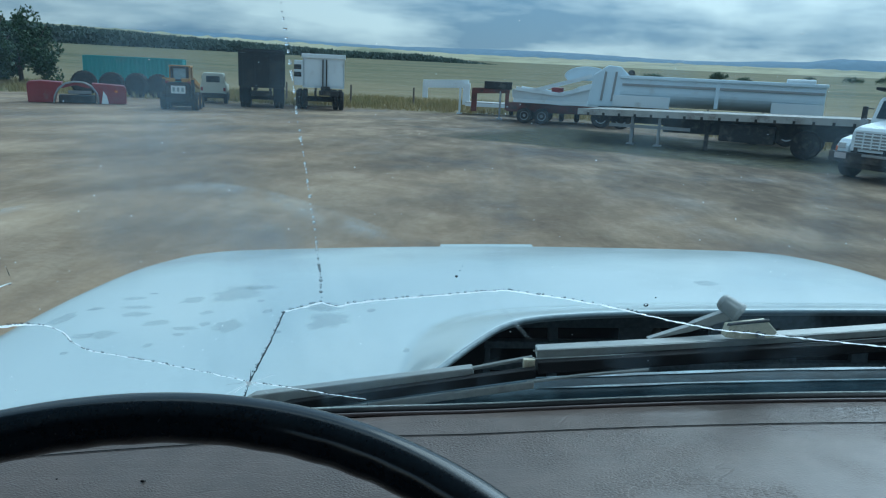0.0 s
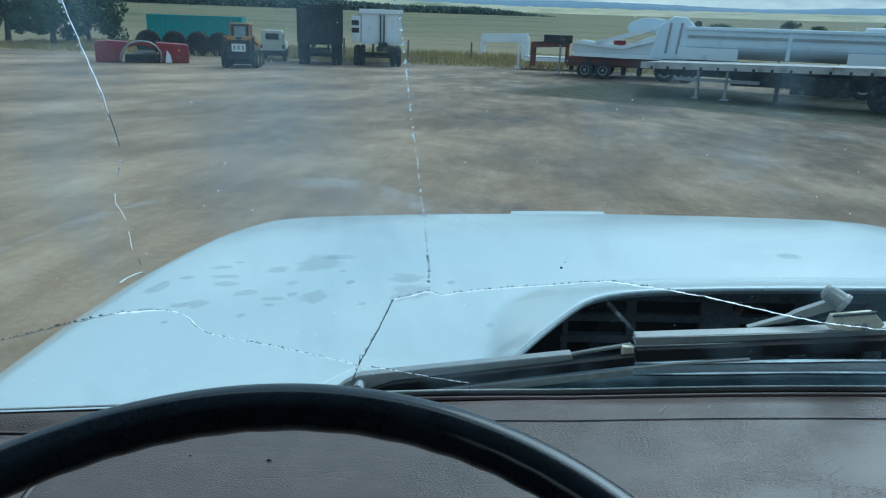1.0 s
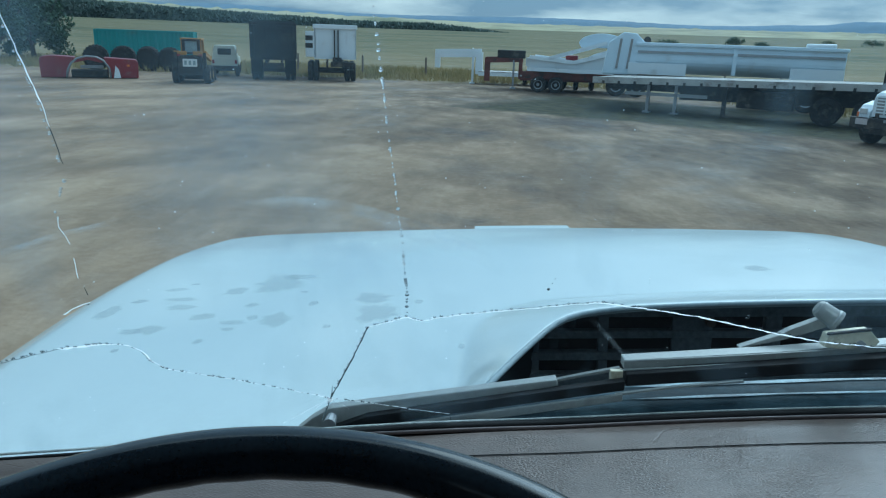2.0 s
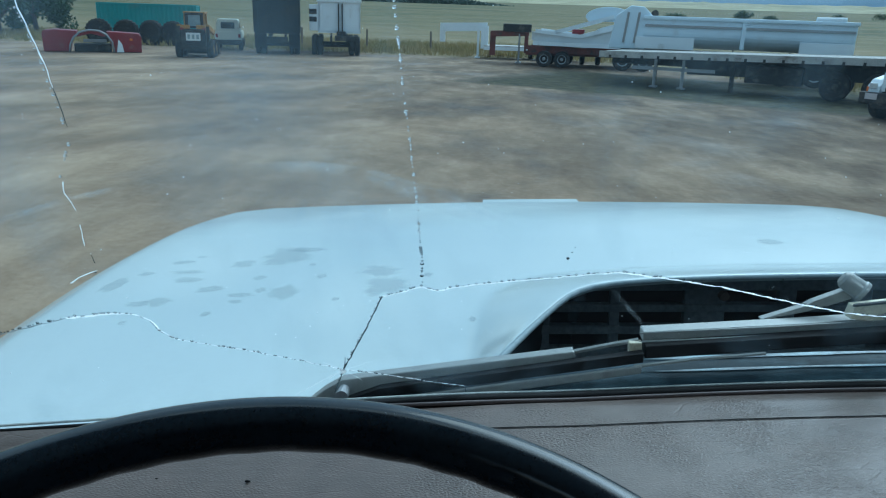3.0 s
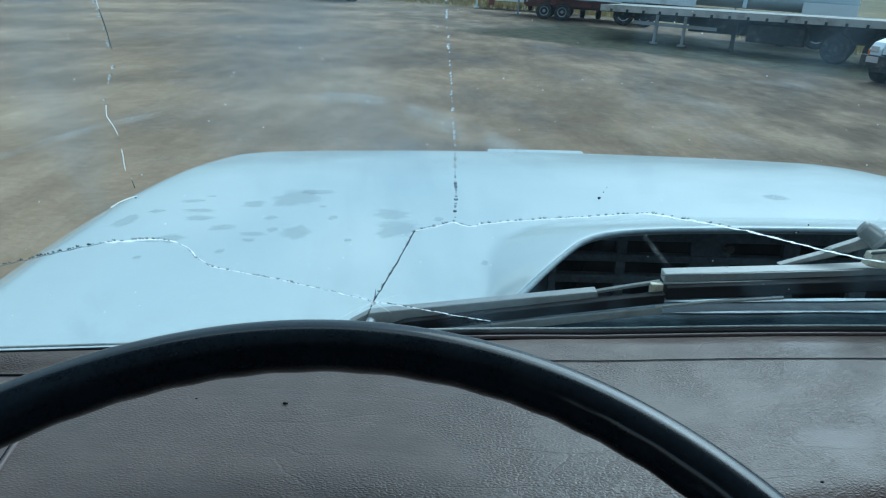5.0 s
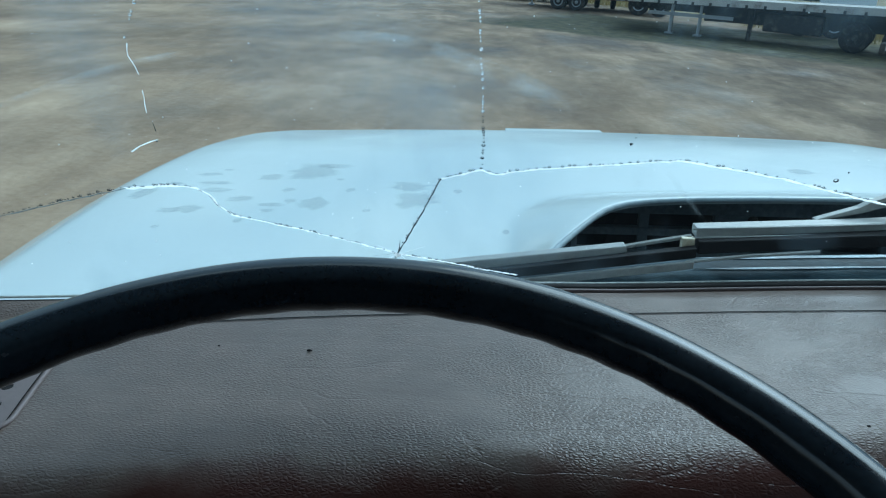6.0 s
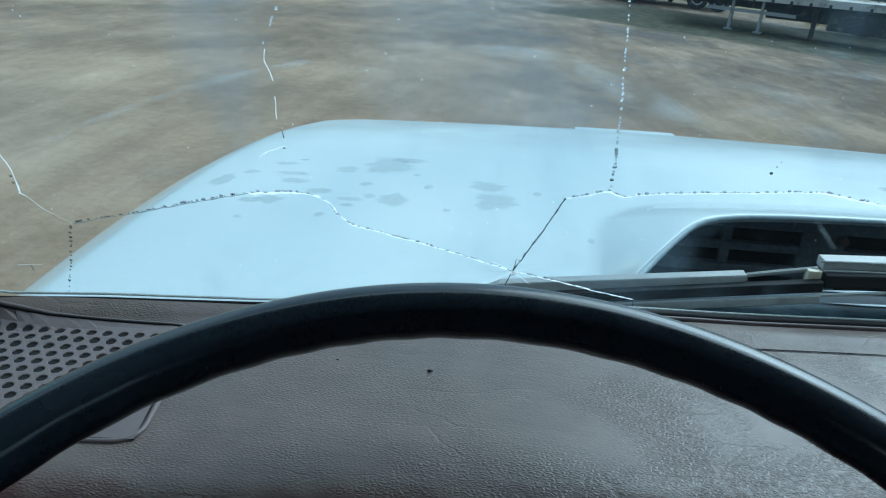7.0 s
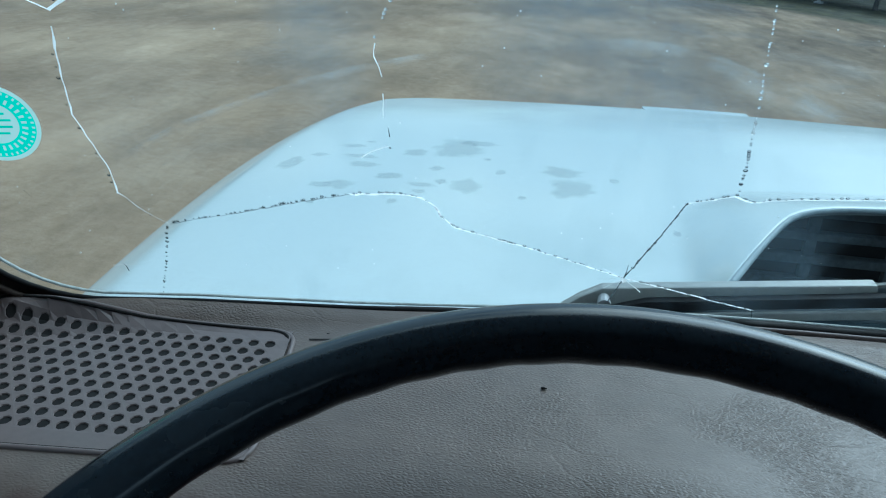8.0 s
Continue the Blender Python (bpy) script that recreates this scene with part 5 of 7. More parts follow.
def dash_top(x, y):
    """The height of the dashboard's upper face at a point of the plan."""
    d = glass_y(x, dash_z(x)) - 0.008 - y
    up = dash_lip(x)
    for (a, p), (b, q) in zip(((0.010, 0.001 + up), (0.020, 0.001 + 0.35 * up), (0.034, 0.001), (0.05, 0.001)), ((0.020, 0.001 + 0.35 * up), (0.034, 0.001), (0.05, 0.001), (0.06, 0.0))):
        if d <= b:
            return dash_z(x) + p + (q - p) * max(0.0, d - a) / (b - a)
    y_e = dash_edge(x)
    if y >= y_e:
        return dash_z(x) - 0.004 * ((d - 0.05) / (d - 0.05 + y - y_e)) ** 3
    return dash_z(x) - 0.004 - 0.055 * (1 - math.sqrt(max(0.0, 1 - ((y_e - y) / 0.05) ** 2)))


def build_dashboard():
    ds = thing("dashboard", CAB, "brown-grey vinyl dashboard with leather grain and a stitched seam", "dashboard")
    bm = B()
    rows = []
    nx = 90
    for i in range(nx + 1):
        x = -0.66 + 1.72 * i / nx
        zz = dash_z(x)
        yw = glass_y(x, zz) - 0.008
        up = dash_lip(x)
        prof = [(yw, -0.02), (yw - 0.002, -0.004 + up), (yw - 0.010, 0.001 + up), (yw - 0.020, 0.001 + 0.35 * up), (yw - 0.034, 0.001), (yw - 0.05, 0.001)]
        y_e = dash_edge(x)
        for k in range(1, 10):
            prof.append((yw - 0.05 + (y_e - yw + 0.05) * k / 9, 0.0 - 0.004 * (k / 9) ** 3))
        for k in range(1, 10):
            a = radians(90 * k / 9)
            prof.append((y_e - 0.05 * math.sin(a), -0.004 - 0.055 * (1 - math.cos(a))))
        prof += [(y_e - 0.048, -0.12), (y_e - 0.03, -0.20), (y_e - 0.02, -0.48)]
        rows.append([bm.verts.new((x, y, zz + dz)) for y, dz in prof])
    for p, q in zip(rows, rows[1:]):
        for k in range(len(p) - 1):
            bm.faces.new((p[k], p[k + 1], q[k + 1], q[k]))
    bmesh.ops.recalc_face_normals(bm, faces=bm.faces[:])
    pad = part("pad", bm, VINYL, ds, smooth=True)
    # seam: short stitches in a groove line
    bm = B()
    line = []
    for i in range(121):
        x = -0.30 + 1.30 * i / 120
        line.append((x, glass_y(x, dash_z(x)) - 0.052, dash_z(x) + 0.0012))
    rows = [[bm.verts.new((x, y + d, z + (0.0004 if d else 0.0008))) for d in (-0.0008, 0.0, 0.0008)] for x, y, z in line]
    for p, q in zip(rows, rows[1:]):
        for k in range(2):
            bm.faces.new((p[k], q[k], q[k + 1], p[k + 1]))
    part("seam", bm, SEAM, ds, "dark stitched seam")
    # added paler tube that draws the highlight on the vinyl's far edge
    bm = B()
    line = [(-0.25 + 1.25 * i / 80) for i in range(81)]
    tube(bm, [(x, glass_y(x, dash_z(x)) - 0.0135, dash_z(x) + 0.0038 + 0.8 * (dash_lip(x) - 0.003 * soft_step(-0.10, 0.1, x))) for x in line], lambda i: 0.0003 + 0.0016 * soft_step(-0.22, 0.05, line[i]), 8)
    part("edge_highlight", bm, GRILLE, ds, "pale tube painted as the highlight along the far edge", smooth=True)
    for x0, x1, dy in ((0.196, 0.246, 0.024), (0.290, 0.350, 0.0085), (0.30, 0.34, 0.011)):
        bm = B()
        rows = []
        for i in range(13):
            x = x0 + (x1 - x0) * i / 12
            k = 0.0007 * math.sin(math.pi * i / 12) + 0.0001
            rows.append([bm.verts.new((x, glass_y(x, dash_z(x)) - 0.008 - dy + s * k, dash_z(x) + 0.0016)) for s in (-1, 1)])
        for p, q in zip(rows, rows[1:]):
            bm.faces.new((p[0], q[0], q[1], p[1]))
        part("crease", bm, SEAM, ds, "short dark crease near the glass")
    # a dead fly and a few crumbs
    for x, y, r in ((-0.135, 0.597, 0.0013), (-0.29, 0.63, 0.0010), (0.21, 0.52, 0.0010), (-0.2, 0.60, 0.0007)):
        bm = B()
        bmesh.ops.create_icosphere(bm, subdivisions=2, radius=r, matrix=Matrix.Translation((x, y, dash_z(x) + r * 0.7)) @ Matrix.Diagonal((1.3, 0.8, 0.7, 1)))
        if r > 0.0012:
            bmesh.ops.create_icosphere(bm, subdivisions=1, radius=r * 0.5, matrix=Matrix.Translation((x + r * 1.5, y, dash_z(x) + r * 0.7)))
        ob = part("crumb", bm, SEAM, at=CAB, smooth=True)
        tagged(ob, "tiny dark crumb lying on the dashboard", "crumb", "crumbs on the dashboard")
    # perforated speaker panel
    sp = thing("speaker_grille", CAB, "perforated brown-grey plastic speaker grille let into the dashboard", "speaker grille")
    z0 = dash_z(-0.4)
    quad = [(-0.522, 0.466), (-0.292, 0.492), (-0.314, 0.624), (-0.522, 0.597)]

    def clip(poly):
        """The share of a cell that lies inside the panel's outline."""
        for (a, b), (c, d) in zip(quad, quad[1:] + quad[:1]):
            side = lambda p: (c - a) * (p[1] - b) - (d - b) * (p[0] - a)
            o = []
            for p, q in zip(poly, poly[1:] + poly[:1]):
                s, t = side(p), side(q)
                if s >= 0:
                    o.append(p)
                if (s >= 0) != (t >= 0):
                    k = s / (s - t)
                    o.append((p[0] + (q[0] - p[0]) * k, p[1] + (q[1] - p[1]) * k))
            poly = o
            if len(poly) < 3:
                return []
        return poly

    def inside(x, y, m):
        for (a, b), (c, d) in zip(quad, quad[1:] + quad[:1]):
            l = math.hypot(c - a, d - b)
            if ((c - a) * (y - b) - (d - b) * (x - a)) / l < m:
                return False
        return True
    bm, hb = B(), B()
    ax, ay, bx, by, rh, H = 0.01150, 0.00105, -0.00795, 0.00935, 0.0036, 0.0016

    def at(x, y, dz=0.0):
        return (x, y, dash_top(x, y) + H + dz)
    for j in range(-6, 20):
        for i in range(-24, 40):
            cx, cy = -0.428 + i * ax + j * bx, 0.4945 + i * ay + j * by
            sq = [(cx + ax / 2 * u + bx / 2 * v, cy + ay / 2 * u + by / 2 * v) for u, v in ((1, 0), (1, 1), (0, 1), (-1, 1), (-1, 0), (-1, -1), (0, -1), (1, -1))]
            low = clip(sq)
            if low:
                hb.faces.new([hb.verts.new(at(x, y, -0.0011)) for x, y in low])
            if inside(cx, cy, 0.0095) and 0 <= j <= 10:
                o = [bm.verts.new(at(x, y)) for x, y in sq]
                h = [bm.verts.new(at(cx + rh * 1.12 * math.cos((k * 45 + 5.2) * math.pi / 180), cy + rh * 1.12 * math.sin((k * 45 + 5.2) * math.pi / 180), -0.0001)) for k in range(8)]
                g = [bm.verts.new(at(cx + rh * math.cos((k * 45 + 5.2) * math.pi / 180), cy + rh * math.sin((k * 45 + 5.2) * math.pi / 180), -0.0008)) for k in range(8)]
                for k in range(8):
                    bm.faces.new((o[k], o[(k + 1) % 8], h[(k + 1) % 8], h[k]))
                    bm.faces.new((h[k], h[(k + 1) % 8], g[(k + 1) % 8], g[k]))
            else:
                o = clip(sq)
                if o:
                    bm.faces.new([bm.verts.new(at(x, y)) for x, y in o])
    bmesh.ops.remove_doubles(bm, verts=bm.verts[:], dist=0.0001)
    bmesh.ops.recalc_face_normals(bm, faces=bm.faces[:])
    bmesh.ops.remove_doubles(hb, verts=hb.verts[:], dist=0.0001)
    part("perforated_panel", bm, GRILLE, sp)
    part("speaker_cloth", hb, HOLE, sp, "black speaker cloth behind the holes")

    def outline(grow, dz):
        o = []
        mid = Vector((sum(p[0] for p in quad) / 4, sum(p[1] for p in quad) / 4))
        big = [Vector(p) + (Vector(p) - mid).normalized() * grow for p in quad]
        for k, p in enumerate(big):
            u, v = (big[k - 1] - p).normalized(), (big[(k + 1) % 4] - p).normalized()
            for s in range(9):
                q = p + u * 0.018 * (1 - s / 8) ** 2 + v * 0.018 * (s / 8) ** 2
                o.append(q)
            nxt = big[(k + 1) % 4]
            for s in range(1, 8):
                o.append(p + v * 0.018 + (nxt - p - v * 0.036) * s / 8)
        return [(q.x, q.y, dash_top(q.x, q.y) + dz) for q in o]
    bm = B()
    o = outline(0.0, 0.0014)
    tube(bm, o + o[:1], lambda i: 0.0013 if 35 <= i <= 58 else 0.0002, 8, 1.0, (0, 0, 1))
    part("groove", bm, SEAM, sp, "dark joint round the panel", smooth=True)
    bm = B()
    o = outline(0.003, 0.0002)
    tube(bm, o + o[:1], 0.0018, 8, 1.0, (0, 0, 1))
    part("rim", bm, GRILLE, sp, smooth=True)


build_dashboard()


# ---- steering wheel
def build_wheel():
    c = Vector((-0.070, 0.280, 2.1633))
    tilt, yaw, R, r = 0.294, 0.189, 0.275, 0.0155
    u = Vector((math.cos(yaw), math.sin(yaw), 0))
    v = Vector((-math.sin(yaw) * math.cos(tilt), math.cos(yaw) * math.cos(tilt), math.sin(tilt)))
    n = u.cross(v)
    sw = thing("steering_wheel", CAB, "large black plastic steering wheel with finger grips under the rim", "steering wheel")

    def ring(R0, r0, drop, seg, scallop=0.0, name="rim", label="", flat=1.0):
        bm = B()
        rows = []
        for i in range(seg):
            a = 2 * math.pi * i / seg
            e = u * math.cos(a) + v * math.sin(a)
            row = []
            for k in range(28):
                b = 2 * math.pi * k / 28
                ridge_up = 0.055 * math.exp(-((b - 2.35) / 0.2) ** 2) - 0.06 * math.exp(-((b - 2.85) / 0.25) ** 2)
                w = r0 * (1 + ridge_up + (0.07 + scallop * math.cos(a * 50 + 1.3 * math.sin(a * 7))) * max(0.0, math.cos(b - radians(205))) ** 2)
                row.append(bm.verts.new(c + e * (R0 + w * math.cos(b)) + n * (w * flat * math.sin(b) - drop)))
            rows.append(row)
        for i in range(seg):
            p, q = rows[i], rows[(i + 1) % seg]
            for k in range(28):
                bm.faces.new((p[k], q[k], q[(k + 1) % 28], p[(k + 1) % 28]))
        bmesh.ops.recalc_face_normals(bm, faces=bm.faces[:])
        part(name, bm, WHEEL_BLACK, sw, label, smooth=True)
    ring(R, r, 0.0, 480, 0.02)
    for ang in (205, 270, 335):
        a = radians(ang)
        e = u * math.cos(a) + v * math.sin(a)
        bm = B()
        tube(bm, [c + e * (R - 0.004) - n * 0.004, c + e * (R * 0.7) - n * 0.03, c + e * (R * 0.35) - n * 0.06, c - n * 0.07], lambda i: (0.014, 0.013, 0.014, 0.016)[i], 10)
        part("spoke", bm, WHEEL_BLACK, sw, smooth=True)
    bm = B()
    m = Matrix.Translation(c - n * 0.075) @ n.to_track_quat("Z", "Y").to_matrix().to_4x4()
    lathe(bm, [(0.05, -0.03), (0.055, 0.0), (0.05, 0.018), (0.03, 0.026), (0.01, 0.027)], m, 28)
    part("hub", bm, WHEEL_BLACK, sw, smooth=False)
    bm = B()
    rod(bm, c - n * 0.10, c - n * 0.55 + Vector((0, 0.10, 0)), 0.028, 0.03, 16)
    part("column", bm, TRIM_DARK, sw, "dark steering column")


build_wheel()


# ---- cab shell round the camera
def build_cab():
    y_b, z_f, x_l, x_r, z_r = -0.75, 1.15, -0.70, 1.08, 2.86
    cab = thing("wall_cab", CAB, "plain cab shell with dark trim and side windows", "cab wall", kind="structure")

    def slab(name, c, s, material, label=""):
        bm = B()
        box(bm, c, s, 0.006)
        part(name, bm, material, cab, label)
    slab("back_wall", (MID, y_b - 0.03, (z_f + z_r) / 2), (x_r - x_l + 0.10, 0.05, z_r - z_f), TRIM_DARK)
    for x, sx in ((x_l, -1), (x_r, 1)):
        xx = x + sx * 0.025
        slab("door_panel", (xx, -0.08, (z_f + 2.18) / 2), (0.05, 1.28, 2.18 - z_f), TRIM_DARK)
        slab("door_post", (xx, -0.70, 2.50), (0.05, 0.10, 0.66), TRIM_DARK)
        slab("window_header", (xx, -0.08, 2.80), (0.05, 1.28, 0.10), TRIM_DARK)
        bm = B()
        yb, yt = glass_y(X_L, 2.17) - 0.02, glass_y(X_L, Z_T) - 0.02
        prism(bm, [(yb - 0.07, 2.12), (yb + 0.02, 2.12), (yt + 0.02, 2.84), (yt - 0.07, 2.84)], min(x + sx * 0.05, X_L - 0.006 if sx < 0 else X_R + 0.006), max(x + sx * 0.05, X_L - 0.006 if sx < 0 else X_R + 0.006), "x", 0.008)
        part("pillar", bm, TRIM_DARK, cab, "dark windshield pillar")
    slab("header", (MID, glass_y(MID, Z_T) - 0.05, 2.79), (x_r - x_l, 0.16, 0.12), TRIM_DARK)
    slab("firewall", (MID, 0.66, 1.60), (x_r - x_l, 0.05, 0.95), TRIM_DARK)
    slab("cab_floor", (MID, -0.05, z_f - 0.03), (x_r - x_l, 1.46, 0.06), TRIM_DARK)
    bm = B()
    box(bm, (MID, -0.06, z_r + 0.025), (x_r - x_l + 0.10, 1.46, 0.05), 0.012)
    tagged(part("ceiling", bm, HEADLINER, at=CAB), "plain fabric cab roof lining", "ceiling", kind="structure")
    # plain running gear that carries the truck
    ch = thing("truck_chassis", Matrix.Identity(4), "black truck frame on four tyres under the cab", "truck chassis")
    for x in (-0.20, 0.58):
        bm = B()
        beam(bm, (x, -4.2, 0.98), (x, 2.05, 0.98), 0.09, 0.24)
        part("frame_rail", bm, CHASSIS, ch)
    bm = B()
    box(bm, (MID, 1.4, 1.24), (1.0, 1.3, 0.34), 0.03)
    box(bm, (MID, -0.05, 1.09), (1.5, 1.3, 0.06), 0.01)
    part("engine_block", bm, CHASSIS, ch)
    for x, y in ((-0.72, 1.35), (1.10, 1.35), (-0.72, -3.2), (1.10, -3.2)):
        bm = B()
        m = Matrix.Translation((x, y, 0.505)) @ Matrix.Rotation(radians(90), 4, "Y")
        lathe(bm, [(0.28, -0.12), (0.44, -0.14), (0.50, -0.11), (0.505, 0.0), (0.50, 0.11), (0.44, 0.14), (0.28, 0.12)], m, 28)
        part("tyre", bm, TYRE, ch)
    for y in (1.35, -3.2):
        bm = B()
        rod(bm, (-0.72, y, 0.505), (1.10, y, 0.505), 0.07, None, 12)
        box(bm, (-0.2, y, 0.70), (0.1, 0.5, 0.34)); box(bm, (0.58, y, 0.70), (0.1, 0.5, 0.34))
        part("axle", bm, CHASSIS, ch)


build_cab()


# ---------------------------------------------------------------- parked vehicles
def road_wheel(parent, x, y, r, w, side, rim_mat=None):
    """A tyre with a dished rim under a vehicle; side is -1 or 1 for the outer face."""
    bm = B()
    m = Matrix.Translation((x, y, r)) @ Matrix.Rotation(radians(90) * side, 4, "Y")
    lathe(bm, [(r * 0.56, -w / 2), (r * 0.90, -w / 2), (r, -w * 0.36), (r, w * 0.36), (r * 0.90, w / 2), (r * 0.58, w / 2), (r * 0.56, w * 0.3)], m, 28)
    wheel = part("wheel", bm, TYRE, parent)
    bm = B()
    lathe(bm, [(r * 0.58, w * 0.20), (r * 0.58, w * 0.42), (r * 0.52, w * 0.40), (r * 0.40, w * 0.18), (r * 0.22, w * 0.20), (r * 0.18, w * 0.44), (r * 0.08, w * 0.46)], m, 24)
    part("rim", bm, rim_mat or WHITE, wheel)


def heading(x, y, deg, z=None):
    return pose(x, y, land(x, y) if z is None else z, 0, 0, deg)


def dump_truck(m):
    """White conventional truck with a black dump body. Front axle at the origin, nose towards +y."""
    tk = thing("dump_truck", m, "white dump truck with a black steel dump body and bumper", "dump truck")
    W = 1.02
    # hood: tapered, rounded nose
    bm = B()
    rows = []
    for y, w, zt, zb in ((-0.75, 0.80, 1.66, 0.95), (-0.2, 0.74, 1.60, 0.95), (0.35, 0.68, 1.53, 0.85), (0.62, 0.64, 1.46, 0.80), (0.70, 0.60, 1.38, 0.80)):
        rows.append([bm.verts.new((sx * w * k, y, z)) for sx, k, z in ((-1, 1, zb), (-1, 1, zt - 0.18), (-1, 0.93, zt - 0.05), (-1, 0.75, zt), (1, 0.75, zt), (1, 0.93, zt - 0.05), (1, 1, zt - 0.18), (1, 1, zb))])
    for p, q in zip(rows, rows[1:]):
        for k in range(7):
            bm.faces.new((p[k], q[k], q[k + 1], p[k + 1]))
    bm.faces.new(rows[0]); bm.faces.new(rows[-1][::-1])
    bmesh.ops.recalc_face_normals(bm, faces=bm.faces[:])
    part("hood", bm, WHITE, tk, smooth=False)
    # grille: slats in a frame
    bm = B()
    box(bm, (0, 0.705, 1.10), (0.98, 0.03, 0.46), 0.01)
    g = part("grille", bm, STEEL, tk, "pale slatted grille")
    for k in range(5):
        bm = B()
        box(bm, (0, 0.73, 0.93 + 0.085 * k), (0.94, 0.03, 0.035), 0.006)
        part("grille_slat", bm, WHITE, g)
    for x in (-0.24, 0, 0.24):
        bm = B()
        box(bm, (x, 0.735, 1.10), (0.035, 0.03, 0.44), 0.006)
        part("grille_bar", bm, WHITE, g)
    # fenders with wheel arch
    for sx in (-1, 1):
        bm = B()
        arch = [(-0.72, 0.62), (-0.72, 1.08), (-0.50, 1.17), (0.10, 1.20), (0.50, 1.10), (0.68, 0.92), (0.70, 0.66), (0.60, 0.62)]
        arch += [(0.60 * math.cos(radians(a)), 0.52 + 0.58 * math.sin(radians(a))) for a in (15, 40, 65, 90, 115, 140, 165)]
        prism(bm, arch, min(sx * 0.66, sx * W), max(sx * 0.66, sx * W), "x", 0.02)
        part("fender", bm, WHITE, tk)
        bm = B()
        box(bm, (sx * 0.84, 0.70, 0.93), (0.22, 0.05, 0.16), 0.02)
        part("headlight", bm, LENS, tk, "clear headlight")
        bm = B()
        box(bm, (sx * 1.0, 0.62, 0.83), (0.06, 0.16, 0.14), 0.015)
        part("turn_signal", bm, AMBER, tk, "amber turn signal")
        bm = B()
        rod(bm, (sx * 0.80, -0.1, 1.58), (sx * 0.80, 0.0, 1.60), 0.10, 0.09, 14)
        part("hood_mirror", bm, STEEL, tk, "round hood mirror")
    # bumper and number-plate board
    bm = B()
    box(bm, (0, 0.82, 0.62), (2.16, 0.18, 0.30), 0.03)
    box(bm, (0, 0.80, 0.44), (1.4, 0.10, 0.20), 0.02)
    part("bumper", bm, CHASSIS, tk, "black steel front bumper")
    bm = B()
    box(bm, (0.72, 0.92, 0.66), (0.34, 0.02, 0.16), 0.004)
    part("pale_plate", bm, PLATE, tk, "pale plate on the bumper")
    bm = B()
    box(bm, (-0.25, 0.92, 0.72), (0.7, 0.03, 0.07), 0.01)
    part("tow_bar", bm, STEEL, tk)
    # cab
    bm = B()
    prism(bm, [(-2.05, 0.80), (-0.72, 0.80), (-0.70, 1.62), (-0.98, 2.20), (-1.12, 2.30), (-1.95, 2.33), (-2.05, 2.25)], -1.0, 1.0, "x", 0.05)
    cabn = part("cab", bm, WHITE, tk)
    bm = B()
    slope = Matrix.Translation((0, -0.835, 1.94)) @ Matrix.Rotation(radians(25.8), 4, "X")
    box(bm, (0, 0.012, 0), (1.70, 0.02, 0.56), 0.008, slope)
    part("windshield", bm, DARK_GLASS, cabn, "dark windshield glass")
    for sx in (-1, 1):
        bm = B()
        prism(bm, [(-1.75, 1.66), (-0.86, 1.66), (-1.08, 2.14), (-1.75, 2.16)], min(sx * 0.996, sx * 1.008), max(sx * 0.996, sx * 1.008), "x")
        part("side_window", bm, DARK_GLASS, cabn)
        bm = B()
        prism(bm, [(-1.82, 0.90), (-0.80, 0.90), (-0.80, 1.60), (-1.82, 1.60)], min(sx * 1.0, sx * 1.012), max(sx * 1.0, sx * 1.012), "x", 0.004)
        part("door", bm, WHITE, cabn)
        bm = B()
        box(bm, (sx * 1.22, -0.72, 1.80), (0.16, 0.05, 0.42), 0.02)
        beam(bm, (sx * 1.0, -0.80, 1.95), (sx * 1.22, -0.73, 1.95), 0.03, 0.03)
        beam(bm, (sx * 1.0, -0.80, 1.62), (sx * 1.22, -0.73, 1.64), 0.03, 0.03)
        part("mirror", bm, CHASSIS, tk, "black door mirror")
        bm = B()
        rod(bm, (sx * 0.88, -2.2, 0.72), (sx * 0.88, -1.0, 0.72), 0.26, None, 16)
        part("fuel_tank", bm, STEEL, tk, "steel fuel tank")
    # frame, dump body with posts, cab guard
    bm = B()
    for sx in (-0.42, 0.42):
        beam(bm, (sx, -5.1, 0.86), (sx, 0.75, 0.78), 0.09, 0.24)
    part("frame_rail", bm, CHASSIS, tk)
    bm = B()
    prism(bm, [(-5.35, 1.10), (-2.20, 1.10), (-2.20, 2.22), (-5.35, 2.02)], -1.16, -1.08, "x")
    prism(bm, [(-5.35, 1.10), (-2.20, 1.10), (-2.20, 2.22), (-5.35, 2.02)], 1.08, 1.16, "x")
    box(bm, (0, -3.78, 1.10), (2.24, 3.15, 0.10)); box(bm, (0, -2.22, 1.75), (2.3, 0.08, 1.4)); box(bm, (0, -5.36, 1.62), (2.3, 0.08, 1.0))
    body = part("dump_body", bm, DARK_BODY, tk, "black steel dump body")
    for sx in (-1, 1):
        for y in (-2.3, -2.95, -3.6, -4.25, -4.9, -5.3):
            bm = B()
            box(bm, (sx * 1.19, y, 1.60), (0.08, 0.10, 0.98), 0.01)
            part("side_post", bm, DARK_BODY, body)
        bm = B()
        beam(bm, (sx * 1.18, -5.35, 2.06), (sx * 1.18, -2.2, 2.24), 0.12, 0.10)
        part("top_rail", bm, DARK_BODY, body)
        bm = B()
        box(bm, (sx * 1.1, -5.2, 0.62), (0.55, 0.04, 0.7), 0.01)
        part("mud_flap", bm, RUBBER, tk, "black rubber mud flap")
    bm = B()
    prism(bm, [(-2.26, 2.36), (-0.95, 2.50), (-0.95, 2.58), (-2.26, 2.46)], -1.15, 1.15, "x", 0.01)
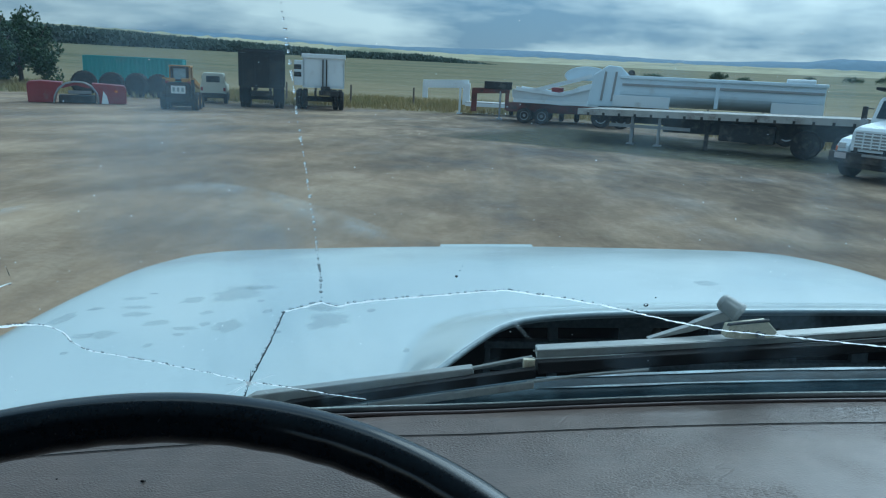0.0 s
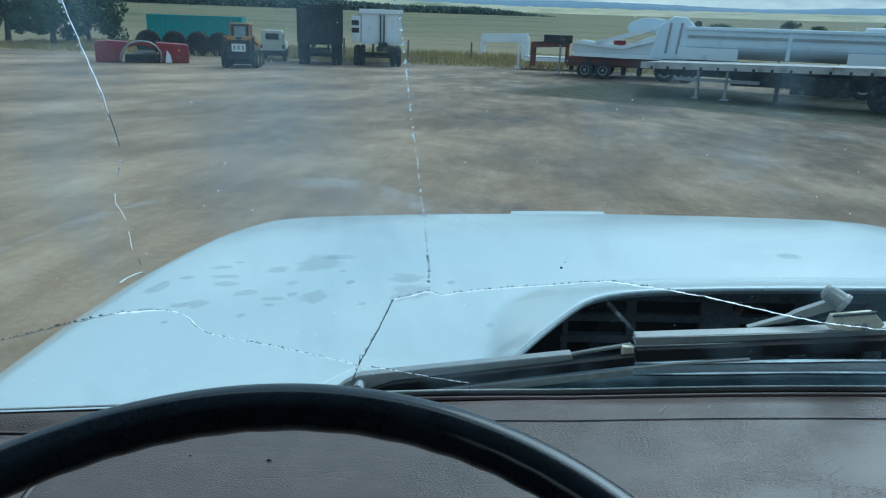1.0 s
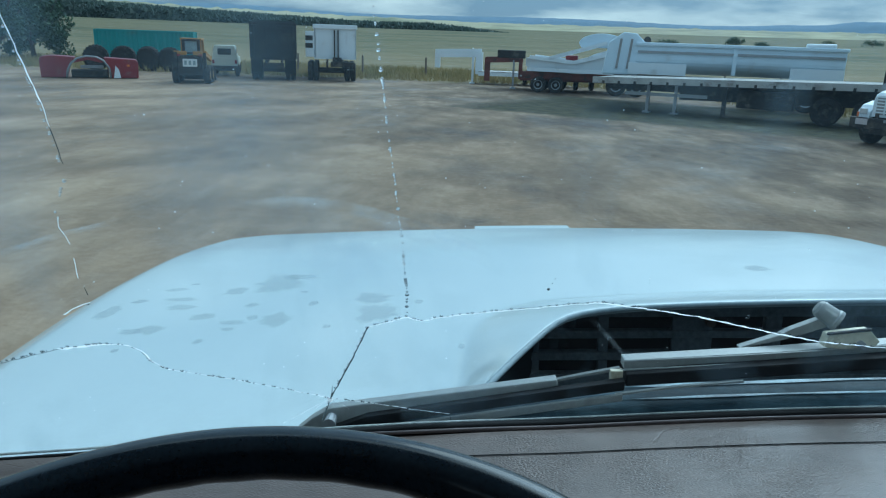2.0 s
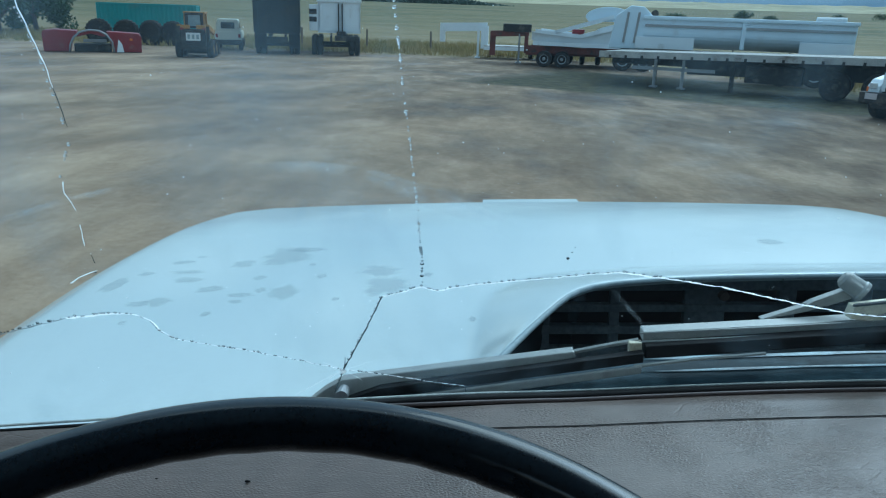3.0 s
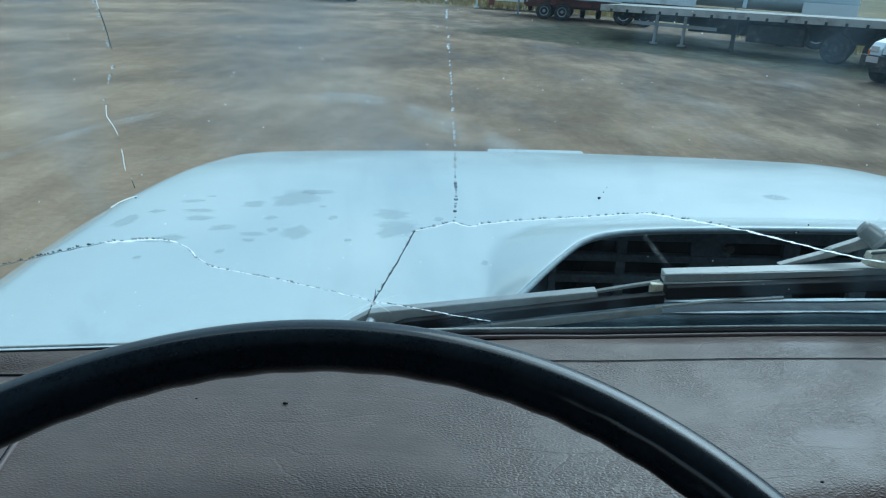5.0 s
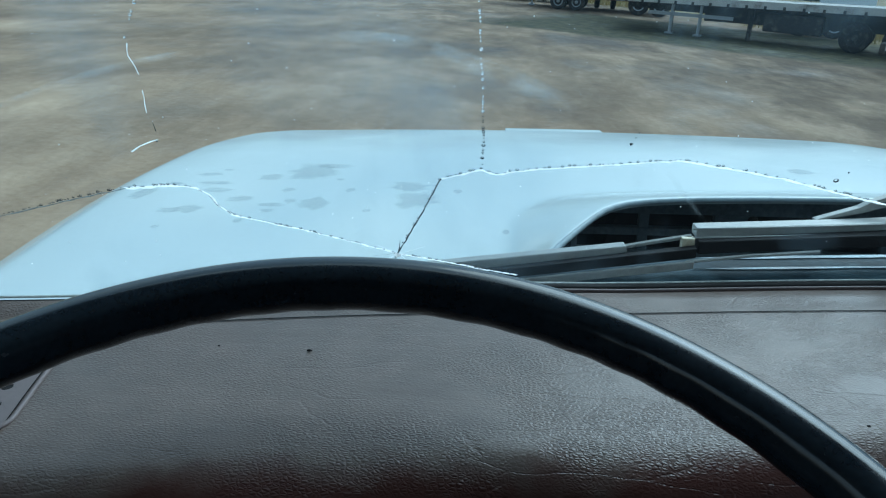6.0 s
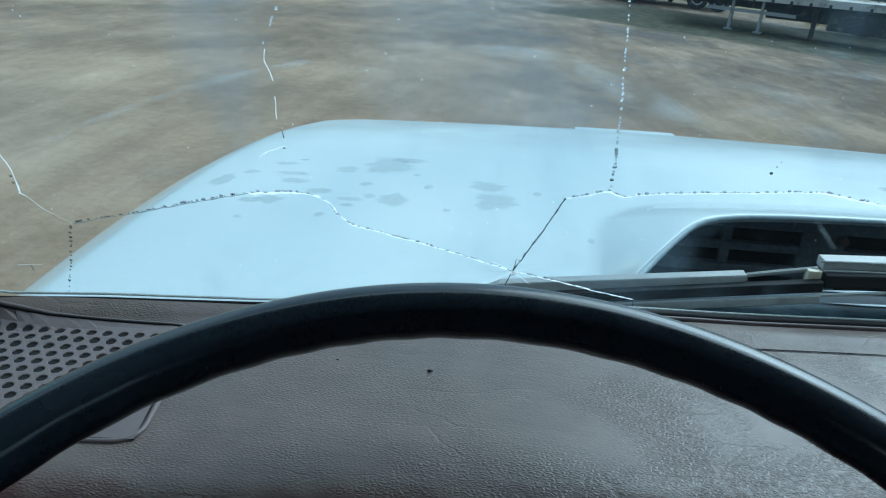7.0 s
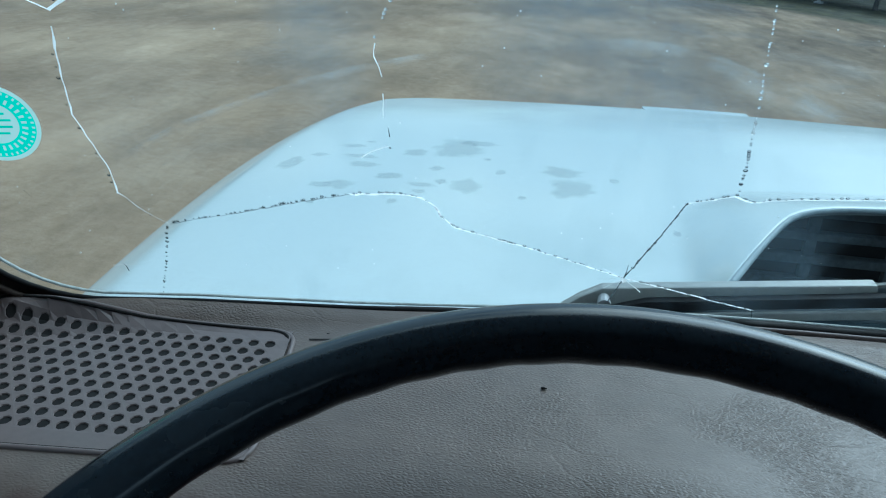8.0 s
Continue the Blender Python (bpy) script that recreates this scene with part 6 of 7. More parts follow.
    for sx in (-1.1, 1.1):
        beam(bm, (sx, -2.24, 1.9), (sx, -2.24, 2.44), 0.08, 0.08)
    part("cab_guard", bm, DARK_BODY, tk, "black cab guard over the roof")
    for x, mt in ((-0.85, BEACON), (0.85, AMBER)):
        bm = B()
        m2 = Matrix.Translation((x, -1.4, 2.56))
        lathe(bm, [(0.09, 0), (0.09, 0.10), (0.07, 0.17), (0.02, 0.19)], m2, 16)
        part("beacon", bm, mt, tk, "warning beacon")
    for sx in (-1, 1):
        road_wheel(tk, sx * 0.92, 0, 0.52, 0.28, sx)
        for x in (0.72, 1.02):
            road_wheel(tk, sx * x, -4.05, 0.52, 0.26, sx)
    bm = B()
    rod(bm, (-0.9, 0, 0.52), (0.9, 0, 0.52), 0.06); rod(bm, (-0.9, -4.05, 0.52), (0.9, -4.05, 0.52), 0.10)
    box(bm, (-0.42, 0, 0.62), (0.1, 0.6, 0.3)); box(bm, (0.42, 0, 0.62), (0.1, 0.6, 0.3)); box(bm, (-0.42, -4.05, 0.66), (0.1, 0.6, 0.3)); box(bm, (0.42, -4.05, 0.66), (0.1, 0.6, 0.3))
    part("axle", bm, CHASSIS, tk)
    return tk


# front axle between the two front wheels; the nose points to the yard
dump_truck(heading(12.25, 21.0, 120.0))


def dump_box(m, material, name, label, w=2.35, h=3.0, length=5.0):
    """The back of a tall dump body on its axles; the tailgate faces -y."""
    tk = thing(name, m, label, "dump truck")
    bm = B()
    z0 = 1.15
    for sx in (-1, 1):
        box(bm, (sx * (w / 2 - 0.04), length / 2, (z0 + h) / 2), (0.08, length, h - z0), 0.01)
    box(bm, (0, length / 2, z0), (w, length, 0.12), 0.01)
    box(bm, (0, length, (z0 + h) / 2 + 0.1), (w, 0.08, h - z0 + 0.2), 0.01)
    body = part("dump_body", bm, material, tk)
    bm = B()
    box(bm, (0, -0.03, (z0 + h) / 2 - 0.05), (w - 0.14, 0.07, h - z0 - 0.16), 0.012)
    gate = part("tailgate", bm, material, tk)
    for x in (-w / 2 + 0.15, -w / 6, w / 6, w / 2 - 0.15):
        bm = B()
        box(bm, (x, -0.09, (z0 + h) / 2 - 0.05), (0.09, 0.06, h - z0 - 0.2), 0.01)
        part("gate_rib", bm, material, gate)
    bm = B()
    box(bm, (0, -0.08, h - 0.03), (w + 0.08, 0.14, 0.13), 0.02)
    part("top_rail", bm, material, body)
    for sx in (-1, 1):
        for k in range(5):
            bm = B()
            box(bm, (sx * (w / 2 + 0.03), 0.2 + k * (length - 0.4) / 4, (z0 + h) / 2), (0.06, 0.12, h - z0), 0.01)
            part("side_post", bm, material, body)
        for x in (w / 2 - 0.14, w / 2 - 0.42):
            road_wheel(tk, sx * x, 0.9, 0.52, 0.26, sx, rim_mat=STEEL)
            road_wheel(tk, sx * x, 2.15, 0.52, 0.26, sx, rim_mat=STEEL)
        bm = B()
        box(bm, (sx * (w / 2 - 0.28), 0.22, 0.72), (0.6, 0.03, 0.72), 0.005)
        part("mud_flap", bm, RUBBER, tk, "black mud flap")
    bm = B()
    for x in (-0.42, 0.42):
        beam(bm, (x, 0.1, 0.95), (x, length + 1.2, 0.95), 0.09, 0.24)
    box(bm, (0, 0.12, 0.78), (1.1, 0.12, 0.30), 0.02)
    rod(bm, (-0.9, 0.9, 0.52), (0.9, 0.9, 0.52), 0.10); rod(bm, (-0.9, 2.15, 0.52), (0.9, 2.15, 0.52), 0.10)
    box(bm, (-0.42, 1.5, 0.7), (0.1, 1.3, 0.34)); box(bm, (0.42, 1.5, 0.7), (0.1, 1.3, 0.34))
    part("frame_rail", bm, CHASSIS, tk)
    return tk


dump_box(heading(-10.3, 40.9, 13), DARK_BODY, "dump_truck", "tall black steel dump truck seen from its closed tailgate")


def dump_trailer(m):
    """White dump trailer with a lift ram and ladder at its front wall, which faces -y."""
    tr = thing("dump_trailer", m, "tall white dump trailer with a black frame and lift ram", "trailer")
    w, z0, h, length = 2.30, 1.25, 3.0, 5.2
    bm = B()
    for sx in (-1, 1):
        box(bm, (sx * (w / 2 - 0.04), length / 2, (z0 + h) / 2), (0.08, length, h - z0), 0.01)
    box(bm, (0, 0.04, (z0 + h) / 2), (w, 0.08, h - z0), 0.01)
    box(bm, (0, length, (z0 + h) / 2), (w, 0.08, h - z0), 0.01)
    box(bm, (0, length / 2, z0), (w, length, 0.10))
    body = part("box_body", bm, WHITE, tr)
    bm = B()
    box(bm, (0, -0.02, h - 0.08), (w + 0.12, 0.14, 0.24), 0.03)
    part("top_rail", bm, WHITE, body)
    for x in (-0.04, 0.16):
        bm = B()
        beam(bm, (x, -0.08, 1.15), (x, -0.08, 2.75), 0.07, 0.07)
        part("lift_ram", bm, CHASSIS, tr, "black lift ram")
    bm = B()
    box(bm, (-1.32, 0.6, 1.98), (0.60, 1.2, 1.36), 0.03)
    side = part("side_box", bm, WHITE, tr, "lower white side box")
    for z in (2.3, 1.9):
        bm = B()
        box(bm, (-1.42, -0.01, z), (0.40, 0.03, 0.26), 0.01)
        part("dark_panel", bm, CHASSIS, side, "dark panel")
    bm = B()
    for x in (-0.45, 0.45):
        beam(bm, (x, -0.9, 0.95), (x, length, 0.95), 0.10, 0.26)
    box(bm, (0.30, -0.5, 0.95), (1.1, 0.9, 0.26), 0.02)
    box(bm, (0.1, -0.3, 1.15), (0.5, 0.5, 0.3), 0.03)
    rod(bm, (-1.1, 0.5, 0.52), (1.1, 0.5, 0.52), 0.09); rod(bm, (-1.1, 3.4, 0.52), (1.1, 3.4, 0.52), 0.09)
    box(bm, (-0.45, 0.5, 0.7), (0.1, 0.5, 0.4)); box(bm, (0.45, 0.5, 0.7), (0.1, 0.5, 0.4)); box(bm, (0.45, 3.4, 0.7), (0.1, 0.5, 0.4)); box(bm, (-0.45, 3.4, 0.7), (0.1, 0.5, 0.4))
    part("frame_rail", bm, CHASSIS, tr)
    for x, s in ((-1.38, -1), (-1.06, -1), (1.0, 1), (0.68, 1)):
        for y in (0.5, 3.4):
            road_wheel(tr, x, y, 0.52, 0.27, s, rim_mat=STEEL)
    return tr


dump_trailer(heading(-7.2, 42.3, 10))


def skid_steer(m):
    """A compact loader seen from its dark rear door; rear faces -y."""
    sk = thing("skid_steer", m, "yellow compact skid-steer loader with a black rear door", "loader")
    bm = B()
    prism(bm, [(-0.95, 0.42), (1.1, 0.38), (1.1, 0.95), (-0.2, 1.15), (-0.95, 1.28)], -0.52, 0.52, "x", 0.04)
    part("body", bm, CHASSIS, sk, "black lower body")
    bm = B()
    box(bm, (0, -0.98, 0.88), (1.12, 0.10, 0.92), 0.04)
    door = part("rear_door", bm, CHASSIS, sk, "black rear door")
    bm = B()
    box(bm, (0.0, -1.036, 0.98), (0.66, 0.012, 0.36), 0.003)
    mark = part("pale_panel", bm, PALE, door, "pale rectangular mark")
    for x in (-0.2, 0.0, 0.2):
        bm = B()
        box(bm, (x, -1.045, 0.98), (0.11, 0.008, 0.20), 0.002)
        part("mark_block", bm, HAZY_GLASS, mark, "dull blue-grey block")
    bm = B()
    for k in range(3):
        box(bm, (0, -1.04, 0.62 + 0.07 * k), (0.7, 0.02, 0.03))
    part("door_vent", bm, CHASSIS, door)
    bm = B()
    for sx in (-1, 1):
        beam(bm, (sx * 0.44, -0.35, 1.20), (sx * 0.42, -0.30, 2.02), 0.09, 0.09)
        beam(bm, (sx * 0.44, 0.75, 1.05), (sx * 0.42, 0.60, 2.02), 0.09, 0.09)
    box(bm, (0, 0.15, 2.06), (1.0, 1.10, 0.10), 0.03)
    cage = part("cab_frame", bm, YELLOW, sk)
    bm = B()
    for sx in (-1, 1):
        box(bm, (sx * 0.35, -0.40, 1.70), (0.14, 0.05, 0.66), 0.01)
    for z in (1.40, 2.01):
        box(bm, (0, -0.40, z), (0.84, 0.05, 0.10), 0.01)
    part("window_surround", bm, CHASSIS, cage, "dark window surround")
    bm = B()
    box(bm, (0, -0.35, 1.70), (0.60, 0.02, 0.56), 0.01)
    part("rear_window", bm, HAZY_GLASS, cage, "hazy pale rear window")
    for sx in (-1, 1):
        bm = B()
        beam(bm, (sx * 0.68, -0.85, 1.42), (sx * 0.68, 1.2, 1.1), 0.13, 0.22)
        part("lift_arm", bm, YELLOW, sk)
        bm = B()
        beam(bm, (sx * 0.66, -0.86, 0.75), (sx * 0.66, -0.86, 1.46), 0.14, 0.18)
        part("rear_post", bm, CHASSIS, sk)
        bm = B()
        box(bm, (sx * 0.36, -0.90, 1.42), (0.42, 0.20, 0.18), 0.03)
        part("engine_cover", bm, YELLOW, sk)
        bm = B()
        box(bm, (sx * 0.5, -1.0, 1.33), (0.16, 0.06, 0.10), 0.01)
        part("tail_light", bm, RED, sk, "red tail light")
        for y in (-0.52, 0.62):
            road_wheel(sk, sx * 0.72, y, 0.42, 0.30, sx, rim_mat=YELLOW)
    bm = B()
    rod(bm, (-0.7, -0.52, 0.42), (0.7, -0.52, 0.42), 0.08); rod(bm, (-0.7, 0.62, 0.42), (0.7, 0.62, 0.42), 0.08)
    part("axle", bm, CHASSIS, sk)
    bm = B()
    prism(bm, [(1.2, 0.08), (1.9, 0.06), (1.95, 0.10), (1.45, 0.20), (1.30, 0.70), (1.2, 0.72)], -0.9, 0.9, "x", 0.01)
    part("bucket", bm, CHASSIS, sk, "black bucket")


skid_steer(heading(-13.25, 36.9, 12))


def small_suv(m):
    """A small cream off-roader seen from behind; rear faces -y."""
    car = thing("jeep", m, "small cream off-road car parked at the grass edge", "car")
    bm = B()
    prism(bm, [(-0.70, 0.50), (0.70, 0.50), (0.74, 0.75), (0.70, 1.05), (-0.70, 1.05), (-0.74, 0.75)], 0, 3.4, "y", 0.04)
    body = part("body", bm, CREAM, car)
    bm = B()
    prism(bm, [(-0.68, 1.03), (0.68, 1.03), (0.56, 1.66), (0.50, 1.72), (-0.50, 1.72), (-0.56, 1.66)], 0.02, 1.9, "y", 0.03)
    part("hard_top", bm, CREAM, car)
    bm = B()
    box(bm, (0, 0.005, 1.38), (0.74, 0.03, 0.34), 0.02)
    part("rear_window", bm, DARK_GLASS, car)
    for sx in (-1, 1):
        bm = B()
        prism(bm, [(0.25, 1.12), (1.7, 1.12), (1.5, 1.55), (0.3, 1.55)], sx * 0.63 - 0.012, sx * 0.63 + 0.012, "x")
        part("side_window", bm, DARK_GLASS, car)
        bm = B()
        box(bm, (sx * 0.62, -0.02, 0.82), (0.12, 0.05, 0.20), 0.01)
        part("tail_light", bm, RED, car, "red tail light")
        for y in (0.55, 2.7):
            road_wheel(car, sx * 0.66, y, 0.36, 0.22, sx, rim_mat=STEEL)
    bm = B()
    box(bm, (0, -0.06, 0.52), (1.40, 0.12, 0.16), 0.02)
    box(bm, (0, 1.6, 0.45), (0.8, 3.0, 0.14))
    rod(bm, (-0.6, 0.55, 0.36), (0.6, 0.55, 0.36), 0.07); rod(bm, (-0.6, 2.7, 0.36), (0.6, 2.7, 0.36), 0.07)
    part("bumper", bm, CHASSIS, car, "black bumper")


small_suv(heading(-13.7, 43.2, 14))


def container(m, length=6.2, h=2.35, w=2.4):
    ct = thing("shipping_container", m, "teal corrugated steel shipping container", "container")

    def wall(name, n, span, place):
        bm = B()
        cols = []
        for k in range(n * 4 + 1):
            u = -span / 2 + span * k / (n * 4)
            d = (0.0, 0.0, 0.04, 0.04)[k % 4]
            cols.append([bm.verts.new(place(u, d, z)) for z in (0.16, h - 0.12)])
        for p, q in zip(cols, cols[1:]):
            bm.faces.new((p[0], q[0], q[1], p[1]))
        part(name, bm, TEAL, ct)
    wall("side_wall", 22, length - 0.1, lambda u, d, z: (u, -w / 2 + 0.05 - d, z))
    wall("side_wall", 22, length - 0.1, lambda u, d, z: (u, w / 2 - 0.05 + d, z))
    wall("end_wall", 9, w - 0.1, lambda u, d, z: (-length / 2 + 0.05 - d, u, z))
    wall("end_wall", 9, w - 0.1, lambda u, d, z: (length / 2 - 0.05 + d, u, z))
    bm = B()
    box(bm, (0, 0, h - 0.06), (length - 0.04, w - 0.04, 0.06))
    part("roof", bm, TEAL, ct)
    for sx in (-1, 1):
        for sy in (-1, 1):
            bm = B()
            box(bm, (sx * (length / 2 - 0.06), sy * (w / 2 - 0.06), h / 2), (0.16, 0.16, h), 0.01)
            part("corner_post", bm, TEAL, ct)
    for z in (0.08, h - 0.05):
        for sy in (-1, 1):
            bm = B()
            box(bm, (0, sy * (w / 2 - 0.06), z), (length - 0.3, 0.13, 0.15), 0.01)
            part("rail", bm, TEAL, ct)


container(heading(-21.6, 51.6, 14))


def big_tyre(m):
    ty = thing("loader_tyre", m, "large black loader tyre standing on edge", "tyre", "loader tyres by the container")
    bm = B()
    r, w = 0.72, 0.52
    mm = Matrix.Translation((0, 0, r)) @ Matrix.Rotation(radians(90), 4, "X")
    lathe(bm, [(r * 0.5, -w * 0.4), (r * 0.85, -w / 2), (r, -w * 0.38), (r, w * 0.38), (r * 0.85, w / 2), (r * 0.5, w * 0.4)], mm, 32)
    body = part("carcass", bm, TYRE, ty)
    for k in range(22):
        bm = B()
        a = 2 * math.pi * k / 22
        box(bm, (0, 0, 0), (0.07, w * 0.9, 0.07), 0.0, Matrix.Translation((r * math.cos(a), 0, r + r * math.sin(a))) @ Matrix.Rotation(-a, 4, "Y"))
        part("tread_lug", bm, TYRE, body)
    return ty


_ty = big_tyre(heading(-22.1, 45.2, 20))
for tx, tyy, rot in ((-20.6, 45.6, 10), (-19.2, 45.9, -8), (-18.0, 46.2, 16)):
    copy_thing(_ty, heading(tx, tyy, rot, -0.02))


def red_clip(m):
    """The removed front end of a red truck: two arched fenders and a pale grille, resting on the ground."""
    rc = thing("truck_front_clip", m, "red truck front clip with arched fenders lying on the dirt", "truck part")
    bm = B()
    prism(bm, [(-2.0, 0.02), (-0.98, 0.02), (-0.86, 0.55), (-0.62, 0.98), (-1.5, 1.03), (-1.94, 0.98), (-2.02, 0.85)], 0, 1.3, "y", 0.05)
    part("fender", bm, RED, rc)
    bm = B()
    prism(bm, [(0.78, 0.02), (1.96, 0.02), (1.98, 0.78), (1.88, 0.90), (0.55, 0.98), (0.66, 0.6)], 0, 1.3, "y", 0.05)
    part("fender", bm, RED, rc)
    bm = B()
    tube(bm, [(-0.98, -0.03, 0.02), (-0.93, -0.03, 0.35), (-0.78, -0.03, 0.68), (-0.52, -0.03, 0.92), (-0.15, -0.03, 1.03), (0.25, -0.03, 1.0), (0.56, -0.03, 0.82), (0.76, -0.03, 0.5), (0.80, -0.03, 0.02)], 0.045, 8)
    part("wheel_arch", bm, STEEL, rc, "pale bare metal wheel arch edge", smooth=True)
    bm = B()
    prism(bm, [(-0.75, 0.86), (-0.2, 1.02), (0.3, 0.98), (0.6, 0.80), (0.45, 0.72), (-0.1, 0.86), (-0.65, 0.70)], 0.1, 1.2, "y", 0.02)
    part("hood_edge", bm, RED, rc)
    bm = B()
    box(bm, (-0.05, 0.6, 0.20), (1.5, 0.9, 0.36), 0.04)
    part("inner_panel", bm, CHASSIS, rc, "dark inner panel")
    bm = B()
    box(bm, (0.05, 0.4, 0.52), (0.95, 0.10, 0.16), 0.03)
    part("chrome_bar", bm, STEEL, rc, "dull chrome bar")
    bm = B()
    prism(bm, [(0.92, 0.02), (1.22, 0.02), (1.16, 0.40), (1.02, 0.62)], -0.12, -0.01, "y", 0.01)
    part("pale_cover", bm, WHITE, rc, "white cover")
    bm = B()
    box(bm, (1.55, -0.01, 0.62), (0.12, 0.05, 0.10), 0.01)
    part("turn_signal", bm, AMBER, rc, "amber turn signal")


red_clip(heading(-18.6, 37.4, 24) @ Matrix.Diagonal((1.12, 1.0, 1.04, 1)))


def gooseneck(m, material, name, label, length=7.0, top=1.78, box_on=False, neck=2.52):
    """A flat trailer with a raised neck. The neck's tip is at the origin; the deck runs to +x."""
    g = thing(name, m, label, "trailer")
    for y in (-0.35, 0.35):
        bm = B()
        beam(bm, (-0.06, y * 0.5, top - 0.14), (neck + 0.12, y, top - 0.04), 0.18, 0.30 if box_on else 0.46)
        part("neck_beam", bm, material, g)
        bm = B()
        beam(bm, (neck, y, top), (neck, y, 0.55), 0.20 if box_on else 0.40, 0.36)
        beam(bm, (neck + 0.03, y, 0.62), (neck + 0.38, y, 0.60), 0.18, 0.24)
        part("neck_post", bm, material, g)
        bm = B()
        beam(bm, (neck, y * 2.6, 0.60), (length, y * 2.6, 0.62), 0.12, 0.20)
        part("deck_rail", bm, material, g)
        bm = B()
        beam(bm, (neck - 0.37, y, 0.06), (neck - 0.37, y, top - 0.1), 0.10, 0.10)
        box(bm, (neck - 0.37, y, 0.03), (0.3, 0.3, 0.05))
        part("jack_leg", bm, WHITE if material is WHITE else STEEL, g)
        for x in (length * 0.62, length * 0.62 + 0.85):
            road_wheel(g, x, 0, 0.38, 0.24, 1)
    # the lathe wheels above stand across the travel direction; turn them
    for o in [c for c in g.children if c.name.startswith("wheel")]:
        k = -0.98 if o.name.endswith("1") or o.name.endswith("3") else 0.98
        o.matrix_basis = Matrix.Translation((0, k, 0))
    bm = B()
    beam(bm, (0.05, 0, top - 0.05), (0.05, 0, top - (1.25 if box_on else 0.95)), 0.30, 0.30)
    part("coupler", bm, material, g)
    bm = B()
    box(bm, ((length + neck) / 2, 0, 0.72), (length - neck, 1.9, 0.06))
    part("deck", bm, WOOD_DECK, g, "weathered plank deck")
    if box_on:
        bm = B()
        box(bm, (neck * 0.72, 0, top + 0.20), (1.5, 0.9, 0.40), 0.02)
        part("tool_box", bm, CHASSIS, g, "dark tool box on the neck")
    return g


def turned_wheel(parent, x, y, r, w, side, rim_mat=None):
    """A road wheel of a trailer whose length runs along x."""
    bm = B()
    m = Matrix.Translation((x, y, r)) @ Matrix.Rotation(radians(-90) * side, 4, "X")
    lathe(bm, [(r * 0.56, -w / 2), (r * 0.90, -w / 2), (r, -w * 0.36), (r, w * 0.36), (r * 0.90, w / 2), (r * 0.58, w / 2), (r * 0.56, w * 0.3)], m, 28)
    wheel = part("wheel", bm, TYRE, parent)
    bm = B()
    lathe(bm, [(r * 0.58, w * 0.20), (r * 0.58, w * 0.42), (r * 0.52, w * 0.40), (r * 0.40, w * 0.18), (r * 0.22, w * 0.20), (r * 0.18, w * 0.44), (r * 0.08, w * 0.46)], m, 24)
    part("rim", bm, rim_mat or STEEL, wheel)


gooseneck(heading(-1.65, 45.2, -3), WHITE, "gooseneck_trailer", "white gooseneck flat trailer standing on its jack legs", 8.5, 1.80)
gooseneck(heading(1.2, 41.6, -4), RED_OXIDE, "gooseneck_trailer", "dark red gooseneck trailer with a dark tool box on its neck", 8.0, 1.62, True, 1.85)


def belly_dump(m):
    """White belly-dump trailer: sloped hopper sides, diagonal braces, red-brown frame. Length along x."""
    bd = thing("belly_dump_trailer", m, "white belly-dump trailer with sloped hopper and a rusty red frame", "trailer")
    L = 5.6
    bm = B()
    rows = []
    for x, zb, zt in ((0.0, 1.30, 1.70), (0.5, 1.10, 1.75), (2.6, 1.00, 1.55), (3.4, 1.05, 2.0), (L, 1.20, 2.65)):
        rows.append([bm.verts.new(p) for p in ((x, -0.95, zb), (x, -1.15, zt), (x, 1.15, zt), (x, 0.95, zb))])
    for p, q in zip(rows, rows[1:]):
        for k in range(4):
            bm.faces.new((p[k], q[k], q[(k + 1) % 4], p[(k + 1) % 4]))
    bm.faces.new(rows[0]); bm.faces.new(rows[-1][::-1])
    bmesh.ops.recalc_face_normals(bm, faces=bm.faces[:])
    part("hopper", bm, WHITE, bd)
    for y in (-1.18, 1.18):
        for a, b in (((0.2, 1.75), (2.5, 1.55)), ((2.4, 1.55), (5.0, 2.25)), ((1.2, 1.72), (4.0, 2.55)), ((0.1, 1.15), (L, 1.12))):
            bm = B()
            beam(bm, (a[0], y, a[1]), (b[0], y, b[1]), 0.12, 0.18)
            part("side_brace", bm, WHITE, bd)
        bm = B()
        beam(bm, (-0.2, y * 0.6, 0.85), (L + 1.0, y * 0.6, 0.85), 0.16, 0.34)
        part("frame_rail", bm, RED_OXIDE, bd)
        for x in (0.7, 1.6):
            turned_wheel(bd, x, y * 0.86, 0.40, 0.30, 1 if y > 0 else -1)
        for x in (4.6, 5.6):
            turned_wheel(bd, x, y * 0.86, 0.50, 0.30, 1 if y > 0 else -1)
    bm = B()
    arch = [(3.75 + 1.15 * math.cos(radians(a)), 2.50 + 0.50 * math.sin(radians(a))) for a in range(0, 181, 15)]
    prism(bm, arch + [(2.75, 2.30), (4.75, 2.30)], -1.05, 1.05, "y", 0.03)
    part("rolled_tarp", bm, ALUMINIUM, bd, "pale tarp cover")
    bm = B()
    box(bm, (2.3, -0.8, 1.75), (0.6, 0.4, 0.3), 0.04)
    part("red_box", bm, RED, bd, "red box")
    bm = B()
    for x in (0.7, 1.6, 4.6, 5.6):
        rod(bm, (x, -1.0, 0.45), (x, 1.0, 0.45), 0.08)
        box(bm, (x, 0.68, 0.62), (0.3, 0.1, 0.3)); box(bm, (x, -0.68, 0.62), (0.3, 0.1, 0.3))
    part("axle", bm, CHASSIS, bd)


belly_dump(heading(3.35, 40.2, -12))


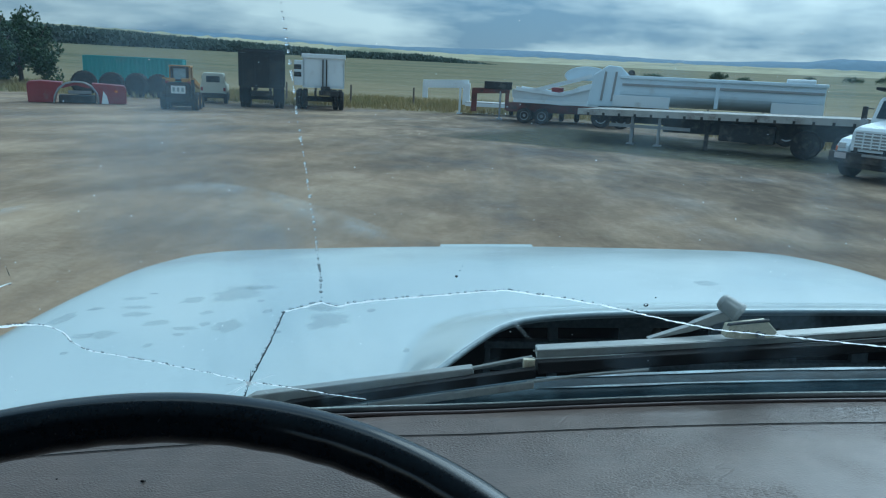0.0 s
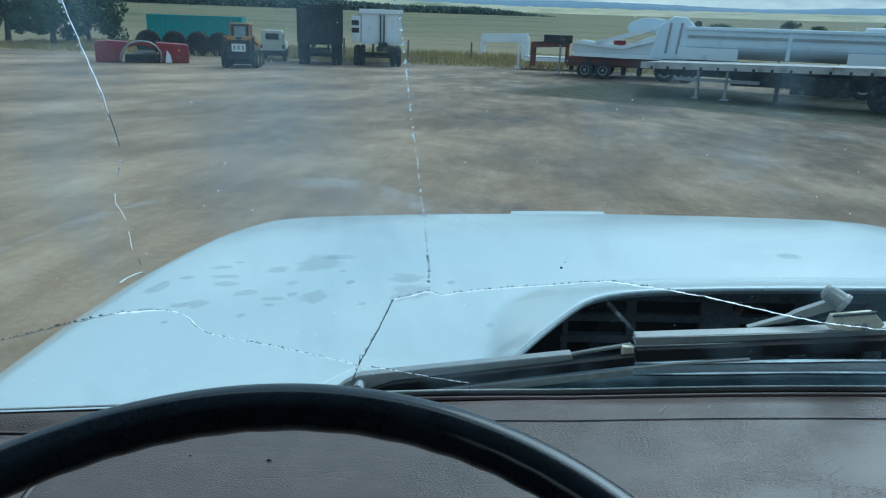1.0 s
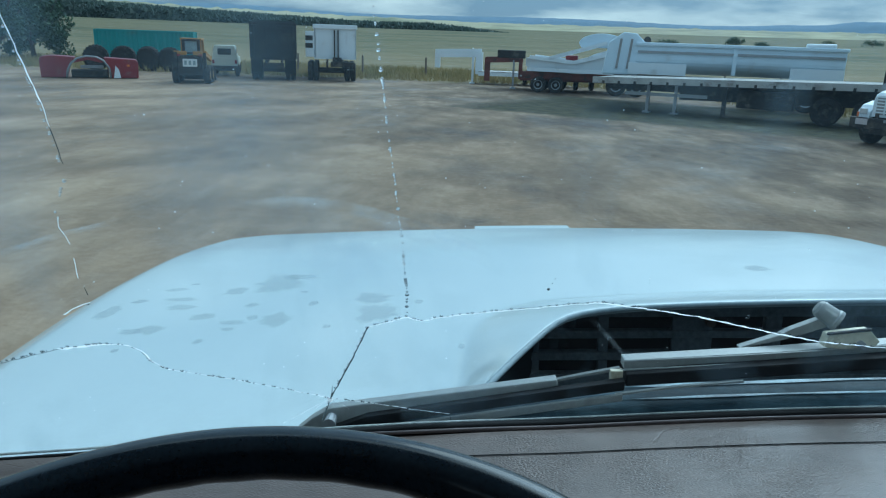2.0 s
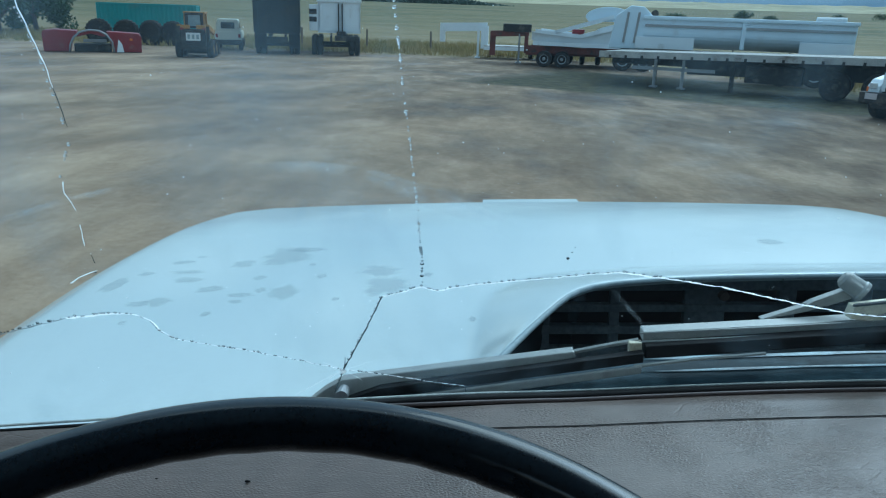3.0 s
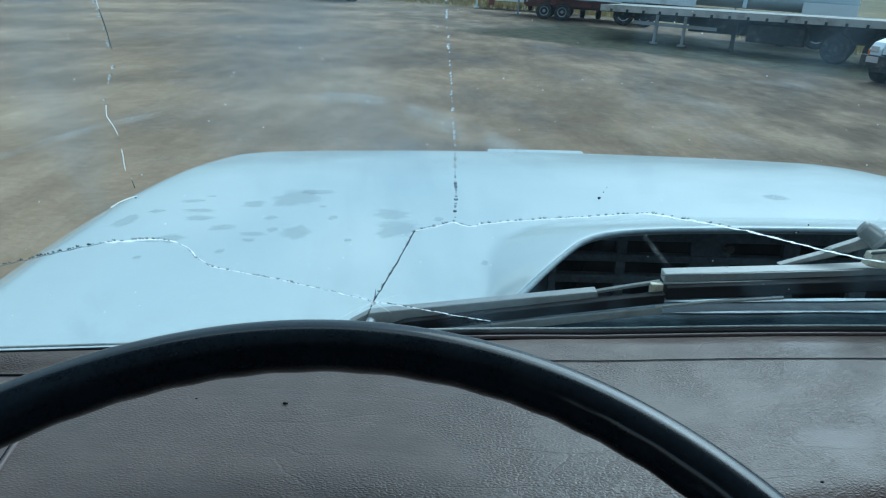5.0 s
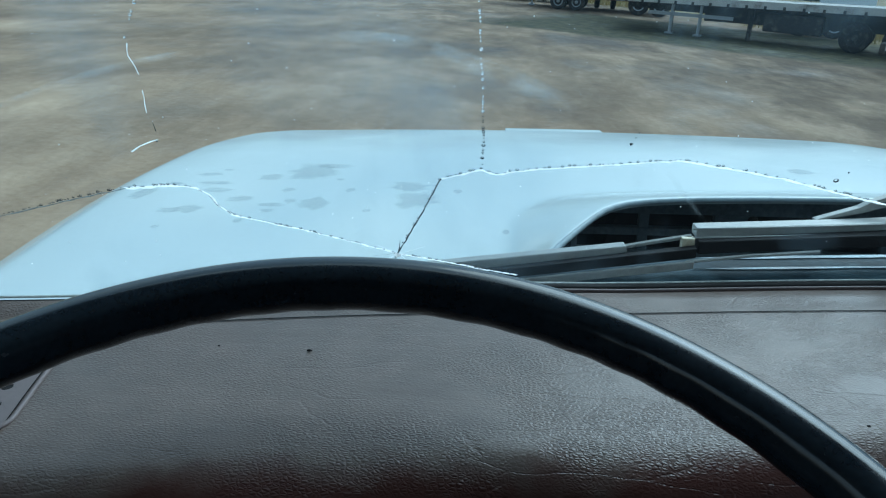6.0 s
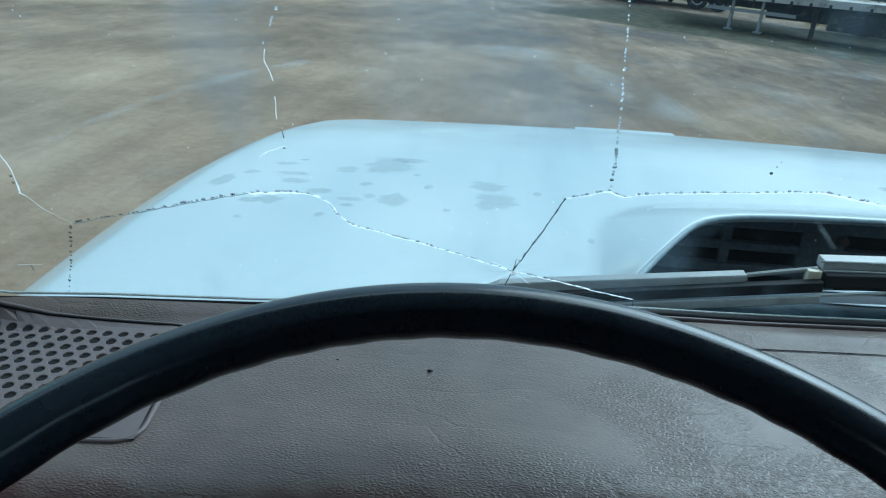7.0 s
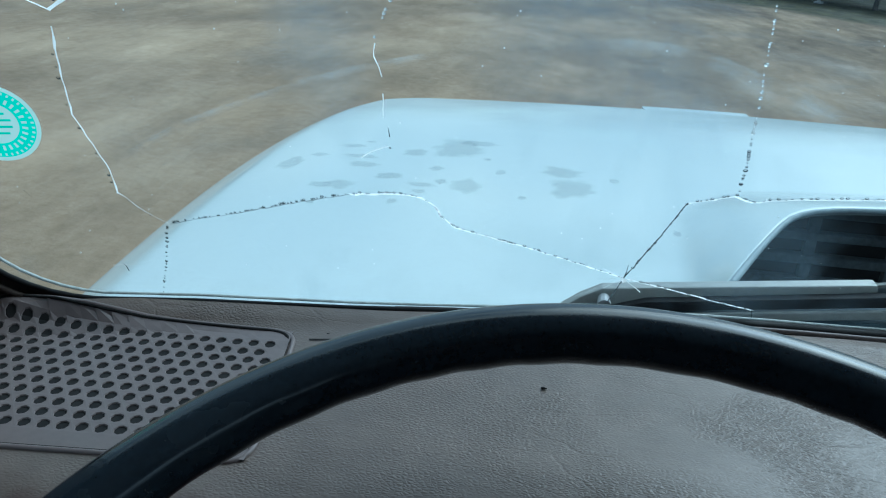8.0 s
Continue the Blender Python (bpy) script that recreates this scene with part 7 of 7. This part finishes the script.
def end_dump(m):
    """Long bright end-dump trailer with a half-round tub and a tall front wall. Length along x."""
    ed = thing("end_dump_trailer", m, "long pale aluminium end-dump trailer with a half-round tub", "trailer")
    L, w = 9.15, 1.2
    prof = [(-w, 2.55), (-w, 1.95)] + [(-w * math.cos(radians(a)), 1.95 - 0.62 * math.sin(radians(a))) for a in range(10, 180, 12)] + [(w, 1.95), (w, 2.55)]
    bm = B()
    rows = [[bm.verts.new((x, y, z - 0.0)) for y, z in prof] for x in (0.9, L)]
    for k in range(len(prof) - 1):
        bm.faces.new((rows[0][k], rows[1][k], rows[1][k + 1], rows[0][k + 1]))
    bm.faces.new(rows[0]); bm.faces.new(rows[1][::-1])
    bmesh.ops.recalc_face_normals(bm, faces=bm.faces[:])
    tub = part("tub", bm, ALUMINIUM, ed)
    for y in (-w - 0.04, w + 0.04):
        bm = B()
        box(bm, ((L + 0.9) / 2, y, 2.56), (L - 0.8, 0.16, 0.14), 0.03)
        part("top_rail", bm, ALUMINIUM, tub)
        bm = B()
        box(bm, ((L + 0.9) / 2, y, 2.24), (L - 1.0, 0.06, 0.10), 0.01)
        part("side_rail", bm, STEEL, tub, "darker side rail")
        bm = B()
        box(bm, (4.9, y, 1.95), (0.16, 0.08, 1.1), 0.01)
        part("side_post", bm, ALUMINIUM, tub)
        for x0, x1 in ((0.6, 3.0), (7.1, L)):
            bm = B()
            prism(bm, [(x0, 1.30), (x1, 1.30), (x1, 1.78), (x0 + (0.0 if x0 < 1 else 0.0), 1.78)], y - 0.02, y + 0.02, "y", 0.01)
            part("skirt", bm, WHITE, tub, "white skirt panel")
    # tall front wall with folded sheets
    bm = B()
    prism(bm, [(-0.5, 1.25), (1.0, 1.25), (1.25, 2.60), (0.85, 2.98), (0.30, 3.02), (-0.30, 2.60)], -1.15, 1.15, "y", 0.05)
    front = part("front_wall", bm, ALUMINIUM, ed, "tall folded front wall")
    for x in (0.10, 0.55):
        bm = B()
        beam(bm, (x, -1.17, 1.5), (x + 0.12, -1.17, 2.75), 0.04, 0.10)
        part("front_post", bm, STEEL, front)
    bm = B()
    rod(bm, (1.3, -0.9, 2.72), (1.3, 0.9, 2.72), 0.15, None, 14)
    part("tarp_roll", bm, CHASSIS, ed, "dark rolled tarp")
    bm = B()
    rod(bm, (7.6, -1.15, 2.68), (8.7, -1.15, 2.70), 0.10, None, 12)
    part("tarp_bundle", bm, WHITE, ed, "white tarp bundle")
    bm = B()
    for y in (-0.5, 0.5):
        beam(bm, (0.0, y, 1.10), (L, y, 1.10), 0.12, 0.26)
    for x in (1.6,):
        for y in (-0.75, 0.75):
            beam(bm, (x, y, 0.0), (x, y, 1.1), 0.12, 0.12)
    for x in (6.6, 7.9):
        rod(bm, (x, -1.0, 0.52), (x, 1.0, 0.52), 0.09)
        box(bm, (x, 0.5, 0.8), (0.4, 0.1, 0.6)); box(bm, (x, -0.5, 0.8), (0.4, 0.1, 0.6))
    part("frame_rail", bm, CHASSIS, ed)
    for x in (6.6, 7.9):
        for y, s in ((-1.02, -1), (1.02, 1)):
            turned_wheel(ed, x, y, 0.52, 0.32, s)


end_dump(heading(6.75, 34.5, -12.5))


def flatbed(m):
    """Flatbed semi-trailer with a weathered pale edge rail, on landing legs and a tandem axle. Length along x."""
    fb = thing("flatbed_trailer", m, "long flatbed trailer with a weathered plank deck and dark underframe", "trailer")
    L, W = 11.4, 1.25
    z = lambda x: 1.20 + 0.026 * x
    bm = B()
    rows = [[bm.verts.new((x, y, z(x) + dz)) for y, dz in ((-W, -0.20), (-W, 0.0), (W, 0.0), (W, -0.20))] for x in (0, L)]
    for k in range(4):
        bm.faces.new((rows[0][k], rows[1][k], rows[1][(k + 1) % 4], rows[0][(k + 1) % 4]))
    bm.faces.new(rows[0]); bm.faces.new(rows[1][::-1])
    bmesh.ops.recalc_face_normals(bm, faces=bm.faces[:])
    deck = part("deck_frame", bm, CHASSIS, fb)
    for k in range(9):
        y = -1.12 + 0.28 * k
        bm = B()
        beam(bm, (0.02, y, z(0) + 0.025), (L - 0.02, y, z(L) + 0.025), 0.26, 0.05)
        part("plank", bm, WOOD_DECK, deck)
    for y in (-W - 0.02, W + 0.02):
        bm = B()
        beam(bm, (-0.05, y, z(0) - 0.06), (L + 0.05, y, z(L) - 0.06), 0.05, 0.24)
        part("edge_rail", bm, WOOD_DECK, fb, "worn pale edge rail")
        for k in range(18):
            bm = B()
            x = 0.4 + k * 0.62
            box(bm, (x, y * 1.03, z(x) - 0.14), (0.09, 0.04, 0.12), 0.005)
            part("stake_pocket", bm, CHASSIS, fb)
    bm = B()
    for y in (-0.48, 0.48):
        beam(bm, (0.3, y, z(0) - 0.28), (3.2, y, z(3.2) - 0.36), 0.12, 0.24)
        beam(bm, (3.2, y, z(3.2) - 0.46), (L, y, z(L) - 0.52), 0.14, 0.56)
    part("main_beam", bm, CHASSIS, fb)
    for x in (2.1, 3.15):
        bm = B()
        beam(bm, (x, -0.95, 0.0), (x, -0.95, z(x) - 0.2), 0.10, 0.10)
        box(bm, (x, -0.95, 0.03), (0.28, 0.28, 0.06), 0.01)
        part("landing_leg", bm, STEEL, fb, "dull grey landing leg")
    bm = B()
    beam(bm, (1.2, -0.95, 0.70), (4.3, -0.95, 0.72), 0.10, 0.12)
    part("leg_brace", bm, STEEL, fb, "dull grey cross brace")
    bm = B()
    box(bm, (4.9, -0.8, 0.62), (0.14, 0.14, 1.2))
    box(bm, (6.3, -0.7, 0.72), (1.9, 0.5, 0.62), 0.04)
    part("tool_box", bm, CHASSIS, fb, "dark underframe box")
    for x in (8.3, 9.6):
        for y, s in ((-0.98, -1), (-0.66, -1), (0.66, 1), (0.98, 1)):
            turned_wheel(fb, x, y, 0.50, 0.28, s, CHASSIS)
    bm = B()
    for x in (8.3, 9.6):
        rod(bm, (x, -0.95, 0.52), (x, 0.95, 0.52), 0.09)
        box(bm, (x, 0.48, 0.78), (0.5, 0.12, 0.5)); box(bm, (x, -0.48, 0.78), (0.5, 0.12, 0.5))
    for y in (-1.1, 1.1):
        box(bm, (L - 0.5, y, 0.85), (0.04, 0.55, 0.75))
    part("axle", bm, CHASSIS, fb)


flatbed(heading(5.75, 31.2, -29))


# ---------------------------------------------------------------- trees, posts, grass
def tree(name, x, y, h, w, label, seed, leaves=2600, low=0.12):
    rr = random.Random(seed)
    tr = thing(name, heading(x, y, rr.uniform(0, 360)), label, "tree")
    bm = B()
    rod(bm, (0, 0, -0.1), (0.02 * h, 0, h * 0.45), 0.035 * h, 0.02 * h, 9)
    ends = []
    for k in range(9):
        a, e = rr.uniform(0, 6.28), rr.uniform(0.25, 0.9)
        r = w / 2 * rr.uniform(0.45, 0.8)
        p = Vector((0.015 * h, 0, h * rr.uniform(0.12, 0.4)))
        q = Vector((r * math.cos(a), r * math.sin(a), h * (0.25 + 0.6 * e)))
        rod(bm, p, q, 0.016 * h, 0.005 * h, 6)
        ends.append(q)
    part("trunk", bm, BARK, tr, "grey-brown trunk and limbs")
    verts, faces = [], []
    clumps = []
    for k in range(46):
        a, r = rr.uniform(0, 6.28), w / 2 * math.sqrt(rr.random()) * 0.92
        top = math.sqrt(max(0.05, 1 - (r / (w / 2)) ** 2))
        z = h * (low + 0.12) + (h * (1 - low) - h * 0.16) * top * rr.uniform(0.25, 1.0)
        clumps.append((Vector((r * math.cos(a), r * math.sin(a), z)), rr.uniform(0.10, 0.2) * w * 0.8))
    for _ in range(leaves):
        c, s = rr.choice(clumps)
        d = Vector((rr.gauss(0, 1), rr.gauss(0, 1), rr.gauss(0, 0.8)))
        p = c + d.normalized() * s * rr.uniform(0.5, 1.05)
        u = Vector((rr.gauss(0, 1), rr.gauss(0, 1), rr.gauss(0, 1))).normalized()
        v = u.cross(Vector((rr.gauss(0, 1), rr.gauss(0, 1), rr.gauss(0, 1)))).normalized()
        sz = 0.022 * w * rr.uniform(0.6, 1.5)
        i = len(verts)
        verts += [tuple(p - u * sz), tuple(p + v * sz * 0.6), tuple(p + u * sz), tuple(p - v * sz * 0.6)]
        faces.append((i, i + 1, i + 2, i + 3))
    me = bpy.data.meshes.new("crown")
    me.from_pydata(verts, [], faces)
    me.materials.append(LEAF)
    ob = new("crown", me)
    ob.parent = tr
    return tr


def bearing(az, d):
    return d * math.sin(radians(az)), d * math.cos(radians(az))


for k, (az, d, h) in enumerate(((-29.8, 64, 5.5), (-32.0, 61, 6.2), (-34.6, 66, 6.6), (-37.5, 63, 6.0))):
    tree("tree", *bearing(az, d), h, 5.4, "dense dark green tree beside the teal container", 30 + k, 9000, -0.13)
tree("tree", *bearing(41.0, 98), 4.0, 6.6, "round dark green tree alone in the dry field", 3, 4200)
tree("tree", *bearing(19.2, 330), 4.6, 7.4, "dark rounded tree far across the field", 5)
tree("tree", *bearing(20.9, 340), 2.6, 6.0, "low green tree far across the field", 6)
tree("tree", *bearing(25.0, 420), 2.8, 6.0, "small far tree on the field's edge", 7, 1200)
tree("tree", *bearing(27.6, 430), 3.4, 9.0, "small far tree on the field's edge", 8, 1200)
tree("tree", *bearing(29.6, 430), 4.0, 10.0, "small far tree on the field's edge", 9, 1200)
tree("tree", *bearing(33.5, 450), 3.0, 12.0, "small far tree on the field's edge", 10, 1200)
tree("tree", *bearing(12.6, 300), 3.0, 9.0, "low dark tree row far across the field", 11, 1400)
tree("tree", *bearing(14.6, 310), 2.6, 9.0, "low dark tree row far across the field", 12, 1400)


def far_wood():
    """Far woods on the ridge, as many small uneven crowns."""
    rr = random.Random(21)
    verts, faces = [], []
    for _ in range(15000):
        az = rr.uniform(-48, 8)
        d = rr.uniform(610, 720)
        x, y = bearing(az, d)
        top = el_height(d, (1.15 + 0.035 * max(0, -az - 8) - 0.10 * max(0, az + 2)) * rr.uniform(0.0, 1.0))
        s = rr.uniform(1.5, 3.3)
        c = Vector((x, y, top - s * 0.5))
        i = len(verts)
        n = 5
        verts.append((c.x, c.y, c.z + s * rr.uniform(0.5, 0.9)))
        for k in range(n):
            a = 6.283 * k / n + rr.random()
            verts.append((c.x + s * math.cos(a) * rr.uniform(0.7, 1.2), c.y + s * math.sin(a) * rr.uniform(0.7, 1.2), c.z - s * rr.uniform(0.2, 0.7)))
        for k in range(n):
            faces.append((i, i + 1 + k, i + 1 + (k + 1) % n))
    me = bpy.data.meshes.new("far_wood")
    me.from_pydata(verts, [], faces)
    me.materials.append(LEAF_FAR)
    tagged(new("far_wood", me), "dense dark green wood covering the far ridge", "woods", kind="stuff")


far_wood()


def fence_posts():
    base = None
    for k in range(9):
        x, y = -11 + 4.2 * k, 50.0 + 0.6 * k
        if base is None:
            base = thing("fence_post", heading(x, y, 0), "weathered wooden fence post in the grass", "fence post", "fence posts behind the yard")
            bm = B()
            rod(bm, (0, 0, -0.1), (0.02, 0.01, 1.25), 0.07, 0.06, 9)
            part("post", bm, POST, base)
        else:
            copy_thing(base, heading(x, y, 37 * k))


fence_posts()


def grass_field():
    """Tufts of dry and green grass along the yard's border."""
    rr = np.random.RandomState(8)
    verts, faces = [], []

    def sow(n, x0, x1, y0, y1, keep, h0, h1):
        k = 0
        while k < n:
            x, y = rr.uniform(x0, x1), rr.uniform(y0, y1)
            k += 1
            if not keep(x, y):
                continue
            for _ in range(5):
                px, py = x + rr.normal(0, 0.10), y + rr.normal(0, 0.10)
                h, a, w = rr.uniform(h0, h1), rr.uniform(0, 6.28), rr.uniform(0.012, 0.03)
                lx, ly = rr.normal(0, 0.3) * h, rr.normal(0, 0.3) * h
                z = land(px, py)
                i = len(verts)
                verts.extend([(px - w * math.cos(a), py - w * math.sin(a), z - 0.02), (px + w * math.cos(a), py + w * math.sin(a), z - 0.02), (px + lx, py + ly, z + h)])
                faces.append((i, i + 1, i + 2))
    edge = lambda x, y: max(y - 45.5, 0.86 * x + 0.5 * y - 27.6)
    sow(9000, -36, 20, 44, 62, lambda x, y: edge(x, y) > rr.uniform(-1, 1), 0.15, 0.5)
    sow(9000, 12, 44, 8, 44, lambda x, y: edge(x, y) > rr.uniform(0, 2.5), 0.2, 0.7)
    me = bpy.data.meshes.new("grass")
    me.from_pydata(verts, [], faces)
    me.materials.append(GRASS_DRY)
    tagged(new("grass", me), "tall dry yellow and green grass along the yard's border", "grass", kind="stuff")


grass_field()
